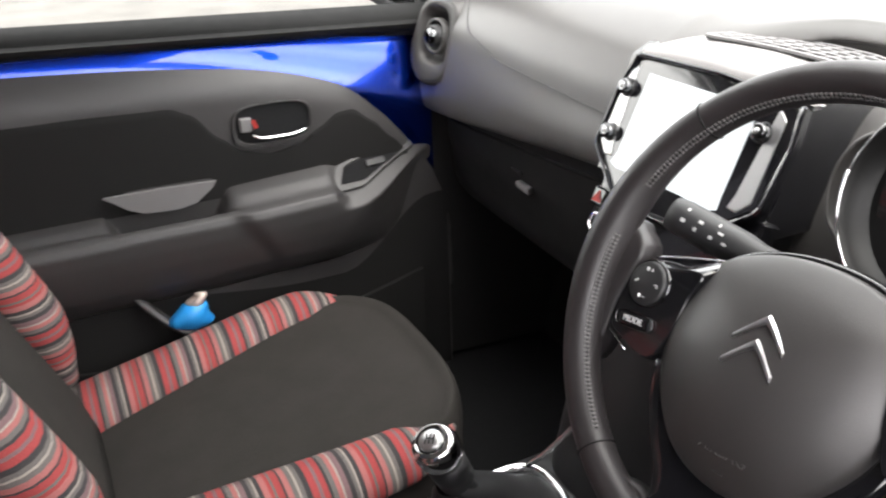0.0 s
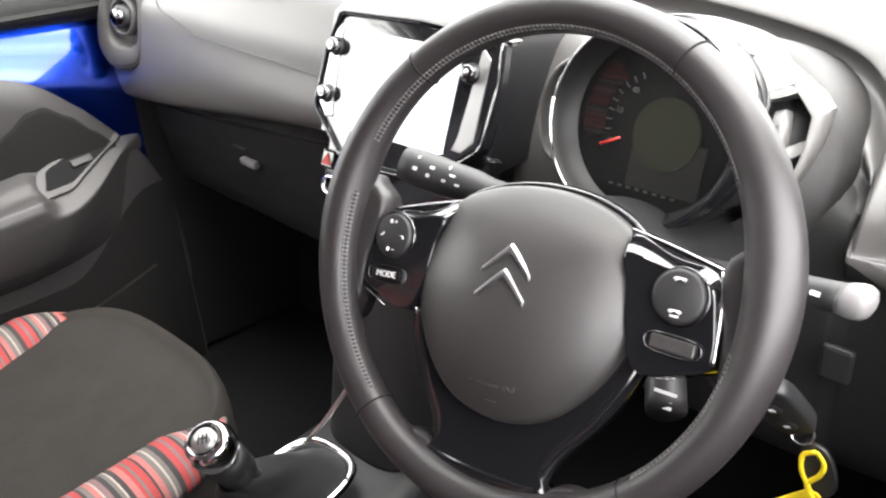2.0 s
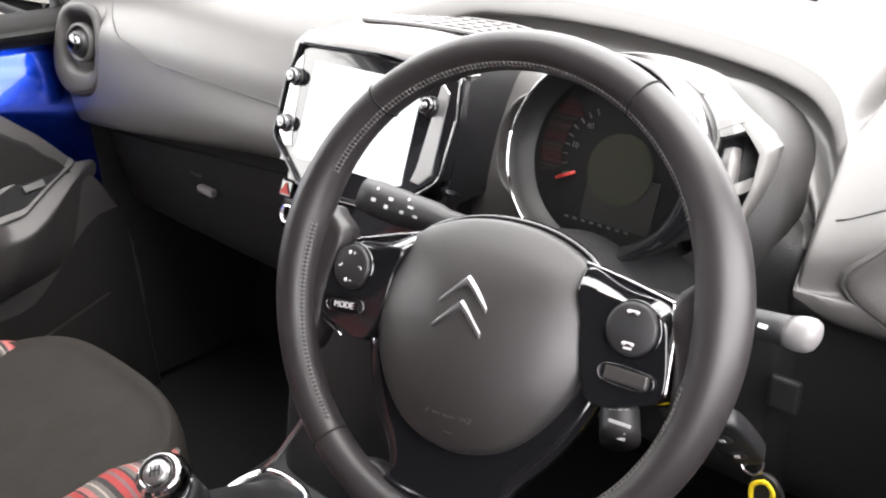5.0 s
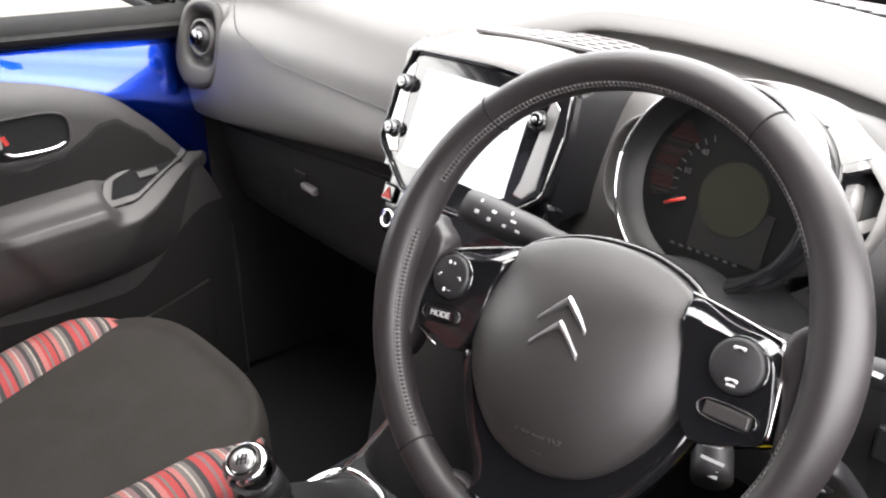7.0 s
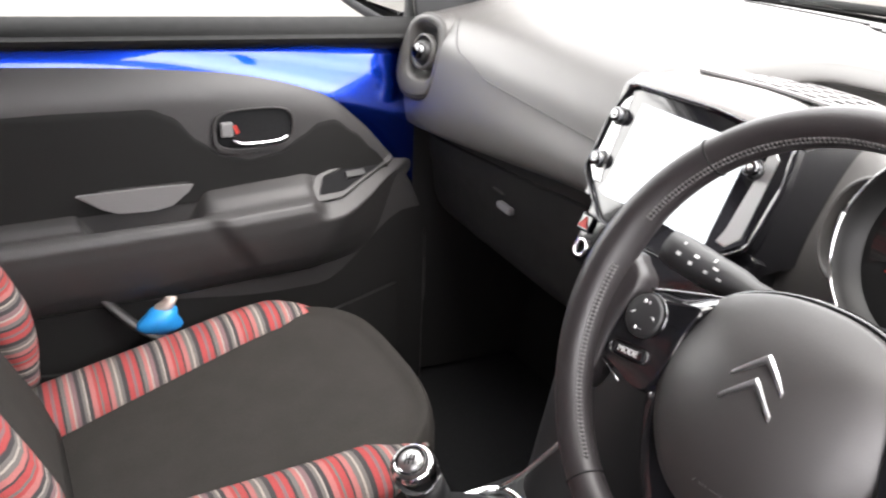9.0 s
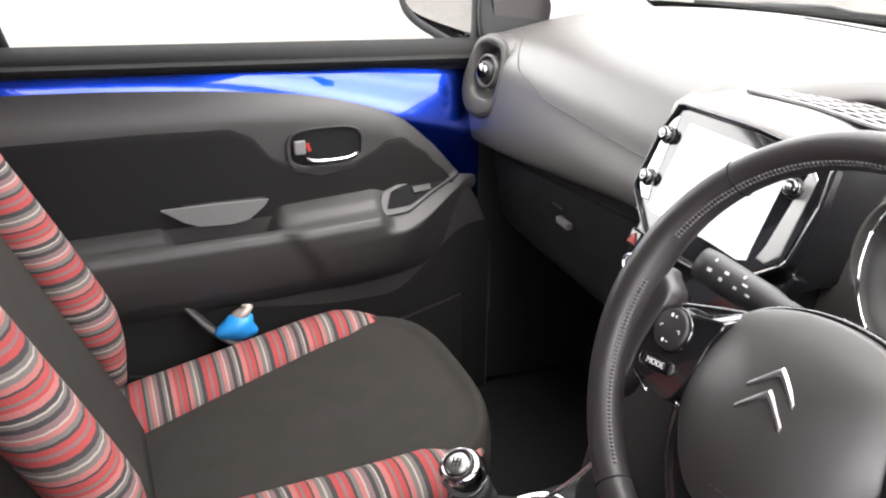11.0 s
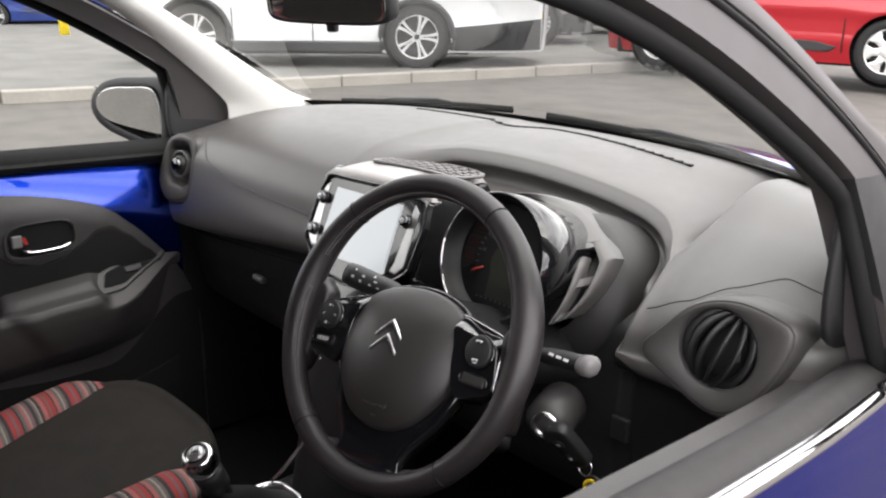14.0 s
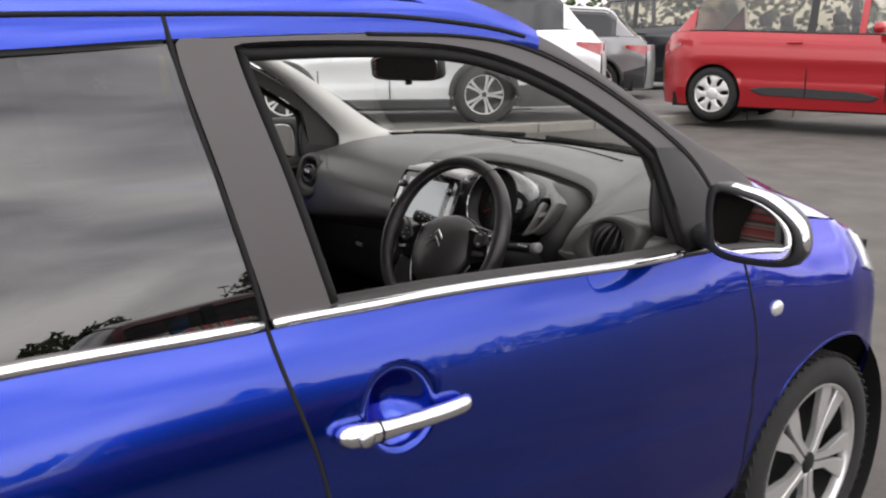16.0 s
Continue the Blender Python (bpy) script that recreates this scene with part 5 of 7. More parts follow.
# the stack's cover, lightened in colour for sky sheen, rounded over its front edge, with black flanks
def cover_at(u, v):
    k = 2 * u - 1
    x = mix(-0.104, 0.128, u) * mix(1.0, 0.93, v)
    front = st_m @ Vector((x, 0.0775 - 0.006 * k * k, -0.006))
    if v < 0.2:
        t = v / 0.2 * math.pi / 2
        return front + Vector((0, 0.014 * (1 - math.cos(t)), 0.013 * math.sin(t)))
    t = (v - 0.2) / 0.8
    return Vector((x, mix(front.y + 0.014, 0.372, t), mix(front.z + 0.013, 1.0075, t) + 0.004 * math.sin(math.pi * t) - 0.014 * abs(k) ** 7))


part("cover", sheet(cover_at, 24, 24), COVER_SHEEN, stack, "grey cover over the screen, sky sheen put into its colour", solid=0.02)
for s, x in ((1, 0.139), (-1, -0.112)):
    flank_o = [(0.196, 0.86), (0.215, 0.905), (0.236, 0.99), (0.262, 1.002), (0.36, 1.0), (0.37, 0.86)]
    part("cover_flank", plate(corners(flank_o, 4), 0.012, axes((x if s > 0 else x + 0.012, 0, 0), (0, 1, 0), (0, 0, 1), (1, 0, 0)) @ Matrix.Translation((0, 0, -0.012))), GLOSS, stack, "gloss black flank", smooth=False)
gm = pose(0.045, 0.33, 1.0128, -3.2, 0, 4)
g_out = [(x + 0.25 * y, y - 2.2 * x * x) for x, y in oval(0, 0, 0.094, 0.034, 40, 4.5)]
g_in = [(x * 0.95, y * 0.86 - 0.0004) for x, y in g_out]
part("grille_well", plate(g_out, 0.0015, gm @ Matrix.Translation((0, 0, -0.001))), RUBBER, stack, "dark demister opening", smooth=False)
part("grille_frame", frame_ring(g_out, g_in, 0.0035, gm), TRIM, stack, smooth=False, bevel=0.0008)
for j in range(4):
    y0 = -0.018 + j * 0.012
    part("grille_bar", tube([gm @ Vector((x + 0.25 * y0, y0 - 2.2 * x * x, 0.0022)) for x in np.linspace(-0.088, 0.088, 14)], 0.0016, 6), TRIM, stack)
for k in range(8):
    x0 = -0.077 + k * 0.022
    part("grille_bar", tube([gm @ Vector((x0 - 0.009, -0.029 - 2.2 * x0 * x0, 0.002)), gm @ Vector((x0 + 0.012, 0.029 - 2.2 * x0 * x0, 0.002))], 0.0017, 6), TRIM, stack)

# lower stack and tunnel
tunnel = thing("centre_tunnel", "black plastic centre console with a chrome-edged gear gaiter", "console", pose(0, 0.1, 0.28))
part("heater_panel", sheet(lambda u, v: ((2 * u - 1) * mix(0.13, 0.1, v), mix(0.19, 0.10, v) + 0.09 * abs(2 * u - 1) ** 4, mix(0.86, 0.5, v)), 16, 14), BLACK, tunnel, solid=0.02)
part("tunnel_top", sheet(lambda u, v: ((2 * u - 1) * 0.105, mix(0.16, -0.7, v), 0.50 - 0.03 * (2 * u - 1) ** 8 - 0.2 * step(0.97, 1.0, abs(2 * u - 1)) - 0.04 * v), 30, 14), BLACK, tunnel, solid=0.01)
part("side_edge", tube(smooth_line([(0.05, 0.095, 0.665), (0.03, 0.08, 0.625), (-0.0, 0.06, 0.572), (-0.02, 0.05, 0.545)], 14), 0.0035, 6), SILVER, tunnel, "thin silver console edge")
go = oval(0.0, 0.0, 0.052, 0.072, 36, 3.2)
gmx = pose(0.005, 0.0, 0.512, 6, 0, 0)
part("gaiter_ring", tube([gmx @ Vector((x, y, 0.008)) for x, y in go], 0.0055, 8, closed=True, flat=1.3), CHROME, tunnel, "chrome gaiter surround")
gear = thing("gear_lever", "gear lever with a round chrome knob and black gaiter", "gear lever", pose(0.01, 0.0, 0.51))
part("gaiter", sheet(lambda u, v: gmx @ Vector(((0.05 * (1 - v) + 0.016 * v + 0.003 * math.sin(9 * v + 4 * u)) * math.cos(2 * math.pi * u) + 0.03 * v * v, (0.07 * (1 - v) + 0.016 * v + 0.003 * math.sin(11 * v + 9 * u)) * math.sin(2 * math.pi * u) - 0.07 * v, 0.006 + 0.1 * v)), 28, 14, ring_u=True), LEATHER_DK, gear, "black leather gaiter")
KN = Vector((0.049, -0.098, 0.672))
kax = (KN - Vector((0.02, -0.03, 0.53))).normalized()
km = axes(KN, kax.orthogonal().normalized(), kax.cross(kax.orthogonal().normalized()), kax)
part("shaft", tube([Vector((0.02, -0.03, 0.55)), KN - kax * 0.02], 0.011, 12), BLACK, gear)
part("collar", lathe([(0.02, -0.06), (0.021, -0.03), (0.016, -0.022)], km, 24), BLACK, gear)
part("knob", lathe([(0.0, -0.028), (0.013, -0.027), (0.019, -0.02), (0.0235, -0.006), (0.0245, 0.004), (0.023, 0.012), (0.0165, 0.02), (0.016, 0.0195), (0.0, 0.0195)], km, 32), CHROME, gear, "polished chrome ball knob")
part("knob_disc", lathe([(0.0, 0.022), (0.0105, 0.0215), (0.0125, 0.019)], km, 24), SIDE, gear, "satin gear pattern disc")
part("disc_ring", lathe([(0.0125, 0.019), (0.0145, 0.0205), (0.0158, 0.019)], km, 24, caps=False), GLOSS, gear)
for j in (-1, 0, 1):
    part("shift_mark", box((0.0013, 0.011, 0.0006), km @ pose(j * 0.0042, 0, 0.0222)), BLACK, gear, smooth=False)
part("shift_mark", box((0.0097, 0.0013, 0.0006), km @ pose(0, 0, 0.0222)), BLACK, gear, smooth=False)

# ---- instrument pod ----------------------------------------------------
pm0 = axes((0.333, 0.155, 0.975), (1, 0, 0), (0, 0.31, 0.95), (0, -0.95, 0.31))
pm = pm0 @ Matrix.Scale(0.83, 4)
pod = thing("instrument_pod", "round instrument pod with grey hood and side vents", "instrument cluster", pm)
part("barrel_lining", lathe([(0.0, -0.035), (0.082, -0.035), (0.09, -0.006), (0.0935, -0.0005)], pm, 48, caps=False), DIAL, pod)
part("barrel", lathe([(0.0925, -0.004), (0.094, 0.0), (0.098, -0.002), (0.099, -0.04), (0.094, -0.15), (0.06, -0.16), (0.0, -0.165)], pm, 48, caps=False), GLOSS, pod, "gloss black instrument barrel")
part("chrome_ring", tube([pm @ Vector((0.0945 * math.cos(a), 0.0945 * math.sin(a), 0.001)) for a in np.linspace(radians(175), radians(235), 24)], 0.0014, 8), CHROME, pod, "thin chrome arc")
part("dial_face", lathe([(0.0, -0.03), (0.083, -0.03)], pm, 48, caps=False), DIAL, pod, "black speedometer face")
part("rev_scale", sheet(lambda u, v: pm @ Vector((mix(0.05, 0.075, v) * math.cos(mix(2.3, 3.5, u)), mix(0.05, 0.075, v) * math.sin(mix(2.3, 3.5, u)), -0.0285)), 16, 2), STRIPE_DIAL, pod, "red and grey banded rev counter scale")
part("lcd", lathe([(0.0, -0.027), (0.034, -0.027), (0.034, -0.03)], pm @ Matrix.Translation((0.016, -0.006, 0)), 32, caps=False), DIAL_LCD, pod, "unlit olive display", smooth=False)
part("lcd_panel", box((0.075, 0.05, 0.002), pm @ pose(0.022, -0.035, -0.029)), DIAL_GREY, pod, smooth=False)
for k in range(9):
    a = 2.0 + k * 0.2
    part("tick", box((0.006, 0.0012, 0.001), pm @ Matrix.Rotation(a, 4, "Z") @ pose(0.047, 0, -0.0285)), DIAL_INK, pod, smooth=False)
for txt, a in (("10", 2.95), ("40", 2.3)):
    lettering("speed_number", txt, 0.008, pm @ Matrix.Translation((0.038 * math.cos(a), 0.038 * math.sin(a), -0.028)), DIAL_INK, pod)
part("needle", tube([pm @ Vector((-0.05, -0.028, -0.026)), pm @ Vector((-0.03, -0.018, -0.026))], 0.0014, 6), RED_INK, pod, "red needle")
for k in range(8):
    part("display_mark", box((0.004, 0.0022, 0.0006), pm @ pose(-0.03 + k * 0.0095, -0.062, -0.0275)), DIAL_INK, pod, smooth=False)
part("warning_display", box((0.085, 0.02, 0.024), pose(0.1, 0.42, 0.992)), GLOSS, dash, "small black warning lamp panel", smooth=False, bevel=0.005)
# the hood: a band over the barrel that runs out into a bracket with two openings
H_IN = [(-0.082, 0.052, -0.078), (-0.064, 0.073, -0.092), (-0.0382, 0.0812, -0.1015), (-0.0031, 0.0772, -0.0985), (0.0277, 0.0642, -0.092), (0.0524, 0.0445, -0.0835), (0.0719, 0.0213, -0.0727), (0.0831, -0.004, -0.0582), (0.0895, -0.0308, -0.0411), (0.09, -0.055, -0.026)]
H_OUT = [(-0.088, 0.055, -0.062), (-0.072, 0.0755, -0.078), (-0.0451, 0.0865, -0.094), (-0.0156, 0.0897, -0.1081), (0.0121, 0.0849, -0.1205), (0.0401, 0.0715, -0.1235), (0.0683, 0.0541, -0.119), (0.1015, 0.035, -0.108), (0.1035, 0.012, -0.097), (0.1015, -0.014, -0.082), (0.0965, -0.04, -0.06)]
h_in, h_out = smooth_line(H_IN, 61), smooth_line(H_OUT[:8], 41) + [Vector(p) for p in smooth_line(H_OUT[7:], 15)[1:]]


def hood(u, v):
    """Across the band: up from the barrel, over its face, round and back under."""
    i, o = h_in[round(u * 36)], h_out[round(u * 34)]
    back = Vector((0, 0, -0.05))
    row = [i + Vector((0, 0, -0.012)), i, i.lerp(o, 0.12) + Vector((0, 0, 0.004)), i.lerp(o, 0.85) + Vector((0, 0, 0.004)), o, o + (o - i).normalized() * 0.001 + back * 0.3, o + back, i + back]
    q = v * (len(row) - 1)
    n = min(len(row) - 2, int(q))
    return pm0 @ row[n].lerp(row[n + 1], q - n)


hood_part = part("hood", sheet(hood, 36, 21), DASH, pod, "grey pod hood")
hood_part.data.set_sharp_from_angle(angle=radians(40))


h_end = h_out[34:]


def slab(u0, u1, v0, v1, deep, name="bracket_bar"):
    """A stretch of the bracket's face between the hood's two edges, with thickness."""
    nu, nv = max(3, round((u1 - u0) * 30)), 4
    deep_at = lambda i: mix(0.05, deep, step(0.0, 0.3, mix(u0, u1, i / nu)))
    def at(i, j):
        u, v = mix(u0, u1, i / nu), mix(v0, v1, j / nv)
        p, q = u * (len(h_in) - 37), u * (len(h_end) - 1)
        a, b = h_in[36 + int(p)].lerp(h_in[min(len(h_in) - 1, 37 + int(p))], p % 1), h_end[int(q)].lerp(h_end[min(len(h_end) - 1, 1 + int(q))], q % 1)
        e = 0.004 * min(1, 3 * min(j, nv - j) / nv)
        return a.lerp(b, v) + Vector((0.3 * e, 0, e))
    bm = bmesh.new()
    top = [[bm.verts.new(pm0 @ at(i, j)) for j in range(nv + 1)] for i in range(nu + 1)]
    low = [[bm.verts.new(pm0 @ (at(i, j) + Vector((-0.25 * deep * step(0.0, 0.3, mix(u0, u1, i / nu)), 0, -deep_at(i))))) for j in range(nv + 1)] for i in range(nu + 1)]
    for i in range(nu):
        for j in range(nv):
            bm.faces.new((top[i][j], top[i + 1][j], top[i + 1][j + 1], top[i][j + 1]))
            bm.faces.new((low[i][j + 1], low[i + 1][j + 1], low[i + 1][j], low[i][j]))
    edge = [(i, 0) for i in range(nu)] + [(nu, j) for j in range(nv)] + [(i, nv) for i in range(nu, 0, -1)] + [(0, j) for j in range(nv, 0, -1)]
    for (i, j), (k, l) in zip(edge, edge[1:] + edge[:1]):
        bm.faces.new((top[i][j], low[i][j], low[k][l], top[k][l]))
    ob = part(name, bm, DASH, pod, "grey bracket bar beside the barrel")
    ob.data.set_sharp_from_angle(angle=radians(40))


slab(0.0, 1.0, 0.0, 0.24, 0.016)
slab(0.0, 1.0, 0.62, 1.0, 0.035)
slab(0.0, 0.07, 0.2, 0.66, 0.016)
slab(0.46, 0.56, 0.2, 0.66, 0.016)
slab(0.9, 1.0, 0.2, 0.66, 0.016)
part("bracket_back", sheet(lambda u, v: pm0 @ (h_in[36 + round(u * 24)].lerp(h_end[round(u * (len(h_end) - 1))], v) + Vector((-0.008, 0, -0.02))), 24, 4), DASH_LOW, pod, solid=0.003)
part("rear_housing", lathe([(0.06, -0.12), (0.1, -0.135), (0.106, -0.15), (0.108, -0.2), (0.108, -0.28)], pm0 @ Matrix.Translation((0.006, -0.024, 0)), 40, caps=False), RECESS_SHADE, pod, "grey housing behind the pod, recess shade in its colour")
# small side gauge at the pod's edge
lm = pm0 @ Matrix.Translation((-0.085, -0.006, -0.035)) @ Matrix.Diagonal((0.9, 1.25, 1, 1))
part("side_gauge", lathe([(0.0, -0.04), (0.031, -0.04), (0.0335, -0.002), (0.0355, 0.0), (0.0375, -0.002), (0.038, -0.02), (0.036, -0.1), (0.0, -0.11)], lm, 32), TRIM_DK, pod, "grey side gauge housing")
part("side_gauge_glass", lathe([(0.0, -0.014), (0.0335, -0.014)], lm, 32, caps=False), BLACK, pod)

# column shroud, stalks, key
col = thing("steering_column", "black steering column shroud with control stalks", "steering column", pose(0.33, 0.15, 0.88))
cm = axes((0.333, 0.16, 0.86), (1, 0, 0), (0, 0.39, 0.92), (0, -0.92, 0.39))
part("shroud", sheet(lambda u, v: cm @ Vector(((0.058 + 0.012 * v) * math.cos(2 * math.pi * u), (0.044 + 0.004 * v) * math.sin(2 * math.pi * u) + 0.002, mix(0.11, -0.12, v))), 32, 8, ring_u=True), BLACK, col, "black shroud", solid=0.006)
part("shroud_front", plate([(0.058 * math.cos(a), 0.044 * math.sin(a) + 0.002) for a in np.linspace(0, 2 * math.pi, 32)[:-1]], 0.01, cm @ Matrix.Translation((0, 0, 0.104))), BLACK, col)
sl = part("indicator_stalk", tube(smooth_line([(0.30, 0.12, 0.905), (0.235, 0.095, 0.915), (0.165, 0.07, 0.932)], 14), [0.009, 0.0095, 0.01, 0.0105, 0.011, 0.0115, 0.012, 0.0145, 0.015, 0.015, 0.0155, 0.0155, 0.0155, 0.014], 16), BLACK, col, "black light stalk with white symbols")
sd = (Vector((0.165, 0.07, 0.932)) - Vector((0.235, 0.095, 0.915))).normalized()
sn = Vector((0.25, -0.72, 0.65)).normalized()
sn = (sn - sd * sn.dot(sd)).normalized()
sm = axes((0.19, 0.079, 0.926), sd, sn.cross(sd), sn)
for q, (a, b, w, h) in enumerate(((0.012, 0.004, 0.005, 0.005), (0.0, 0.006, 0.004, 0.005), (-0.002, -0.001, 0.005, 0.004), (-0.014, 0.006, 0.004, 0.004), (-0.02, 0.0, 0.006, 0.003), (-0.026, 0.006, 0.005, 0.003), (0.012, -0.006, 0.002, 0.004), (-0.016, -0.006, 0.002, 0.005))):
    part("symbol", box((w * 0.75, h * 0.6, 0.001), sm @ pose(a, b, math.sqrt(max(1e-6, 0.0152**2 - b * b)), math.degrees(-math.asin(b / 0.0152)))), WHITE_INK, sl, smooth=False)
sr = part("wiper_stalk", tube(smooth_line([(0.36, 0.13, 0.885), (0.43, 0.118, 0.898), (0.517, 0.112, 0.912)], 14), [0.008] * 5 + [0.0082] * 4 + [0.0098, 0.0102, 0.0102, 0.0102, 0.0102], 16), BLACK, col, "black wiper stalk")
part("stalk_tip", lathe([(0.0102, -0.006), (0.0116, -0.001), (0.0121, 0.004), (0.0116, 0.009), (0.0095, 0.0125), (0.006, 0.0142), (0.0, 0.0148)], axes((0.517, 0.112, 0.912), (0, 0, 1), (0.1, 1, 0), (0.985, -0.07, 0.16)), 24), TRIM, sr, "pale grey stalk tip")
for q in range(3):
    part("symbol", box((0.006, 0.003, 0.001), pose(0.478 + q * 0.01, 0.103, 0.914, 45, 0, 0)), WHITE_INK, sr, smooth=False)
cs = part("cruise_stalk", tube(smooth_line([(0.36, 0.16, 0.80), (0.385, 0.13, 0.787), (0.405, 0.10, 0.775)], 12), [0.011] * 5 + [0.016] * 7, 16), BLACK, col, "black cruise control stalk")
for q in range(3):
    part("symbol", box((0.011 if q else 0.018, 0.0025, 0.001), pose(0.404, 0.0985, 0.7925 - q * 0.007, 60, 0, 8)), WHITE_INK, cs, smooth=False)
part("dash_switch", box((0.026, 0.008, 0.032), pose(0.478, 0.243, 0.772)), BLACK, dash, "small square switch", smooth=False, bevel=0.003)
ig = thing("ignition_key", "car key with black fob and yellow tag in the ignition", "key", pose(0.44, 0.14, 0.79))
igd = Vector((0.35, -0.86, 0.1)).normalized()
im = axes((0.44, 0.15, 0.8), igd.orthogonal().normalized(), igd.cross(igd.orthogonal().normalized()), igd)
part("barrel", lathe([(0.03, -0.06), (0.028, 0.0), (0.017, 0.012), (0.0, 0.012)], im, 24), CARD, col)
part("lock_ring", lathe([(0.010, 0.012), (0.0145, 0.016), (0.0165, 0.012)], im, 24, caps=False), SILVER, col, "silver ignition ring")
p0 = Vector((0.44, 0.15, 0.8)) + igd * 0.014
p1 = Vector((0.464, 0.128, 0.812))
part("blade", tube([p0, p1], 0.004, 6, flat=0.4), SILVER, ig)
kd3 = Vector((0.30, 0.55, -0.78)).normalized()
kz = Vector((-0.2, -0.75, 0.6))
kz = (kz - kd3 * kz.dot(kd3)).normalized()
kx = kd3.cross(kz).normalized()
fm3 = axes(p1 + kd3 * 0.034, kx, kd3, kz)
fob = part("fob", plate([(p.x, p.y) for p in smooth_line([(-0.014, -0.032, 0), (0.014, -0.032, 0), (0.017, 0.0, 0), (0.013, 0.03, 0), (0.0, 0.035, 0), (-0.013, 0.03, 0), (-0.017, 0.0, 0)], 32, closed=True)], 0.013, fm3 @ Matrix.Translation((0, 0, -0.006)), dome=0.003), BLACK, ig, "black key fob")
for dy in (-0.014, 0.012):
    part("fob_button", lathe([(0.0, 0.001), (0.0065, 0.001), (0.0075, 0.0)], fm3 @ Matrix.Translation((0, dy, 0.0098)), 16, caps=False), BLACK, fob)
    part("fob_mark", box((0.004, 0.0035, 0.0008), fm3 @ pose(0, dy, 0.0112)), WHITE_INK, fob, smooth=False)
p2 = p1 + kd3 * 0.071
part("key_ring", tube([p2 + Vector((0.009 * math.cos(a), 0.003 * math.sin(a), -0.004 + 0.009 * math.sin(a))) for a in np.linspace(0, 2 * math.pi, 20)[:-1]], 0.0013, 5, closed=True), SILVER, ig)
part("ribbon", tube(smooth_line([p2 + Vector((0.018, 0, 0)) + Vector(q) for q in ((-0.004, -0.004, -0.013), (-0.013, -0.005, -0.02), (-0.012, -0.006, -0.034), (-0.004, -0.006, -0.048), (0.006, -0.006, -0.068), (0.002, -0.007, -0.058), (-0.006, -0.006, -0.046), (0.002, -0.005, -0.032), (0.003, -0.005, -0.02), (-0.004, -0.004, -0.013))], 40), 0.0022, 6, flat=0.5, up=(0, 1, 0)), YELLOW, ig, "yellow plastic loop")
part("tag", plate([(-0.015, -0.03), (0.015, -0.03), (0.015, 0.03), (0.009, 0.036), (-0.009, 0.036), (-0.015, 0.03)], 0.0015, axes(p2 + Vector((0.002, -0.004, -0.084)), (0.72, 0, -0.69), (0.69, 0.05, 0.72), (0.02, -1, 0.05))), YELLOW, ig, "yellow key tag", smooth=False)
part("second_tag", plate(oval(0, 0, 0.014, 0.024, 20, 2.4), 0.004, axes(p2 + Vector((0.016, 0.004, -0.034)), (0.95, 0, 0.3), (-0.3, 0, 0.95), (0, -1, 0))), BLACK, ig, "black plastic key tag")

# ---- steering wheel ----------------------------------------------------
wm = axes((0.336, 0.012, 0.9228), (0.9977, 0.0673, 0), (-0.0309, 0.4575, 0.8887), (0.0599, -0.8867, 0.4585)) @ Matrix.Rotation(radians(5.4), 4, "Z")
sw = thing("steering_wheel", "three-spoke leather steering wheel with gloss black spokes and chrome badge", "steering wheel", wm)
RW = 0.1672
V = lambda x, y, z=0.0: wm @ Vector((x, y, z))


def rim_at(a, b, out=0.0):
    """A place on the rim: a round the wheel, b round the section, both in radians; thicker at the thumb grips."""
    grip = math.exp(-(((math.sin(a) - 0.12) / 0.42) ** 2))
    r = 0.0137 + 0.0032 * grip + out
    q = RW - 0.0012 * grip + r * math.cos(b)
    return V(q * math.cos(a), q * math.sin(a), (r + 0.001) * math.sin(b))


part("rim", sheet(lambda u, v: rim_at(2 * math.pi * u, 2 * math.pi * v), 140, 24, ring_u=True, ring_v=True), LEATHER, sw, "dark grey grained leather rim")
for a in (56, 131.5, 231.5, 309):
    part("rim_seam", tube([rim_at(radians(a), b, 0.0002) for b in np.linspace(0, 2 * math.pi, 24)[:-1]], 0.0008, 5, closed=True), RUBBER, sw)
st, groove = bmesh.new(), bmesh.new()
for k in range(300):
    a = 2 * math.pi * k / 300
    d = math.degrees(a)
    if 26 < d < 154 or 170 < d < 228 or 312 < d < 350:
        tube([rim_at(a, 2.42, 0.0002), rim_at(a + 0.010, 2.74, 0.0002)], 0.0006, 4, st)
        tube([rim_at(a + 0.010, 2.42, 0.0002), rim_at(a, 2.74, 0.0002)], 0.0006, 4, st)
for lo, hi in ((26, 154), (170, 228), (312, 350)):
    tube([rim_at(radians(d), 2.58, -0.0003) for d in np.linspace(lo, hi, 60)], 0.0008, 5, groove)
part("stitching", st, THREAD, sw, "dark grey cross stitching")["kind"] = "stuff"
part("stitch_groove", groove, RUBBER, sw)

# the airbag cover leans back towards its top
pmx = wm @ Matrix.Translation((-0.002, 0, -0.0325)) @ Matrix.Rotation(radians(-8.3), 4, "X")
half_pad = [(0.0, 0.0505), (0.036, 0.0462), (0.0665, 0.0325), (0.0805, 0.010), (0.0865, -0.018), (0.084, -0.042), (0.072, -0.070), (0.052, -0.0945), (0.03, -0.1085)]
pad_o = [(p.x, p.y) for p in smooth_line([(x, y, 0) for x, y in half_pad] + [(0, -0.1145, 0)] + [(-x, y, 0) for x, y in half_pad[:0:-1]], 72, closed=True)]
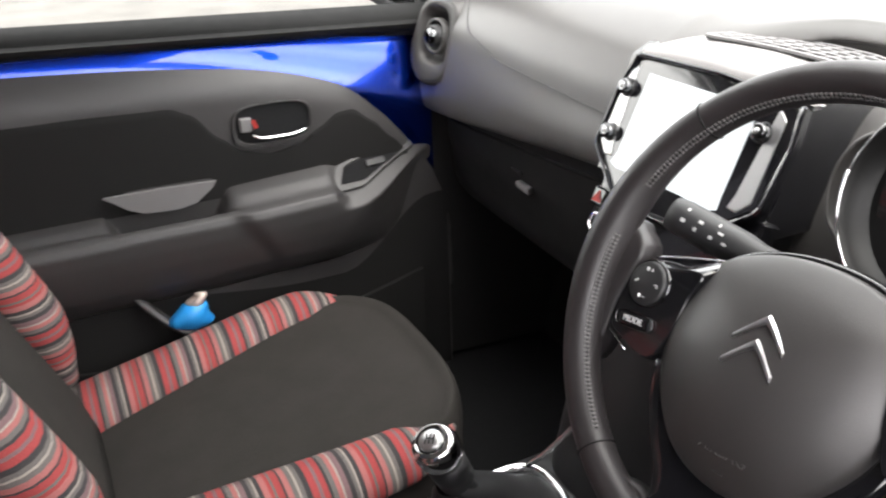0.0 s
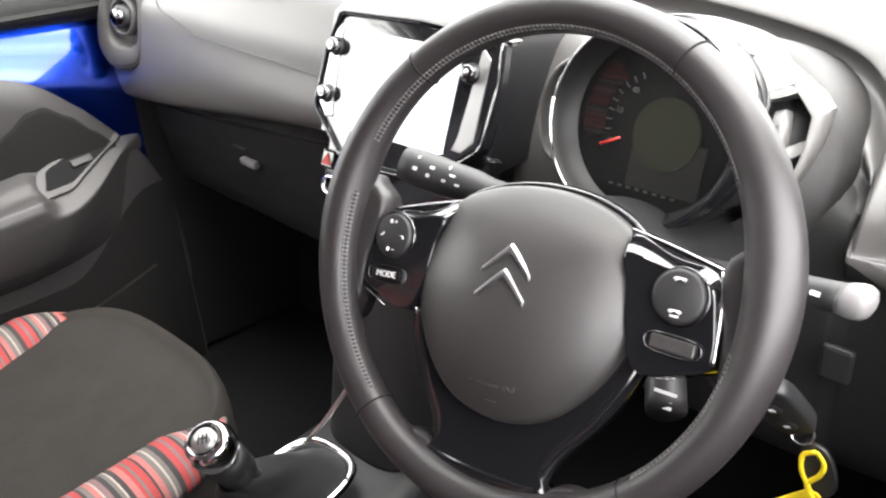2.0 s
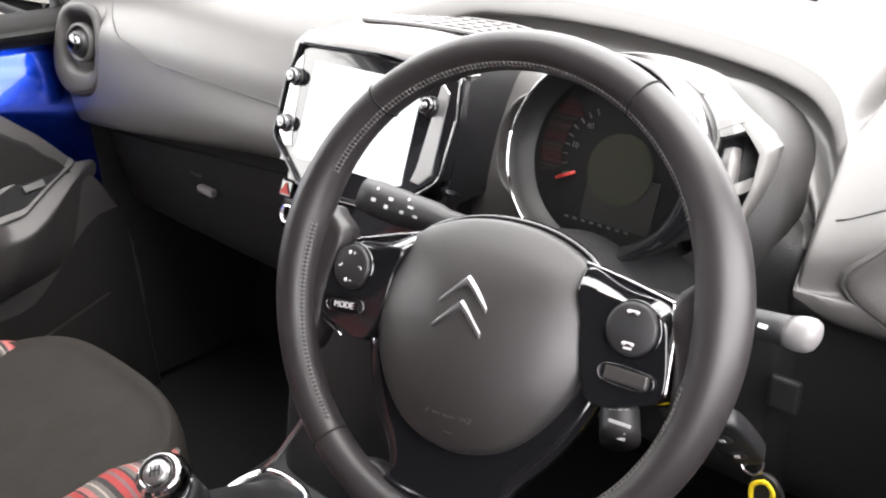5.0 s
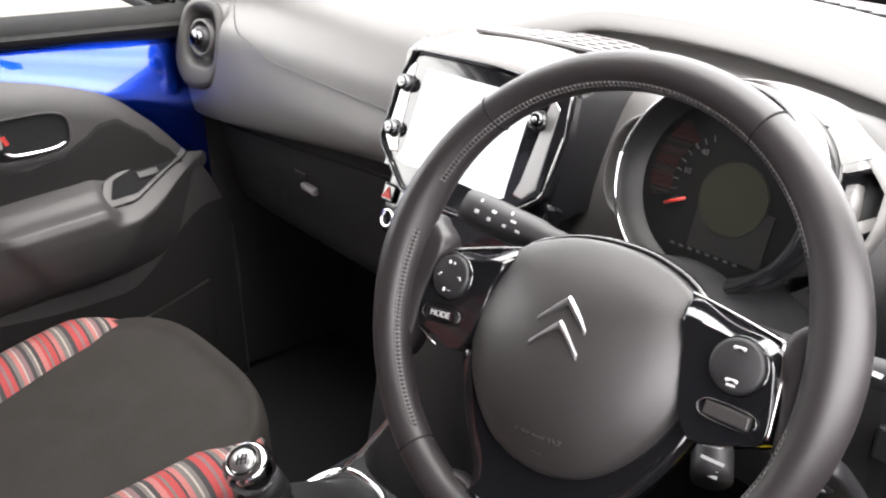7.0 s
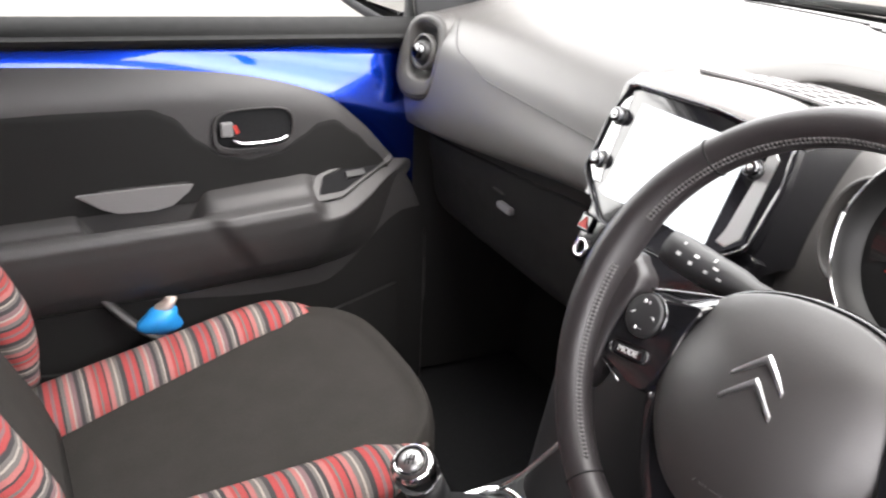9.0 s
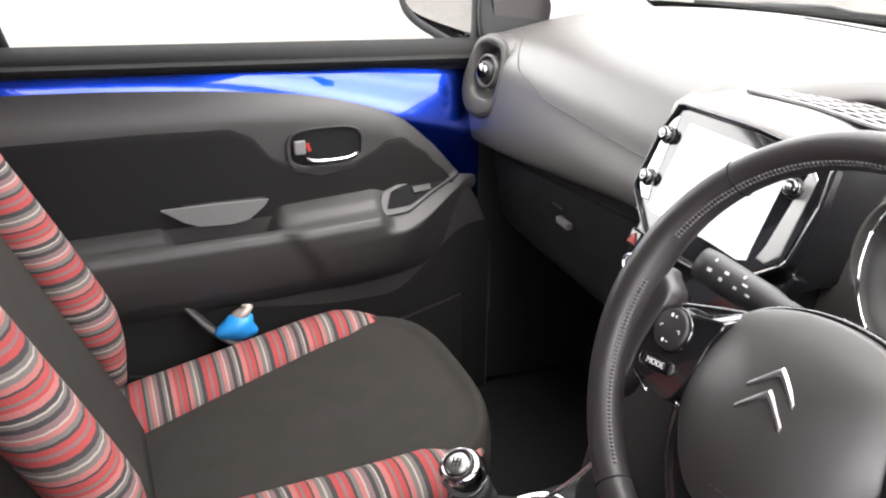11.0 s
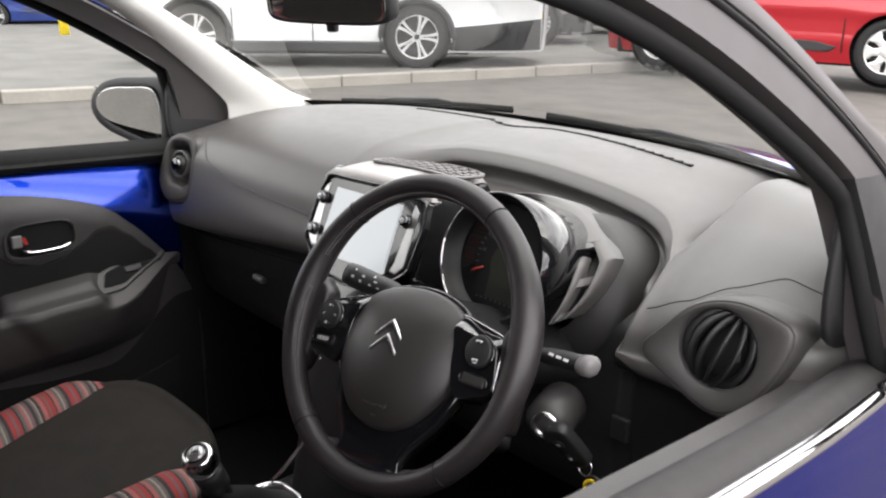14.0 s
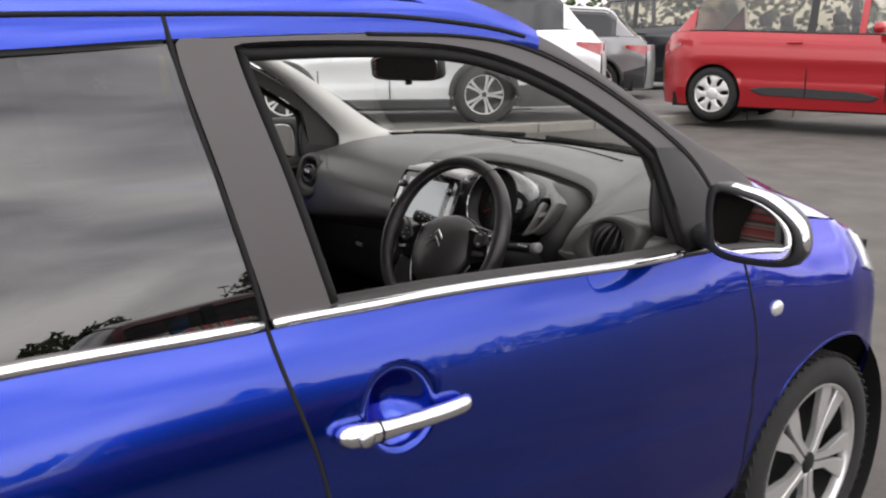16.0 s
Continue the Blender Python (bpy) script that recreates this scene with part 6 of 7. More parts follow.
pad = part("airbag_cover", plate(pad_o, 0.022, pmx, dome=0.024), PAD, sw, "dark grey grained airbag cover")
part("cover_gap", tube([pmx @ Vector((x * 1.02, y * 1.02, 0.008)) for x, y in pad_o], 0.004, 6, closed=True), GLOSS, sw)
lettering("airbag_text", "AIRBAG", 0.0105, pmx @ pose(0.004, -0.088, 0.0327, -13), PAD, pad, 0.0006)
part("cover_notch", box((0.008, 0.0012, 0.0012), pmx @ pose(0.004, -0.101, 0.0285, -18)), BLACK, pad, smooth=False)


def chevron(y0, h):
    """A folded chrome angle with a ridge along each arm."""
    bm = bmesh.new()
    arms = []
    for k in range(13):
        t = k / 6 - 1
        x, drop = 0.0188 * t, 0.0185 * abs(t) ** 1.12
        w = mix(0.0066, 0.0044, abs(t))
        lift = h - 0.0013 * abs(t)
        arms.append([bm.verts.new(pmx @ Vector(q)) for q in ((x, y0 - drop, lift - 0.001), (x, y0 - drop - w * 0.3, lift + 0.0012), (x, y0 - drop - w * 0.55, lift + 0.0013), (x, y0 - drop - w * 0.84, lift + 0.0011), (x, y0 - drop - w, lift - 0.001))])
    for p, q in zip(arms, arms[1:]):
        for j in range(4):
            bm.faces.new((p[j], q[j], q[j + 1], p[j + 1]))
    bm.faces.new(arms[0]), bm.faces.new(arms[-1])
    return bm


for y0, h in ((0.0045, 0.0456), (-0.0125, 0.0466)):
    part("badge_chevron", chevron(y0, h), BADGE, pad, "chrome chevron badge", smooth=False)
part("back_hub", plate([(x * 0.95, y * 0.95) for x, y in pad_o], 0.03, pmx @ Matrix.Translation((0, 0, -0.032))), BLACK, sw)


def loft(rings, m):
    """A capped skin through outlines of as many points each, given as (outline, height)."""
    bm = bmesh.new()
    vs = [[bm.verts.new(m @ Vector((x, y, h))) for x, y in pts] for pts, h in rings]
    k = len(vs[0])
    for p, q in zip(vs, vs[1:]):
        for j in range(k):
            bm.faces.new((p[j], p[(j + 1) % k], q[(j + 1) % k], q[j]))
    bm.faces.new(vs[-1]), bm.faces.new(vs[0])
    return bm


rounded = lambda pts, n: [(p.x, p.y) for p in smooth_line([(x, y, 0) for x, y in pts], n, closed=True)]
for s in (1, -1):
    foot = [(s * x, y) for x, y in ((0.064, 0.0325), (0.098, 0.0255), (0.131, 0.017), (0.1385, -0.008), (0.1405, -0.040), (0.124, -0.049), (0.093, -0.056), (0.078, -0.03), (0.072, 0.0))]
    face_o = [(s * x, y) for x, y in ((0.072, 0.0185), (0.099, 0.0145), (0.128, 0.0095), (0.1355, -0.010), (0.1375, -0.0385), (0.122, -0.047), (0.093, -0.053), (0.081, -0.03), (0.076, 0.0))]
    sp = part("spoke", loft([(rounded(foot, 54), -0.034), (rounded(foot, 54), -0.021), (rounded(face_o, 54), -0.002)], wm), GLOSS, sw, "piano black spoke panel", bevel=0.0012)
    part("spoke_edge", tube(smooth_line([V(s * 0.066, 0.0335, -0.0205), V(s * 0.098, 0.0265, -0.0195), V(s * 0.130, 0.0182, -0.018)], 20), 0.0011, 6), CHROME, sp, "thin chrome spoke edge")
    if s > 0:
        part("spoke_edge", tube(smooth_line([V(0.1305, 0.017, -0.016), V(0.1372, -0.008, -0.005), V(0.1385, -0.038, -0.004)], 20), 0.0014, 6), CHROME, sp, "thin chrome spoke edge")
        part("spoke_edge", tube(smooth_line([V(0.076, 0.0185, -0.0035), V(0.1, 0.0145, -0.0022), V(0.127, 0.0095, -0.0022)], 20), 0.0009, 6), SILVER, sp, "thin chrome spoke edge")
    else:
        part("pad_edge", tube(smooth_line([V(-0.0925, -0.004, -0.012), V(-0.0945, -0.03, -0.012), V(-0.089, -0.056, -0.012)], 14), 0.0013, 6), CHROME, sp)
        part("spoke_edge", tube([V(-0.139, -0.046, -0.008), V(-0.118, -0.0555, -0.008)], 0.001, 6), SILVER, sp)
    root = [(s * x, y) for x, y in ((0.133, 0.020), (0.145, 0.034), (0.160, 0.036), (0.163, -0.066), (0.150, -0.072), (0.142, -0.05), (0.1395, -0.02))]
    part("spoke_root", plate(rounded(root, 36), 0.022, wm @ Matrix.Translation((0, 0, -0.028)), dome=0.004), LEATHER, sw, "leather where spoke meets rim")
    bc = (s * 0.1125, -0.0015)
    part("button_disc", lathe([(0.0, 0.0042), (0.0145, 0.0042), (0.0165, 0.0032), (0.0172, 0.0)], wm @ Matrix.Translation((bc[0], bc[1], -0.0012)), 36), BLACK, sp, "round control pad")
    part("button_ring", lathe([(0.0172, -0.0005), (0.0178, 0.0010), (0.0184, -0.0005)], wm @ Matrix.Translation((bc[0], bc[1], -0.0012)), 36, caps=False), CHROME_DK, sp)
    if s > 0:
        for up in (1, -1):
            part("button_symbol", tube([V(bc[0] + q, bc[1] + up * 0.0098 + 0.0014 * (1 - (q / 0.004) ** 2), 0.0036) for q in (-0.0036, -0.0025, 0.0, 0.0025, 0.0036)], [0.0012, 0.0012, 0.0006, 0.0012, 0.0012], 6), WHITE_INK, sp)
        part("button_symbol", box((0.0055, 0.0014, 0.0006), wm @ pose(bc[0], bc[1] - 0.0118, 0.0034)), WHITE_INK, sp, smooth=False)
    else:
        for sx, sy in ((0, 1), (0, -1)):
            part("button_symbol", tube([V(bc[0] - 0.002, bc[1] + sy * 0.0105 + q, 0.0034) for q in (-0.0014, 0.0014)], 0.0011, 6), WHITE_INK, sp)
            part("button_symbol", box((0.0026, 0.0006, 0.0005), wm @ pose(bc[0] + 0.0022, bc[1] + sy * 0.0105, 0.0033)), WHITE_INK, sp, smooth=False)
            part("button_symbol", box((0.0006, 0.0026 if sy > 0 else 0.0006, 0.0005), wm @ pose(bc[0] + 0.0022, bc[1] + sy * 0.0105, 0.0033)), WHITE_INK, sp, smooth=False)
        for sx in (1, -1):
            part("button_symbol", tube([V(bc[0] + sx * 0.0095 - 0.0016, bc[1] + sx * 0.0007, 0.0032), V(bc[0] + sx * 0.0098, bc[1] + sx * 0.0012, 0.0032), V(bc[0] + sx * 0.0095 + 0.0016, bc[1] - sx * 0.0012, 0.0032)], 0.0005, 5), WHITE_INK, sp)
    bar_m = wm @ pose(s * 0.1135, -0.0312, -0.001, 0, 0, -3 * s)
    bar = part("button_bar", box((0.029, 0.0095, 0.004), bar_m), PAD if s > 0 else GLOSS, sp, smooth=False, bevel=0.0015)
    part("bar_edge", tube([bar_m @ Vector((x, y, 0.0012)) for x, y in rounded([(-0.0148, 0.005), (0.0148, 0.005), (0.0148, -0.005), (-0.0148, -0.005)], 28)], 0.0005, 5, closed=True), CHROME_DK, sp)
    if s < 0:
        lettering("mode_text", "MODE", 0.0066, bar_m @ pose(0, 0, 0.0026), WHITE_INK, sp)
    wedge = [(s * x, y) for x, y in ((0.088, -0.145), (0.068, -0.138), (0.05, -0.1425), (0.044, -0.158), (0.075, -0.16))]
    part("lower_root", plate(rounded(wedge, 30), 0.014, wm @ Matrix.Translation((0, 0, -0.016)), dome=0.002), LEATHER, sw)
half_low = [(0.0, -0.02), (0.074, -0.03), (0.094, -0.047), (0.086, -0.076), (0.07, -0.104), (0.054, -0.124), (0.047, -0.142), (0.045, -0.158)]
part("lower_spoke", plate(rounded(half_low + [(-x, y) for x, y in half_low[:0:-1]], 60), 0.016, pmx @ Matrix.Translation((0, 0, -0.004)), dome=0.0), GLOSS, sw, "piano black lower spoke")

# ---- seats -------------------------------------------------------------


def seat(x, y, label):
    s0 = thing("front_seat", label, "car seat", group="front seats")
    def cushion(u, v):
        a = 2 * math.pi * u
        c, s1 = math.cos(a), math.sin(a)
        x = 0.25 * math.copysign(abs(c) ** 0.62, c) * (1 - 0.06 * (s1 > 0) * s1)
        y = -0.22 + 0.295 * math.copysign(abs(s1) ** 0.55, s1)
        if v < 0.45:
            t = v / 0.45
            x, y = x * t * 0.95, -0.22 + (y + 0.22) * t * 0.95
            k = (y + 0.5) / 0.56
            return (x, y, 0.455 + 0.105 * k - 0.012 * (1 - (x / 0.25) ** 2) - 0.012 * t**6)
        t = (v - 0.45) / 0.55
        k = (y + 0.5) / 0.56
        z = 0.455 + 0.105 * k
        r = math.sin(min(1, t * 2) * math.pi / 2)
        return (x * (0.95 + 0.05 * r), -0.22 + (y + 0.22) * (0.95 + 0.05 * r), z - 0.012 - 0.045 * (1 - math.cos(min(1, t * 2) * math.pi / 2)) - max(0, t - 0.5) * 0.4)
    part("seat_cushion", sheet(cushion, 64, 34, ring_u=True), CLOTH, s0, "dark grey cloth seat cushion")
    plane = lambda y: 0.455 + 0.1875 * (y + 0.5)
    for sg in (1, -1):
        spine = [(0.158, -0.50), (0.168, -0.42), (0.183, -0.30), (0.197, -0.19), (0.208, -0.10), (0.208, -0.03), (0.19, 0.02)]
        path = smooth_line([(sg * x, y, plane(y) - 0.016 - 0.012 * step(-0.06, 0.02, y)) for x, y in spine], 34)
        part("seat_bolster", tube(path, [mix(0.074, 0.04, k / 33) * min(1, 0.5 + 4 * k / 33, 0.15 + 6 * (33 - k) / 33) for k in range(34)], 18, flat=0.62), STRIPE_Y, s0, "striped red, grey and black cloth bolster")
    front = lambda z: -0.43 - 0.42 * (z - 0.58)
    def back(u, v):
        a, z = 2 * math.pi * u, mix(0.47, 1.17, v)
        c, s1 = math.cos(a), math.sin(a)
        k = math.sin(math.pi * min(1, max(0.02, (1.02 - v) * 6)) / 2)
        w = mix(0.205, 0.165, step(0.5, 1, v)) * (0.7 + 0.3 * k)
        return (w * math.copysign(abs(c) ** 0.5, c), front(z) - 0.065 + 0.055 * k * math.copysign(abs(s1) ** 0.6, s1), z)
    bm = sheet(back, 40, 30, ring_u=True)
    bmesh.ops.holes_fill(bm, edges=[e for e in bm.edges if e.is_boundary])
    part("backrest", bm, CLOTH, s0, "dark grey cloth backrest")
    for sg in (1, -1):
        path = smooth_line([(sg * x, front(z) + o, z) for x, z, o in ((0.205, 0.50, -0.03), (0.213, 0.58, -0.008), (0.215, 0.70, -0.004), (0.210, 0.85, -0.008), (0.195, 1.0, -0.014), (0.16, 1.12, -0.03))], 34)
        part("backrest_bolster", tube(path, [0.056 * min(1, 0.45 + 3.5 * k / 33, 0.2 + 4 * (33 - k) / 33) for k in range(34)], 18, flat=0.75, up=(0, 1, 0.4)), STRIPE_Z, s0, "striped red, grey and black cloth bolster")
    part("headrest", plate(oval(0, 0, 0.12, 0.09, 32, 2.8), 0.06, axes((0, -0.80, 1.24), (1, 0, 0), (0, -0.3, 0.95), (0, 0.95, 0.3)), dome=0.03), CLOTH, s0)
    s0.matrix_world = Matrix.Translation((x, y, 0))
    return s0


seat(-0.345, 0.0, "passenger seat in dark grey cloth with striped bolsters")
seat(0.335, -0.28, "driver's seat in dark grey cloth with striped bolsters")
rear = thing("rear_bench", "dark cloth rear bench seat", "car seat", pose(0, -1.2, 0.3))
part("bench_cushion", box((1.24, 0.5, 0.16), pose(0, -1.15, 0.45)), CLOTH, rear, smooth=False, bevel=0.05)
part("bench_back", box((1.24, 0.14, 0.6), pose(0, -1.48, 0.75, 15)), CLOTH, rear, smooth=False, bevel=0.05)

# ---- passenger door inside --------------------------------------------
inner = thing("passenger_door_trim", "passenger door inside, bare blue metal above a dark plastic card", "door", pose(-0.69, -0.1, 0.4))
CARD_TOP = [(-0.66, 0.932), (-0.388, 0.921), (-0.158, 0.902), (-0.027, 0.882), (0.077, 0.848), (0.138, 0.798), (0.19, 0.745), (0.235, 0.69), (0.265, 0.6), (0.27, 0.45)]
def metal_x(y, z):
    top = belt(y) - 0.012
    run = table([(-0.7, 0.05), (-0.1, 0.06), (0.1, 0.085), (0.3, 0.12)], y)
    t = min(1.0, max(0.0, (top - z) / run))
    lean = table([(-0.2, 0.17), (0.0, 0.24), (0.15, 0.3), (0.3, 0.33)], y)
    # a rounded shoulder below the window seal, then nearly upright
    return -0.722 + run * (lean * t + 0.1 * (1 - (1 - t) ** 3)) - 0.006 * step(0.2, 0.5, y)


part("metal_panel", sheet(lambda u, v: (metal_x(y := mix(-0.66, 0.5, u), z := mix(0.4, belt(mix(-0.66, 0.5, u)) + 0.002, v)), y, z), 40, 60), BLUE, inner, "bare blue painted door metal", solid=0.01)
part("belt_seal", sheet(lambda u, v: (-0.716 + 0.03 * math.sin(math.pi * v) ** 0.6 + 0.012 * (v < 0.5), y := mix(-0.66, 0.42, u), mix(0.922, 0.968, v) + 0.022 - 0.0425 * (y + 0.383)), 30, 10), RUBBER, inner, "black rubber window seal", solid=0.01)


def card_x(y, z):
    return -0.680 + 0.01 * step(0.93, 0.86, z)


def insert_top(y):
    return table([(-0.7, 0.866), (-0.35, 0.862), (-0.2, 0.857), (-0.168, 0.843), (-0.13, 0.80), (-0.095, 0.772), (-0.05, 0.761), (0.0, 0.768), (0.035, 0.79), (0.068, 0.811), (0.095, 0.812), (0.13, 0.787), (0.165, 0.752), (0.2, 0.712)], y)


NU, NW = 110, 90
ct = smooth_line([(p[0], p[1], 0) for p in CARD_TOP], NU + 1)
part("door_card", sheet(lambda u, v: (lambda c, z: (card_x(c.x, z) - 0.012 * (1 - min(1, v * 14)) ** 2, c.x, z))(ct[round(u * NU)], mix(ct[round(u * NU)].y, 0.26, v)), NU, NW), CARD, inner, "dark grey plastic door card", solid=0.01)
part("cloth_insert", sheet(lambda u, v: (lambda y, z: (card_x(y, z) + 0.0125 - 0.003 * (max(0, v - 0.94) / 0.06) ** 2, y, z))(mix(-0.66, 0.2, u), mix(0.70, insert_top(mix(-0.66, 0.2, u)), v)), 120, 24), CARD_DARK, inner, "black cloth insert")
part("lower_card", sheet(lambda u, v: (lambda y, z: (card_x(y, z) + 0.0125, y, z))(mix(-0.66, 0.266, u), mix(0.262, 0.545 - 0.03 * step(-0.3, 0.0, mix(-0.66, 0.27, u)) + 0.12 * step(0.06, 0.24, mix(-0.66, 0.27, u)), v)), 40, 24), CARD_DARK, inner, "black lower door lining")


def armrest(u, v):
    y = mix(-0.66, 0.262, u)
    lift = table([(-0.66, -0.004), (-0.16, -0.002), (0.0, 0.006), (0.12, 0.016), (0.21, 0.022), (0.27, 0.0)], y)
    cup = step(-0.325, -0.29, y) * step(-0.13, -0.165, y)
    thin = 1 - 0.95 * step(mix(0.18, 0.0, v), mix(0.275, 0.2, v), y)
    prof = [(0.0, 0.712), (0.012, 0.708 - 0.045 * cup), (0.03, 0.700 - 0.055 * cup), (0.042, 0.692 - 0.03 * cup), (0.052, 0.690), (0.062, 0.686), (0.067, 0.674), (0.066, 0.65), (0.06, 0.62), (0.048, 0.585), (0.026, 0.555), (0.0, 0.535)]
    q = v * (len(prof) - 1)
    n = min(len(prof) - 2, int(q))
    o, z = mix(prof[n][0], prof[n + 1][0], q - n), mix(prof[n][1], prof[n + 1][1], q - n)
    fore = step(-0.16 + 0.06 * (0.72 - z) / 0.1, -0.125 + 0.06 * (0.72 - z) / 0.1, y)
    p = Vector((-0.671 + (o * (1 + 0.16 * fore)) * thin, y, z + lift * (1 - 0.5 * v) + 0.012 * fore * max(0.0, 1 - 3 * v)))
    # cut back to the slope that holds the switch
    over = (p.x + 0.641) * 0.66 + (p.z - 0.706) * 0.75 + 0.002
    if over > 0:
        p -= Vector((0.66, 0, 0.75)) * over * step(0.03, 0.06, y)
    return p


part("armrest", sheet(armrest, 120, 44), CARD, inner, "moulded dark grey armrest")
lv = axes((-0.6575, -0.043, 0.809), (0, 1, 0), (0, 0, 1), (1, 0, 0))
part("release_bezel", frame_ring(oval(0, 0, 0.067, 0.0365, 32, 3.4), oval(0, 0.003, 0.0615, 0.0315, 32, 3.4), 0.005, lv), CARD, inner, "rounded handle bezel", bevel=0.002)
part("release_recess", plate(oval(0, 0.003, 0.0615, 0.031, 32, 3.4), 0.001, lv @ Matrix.Translation((0, 0, -0.001))), CARPET, inner)
part("release_lever", tube(smooth_line([lv @ Vector(p) for p in ((-0.035, -0.012, 0.006), (-0.02, -0.017, 0.012), (0.03, -0.017, 0.013), (0.052, -0.012, 0.008))], 16), 0.0055, 8, flat=0.6), CHROME, inner, "silver release lever")
part("lock_tab", box((0.02, 0.024, 0.008), lv @ pose(-0.045, 0.006, 0.005)), TRIM, inner, smooth=False, bevel=0.003)
part("lock_mark", box((0.006, 0.014, 0.002), lv @ pose(-0.031, 0.006, 0.008, 0, 0, 20)), RED_INK, inner, "red unlocked mark", smooth=False)
pl = corners([(-0.322, 0.742), (-0.235, 0.742), (-0.148, 0.739), (-0.155, 0.728), (-0.182, 0.707), (-0.21, 0.702), (-0.262, 0.705), (-0.285, 0.715)], 4)
part("pull_cup", plate(pl, 0.003, axes((-0.6545, 0.0, 0.0), (0, 1, 0), (0.02, 0, 1.0), (1, 0, -0.02))), TRIM, inner, "grey door pull cup", smooth=False)
# a darker plate drawn as the shade below the cup's upper edge
part("cup_shade", plate(corners([(-0.288, 0.7405), (-0.235, 0.7405), (-0.15, 0.7385), (-0.182, 0.729), (-0.25, 0.731)], 4), 0.002, axes((-0.6512, 0.0, 0.0), (0, 1, 0), (0, 0, 1.0), (1, 0, 0))), CARD, inner, smooth=False)
sp_m = axes((-0.641, 0.0, 0.706), (-0.03, 1, 0.04), (-0.75, 0, 0.66), (0.66, 0, 0.75))
sp_o = [(p.x, p.y) for p in smooth_line([(p[0], p[1], 0) for p in corners([(0.03, -0.034), (0.052, 0.014), (0.105, 0.03), (0.2, 0.036), (0.205, 0.022), (0.155, 0.0), (0.09, -0.034)], 4)], 44, closed=True)]
sp_i = [(0.112 + (x - 0.112) * 0.72, 0.003 + (y - 0.003) * 0.66) for x, y in sp_o]
part("switch_pod", frame_ring(sp_o, sp_i, 0.0065, sp_m @ Matrix.Translation((0, 0, -0.003))), CARD, inner, "moulded switch surround", bevel=0.003)
part("switch_well", plate(sp_i, 0.002, sp_m @ Matrix.Translation((0, 0, -0.001))), CARPET, inner)
part("window_switch", box((0.036, 0.014, 0.006), sp_m @ pose(0.125, 0.006, 0.003)), BLACK, inner, "black window switch", smooth=False, bevel=0.002)
part("door_bin", sheet(lambda u, v: (-0.64 + 0.05 * math.sin(math.pi * u) * (1 - 0.2 * v), mix(-0.6, 0.2, u), mix(0.29, 0.50 - 0.04 * math.sin(math.pi * u), v)), 30, 8), CARD_DARK, inner, "black door bin", solid=0.008)
part("bin_strap", tube(smooth_line([(-0.652, -0.315, 0.585), (-0.64, -0.285, 0.545), (-0.622, -0.245, 0.505), (-0.605, -0.19, 0.475)], 14), 0.011, 8, flat=0.55), CARD, inner)
part("foot_panel", sheet(lambda u, v: (-0.674 + 0.029 * u, mix(0.244, 0.62, u), mix(0.28, 0.80, v)), 8, 8), CARD_DARK, inner, solid=0.01)
rag = sheet(lambda u, v: Vector((-0.622 + 0.02 * math.cos(2 * math.pi * u) * math.sin(math.pi * v) * (1 + 0.3 * math.sin(7 * u + 5 * v)), -0.22 + 0.035 * math.sin(2 * math.pi * u) * math.sin(math.pi * v) * (1 + 0.25 * math.sin(9 * v + 3 * u)), 0.522 + 0.026 * math.cos(math.pi * v))), 20, 12, ring_u=True)
wrap = tagged(part("wrapper", rag, BLUE_BITS), "crumpled bright blue wrapper in the door bin", "wrapper")
part("fold", sheet(lambda u, v: Vector((-0.62 + 0.012 * math.cos(2 * math.pi * u) * math.sin(math.pi * v), -0.212 + 0.02 * math.sin(2 * math.pi * u) * math.sin(math.pi * v) * (1 + 0.3 * math.sin(8 * v)), 0.545 + 0.012 * math.cos(math.pi * v) + 0.006 * math.sin(6 * u))), 16, 8, ring_u=True), FOIL, wrap, "crinkled pale foil end")

# driver's door inside
dd = thing("driver_door_trim", "dark plastic inside of the driver's door", "door", pose(0.69, -0.1, 0.4))
part("door_card", sheet(lambda u, v: (0.66 + 0.03 * v, mix(-0.62, 0.42, u), mix(0.27, belt(mix(-0.62, 0.42, u)) - 0.02, v)), 20, 12), CARD, dd, "dark grey plastic door card", solid=0.02)

part("foot_panel", sheet(lambda u, v: (0.675 - 0.03 * u, mix(0.2, 0.62, u), mix(0.26, 0.86, v)), 8, 8), CARD_DARK, dd, solid=0.01)

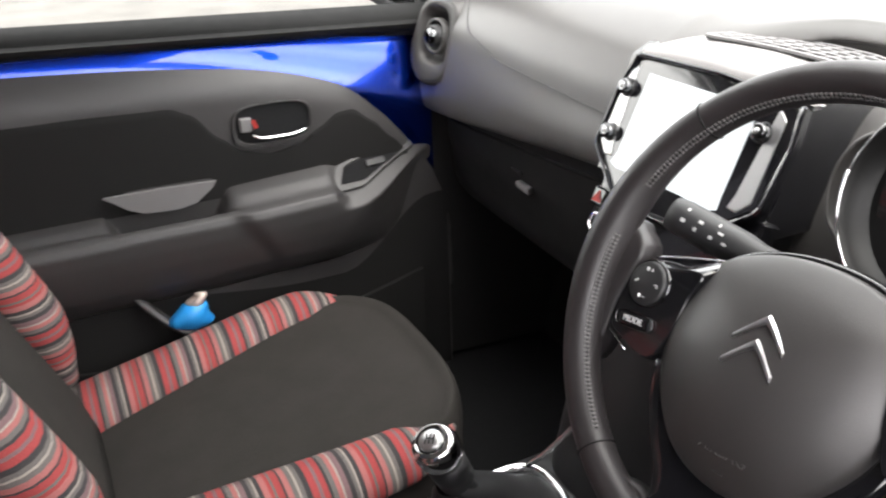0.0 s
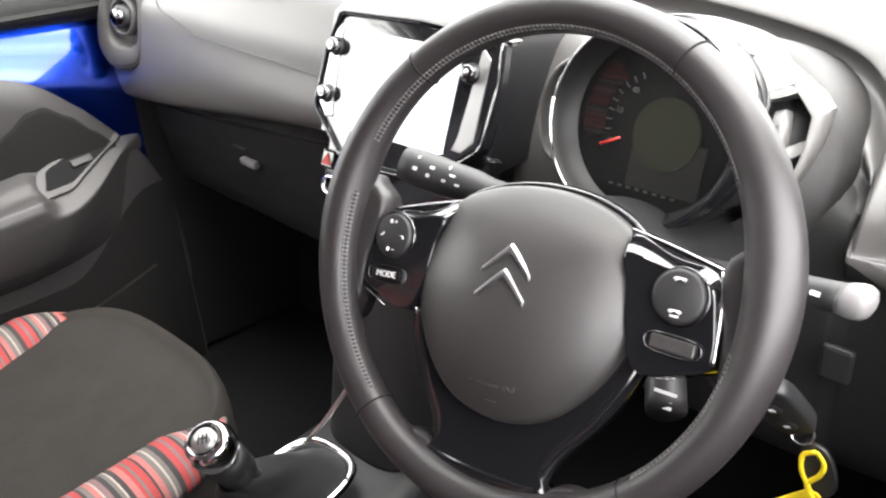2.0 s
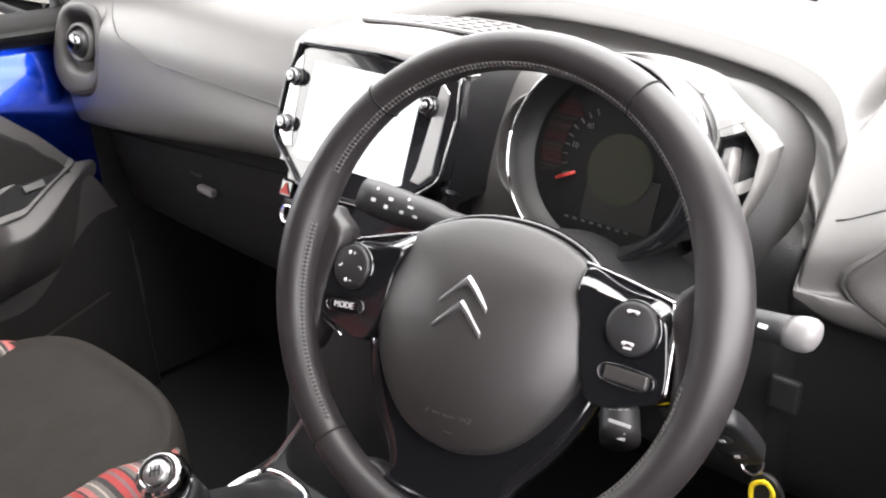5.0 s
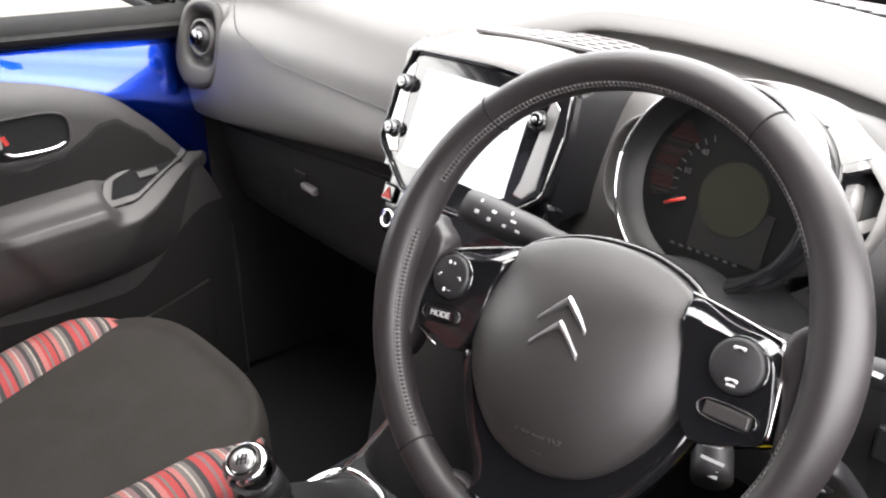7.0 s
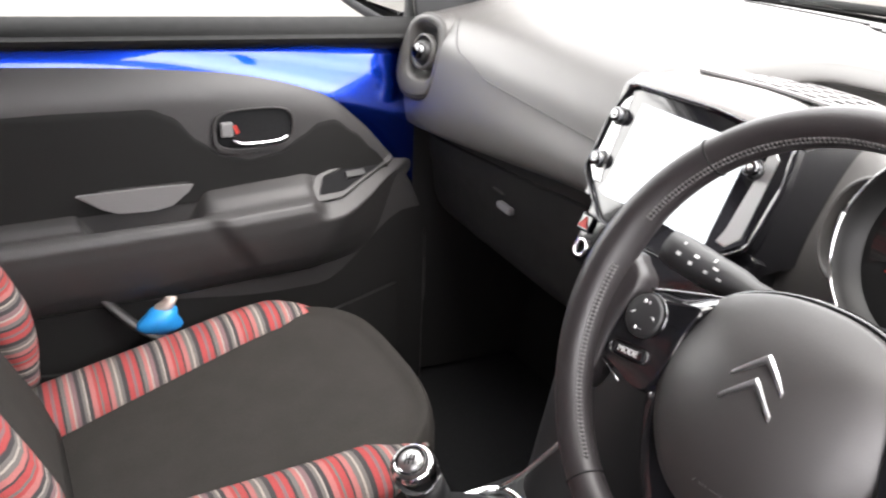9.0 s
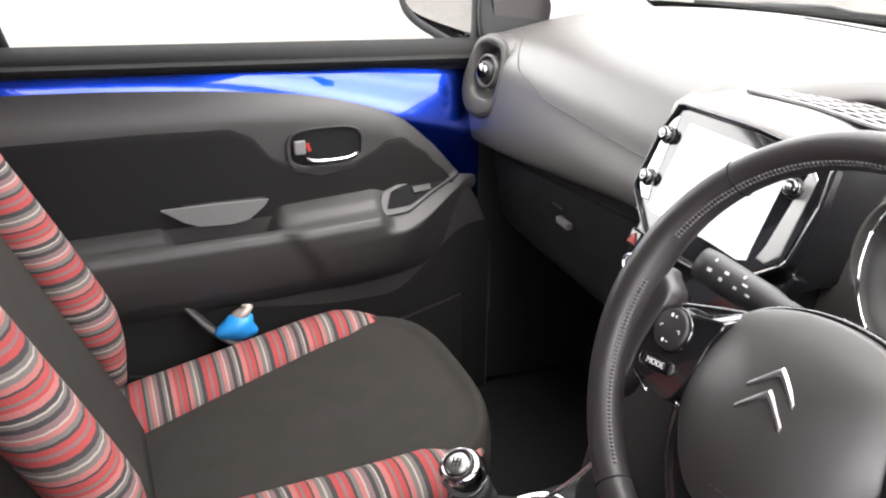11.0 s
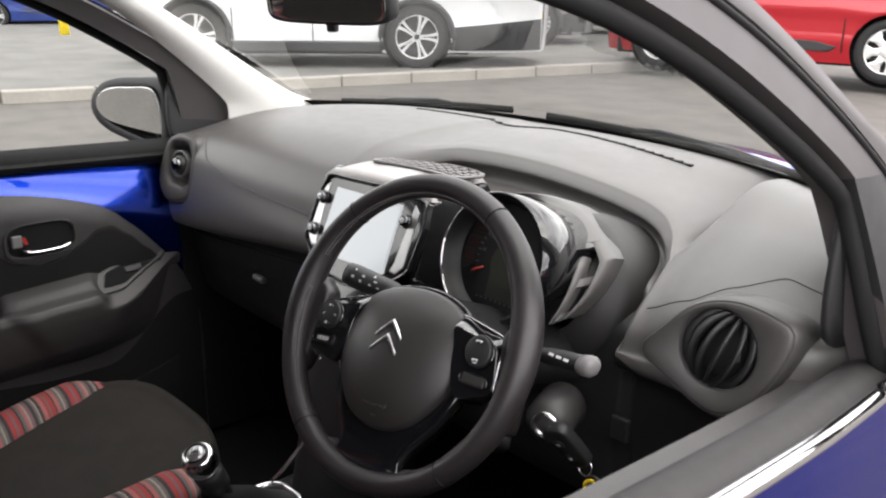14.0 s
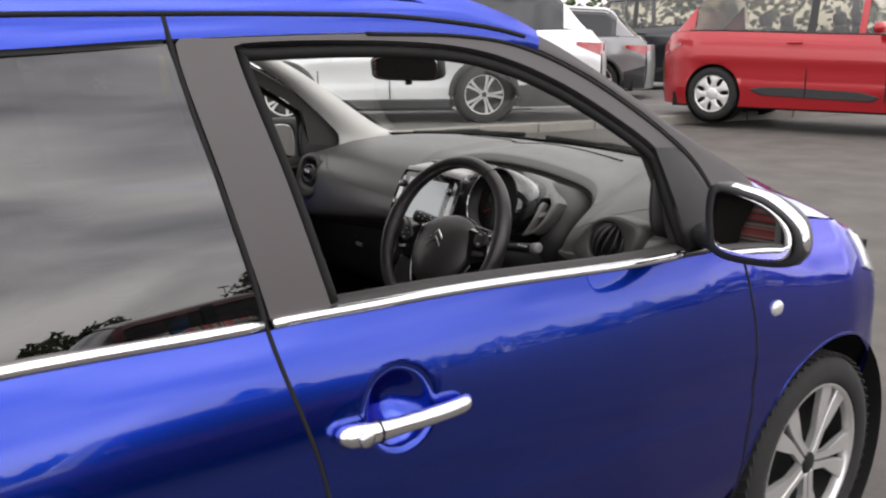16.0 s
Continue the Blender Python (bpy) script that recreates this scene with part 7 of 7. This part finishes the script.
# windscreen pillar trims inside
for s in (1, -1):
    lo = [(s * 0.64, 0.62, 1.01), (s * 0.642, 0.5, 1.06), (s * 0.615, 0.22, 1.235), (s * 0.575, 0.0, 1.34)]
    hi = [(s * 0.675, 0.38, 1.0), (s * 0.665, 0.36, 1.06), (s * 0.638, 0.16, 1.23), (s * 0.6, -0.03, 1.325)]
    A, B = smooth_line(lo, 26), smooth_line(hi, 26)
    trim = tagged(part("pillar_trim", sheet(lambda u, v: A[round(u * 25)].lerp(B[round(u * 25)], v) + Vector((-s * 0.014 * math.sin(math.pi * v), -0.012 * math.sin(math.pi * v), -0.006)), 25, 8), PILLAR, None, solid=0.01), "pale grey fabric-look windscreen pillar trim", "pillar trim", group="pillar trims", kind="structure")
    sail = [(p.x, p.y) for p in smooth_line([(0.262, 0.955, 0), (0.268, 1.13, 0), (0.34, 1.1, 0), (0.395, 1.06, 0), (0.42, 1.0, 0), (0.4, 0.945, 0)], 30, closed=True)]
    part("sail_cover", plate(sail, 0.01, axes((s * 0.70, 0, 0.0), (0, 1, 0), (-s * 0.0, 0, 1), (-s, 0, 0)) if s > 0 else axes((s * 0.70, 0, 0.0), (0, 1, 0), (0, 0, 1), (1, 0, 0))), BLACK, inner if s < 0 else dd, "black corner cover")

# rear-view mirror
rm = axes((-0.015, 0.185, 1.262), (0.96, 0.27, 0), (0.03, -0.1, 0.99), (0.27, -0.95, -0.1))
rv = thing("rear_view_mirror", "black rear-view mirror hung from the windscreen", "mirror", rm)
part("shell", plate(oval(0, 0, 0.108, 0.031, 36, 5), 0.03, rm @ Matrix.Rotation(math.pi, 4, "Y") @ Matrix.Translation((0, 0, -0.012)), dome=0.016), BLACK, rv, "black mirror shell")
part("glass", plate(oval(0, 0, 0.103, 0.027, 36, 5), 0.001, rm @ Matrix.Translation((0, 0, 0.0125))), MIRROR, rv, "mirror glass")
part("stem", tube([rm @ Vector((0.0, 0.0, -0.03)), Vector((-0.01, 0.215, 1.30))], 0.011, 10), BLACK, rv)
part("tab", box((0.016, 0.014, 0.012), rm @ pose(0, -0.036, 0.0)), BLACK, rv, smooth=False, bevel=0.003)
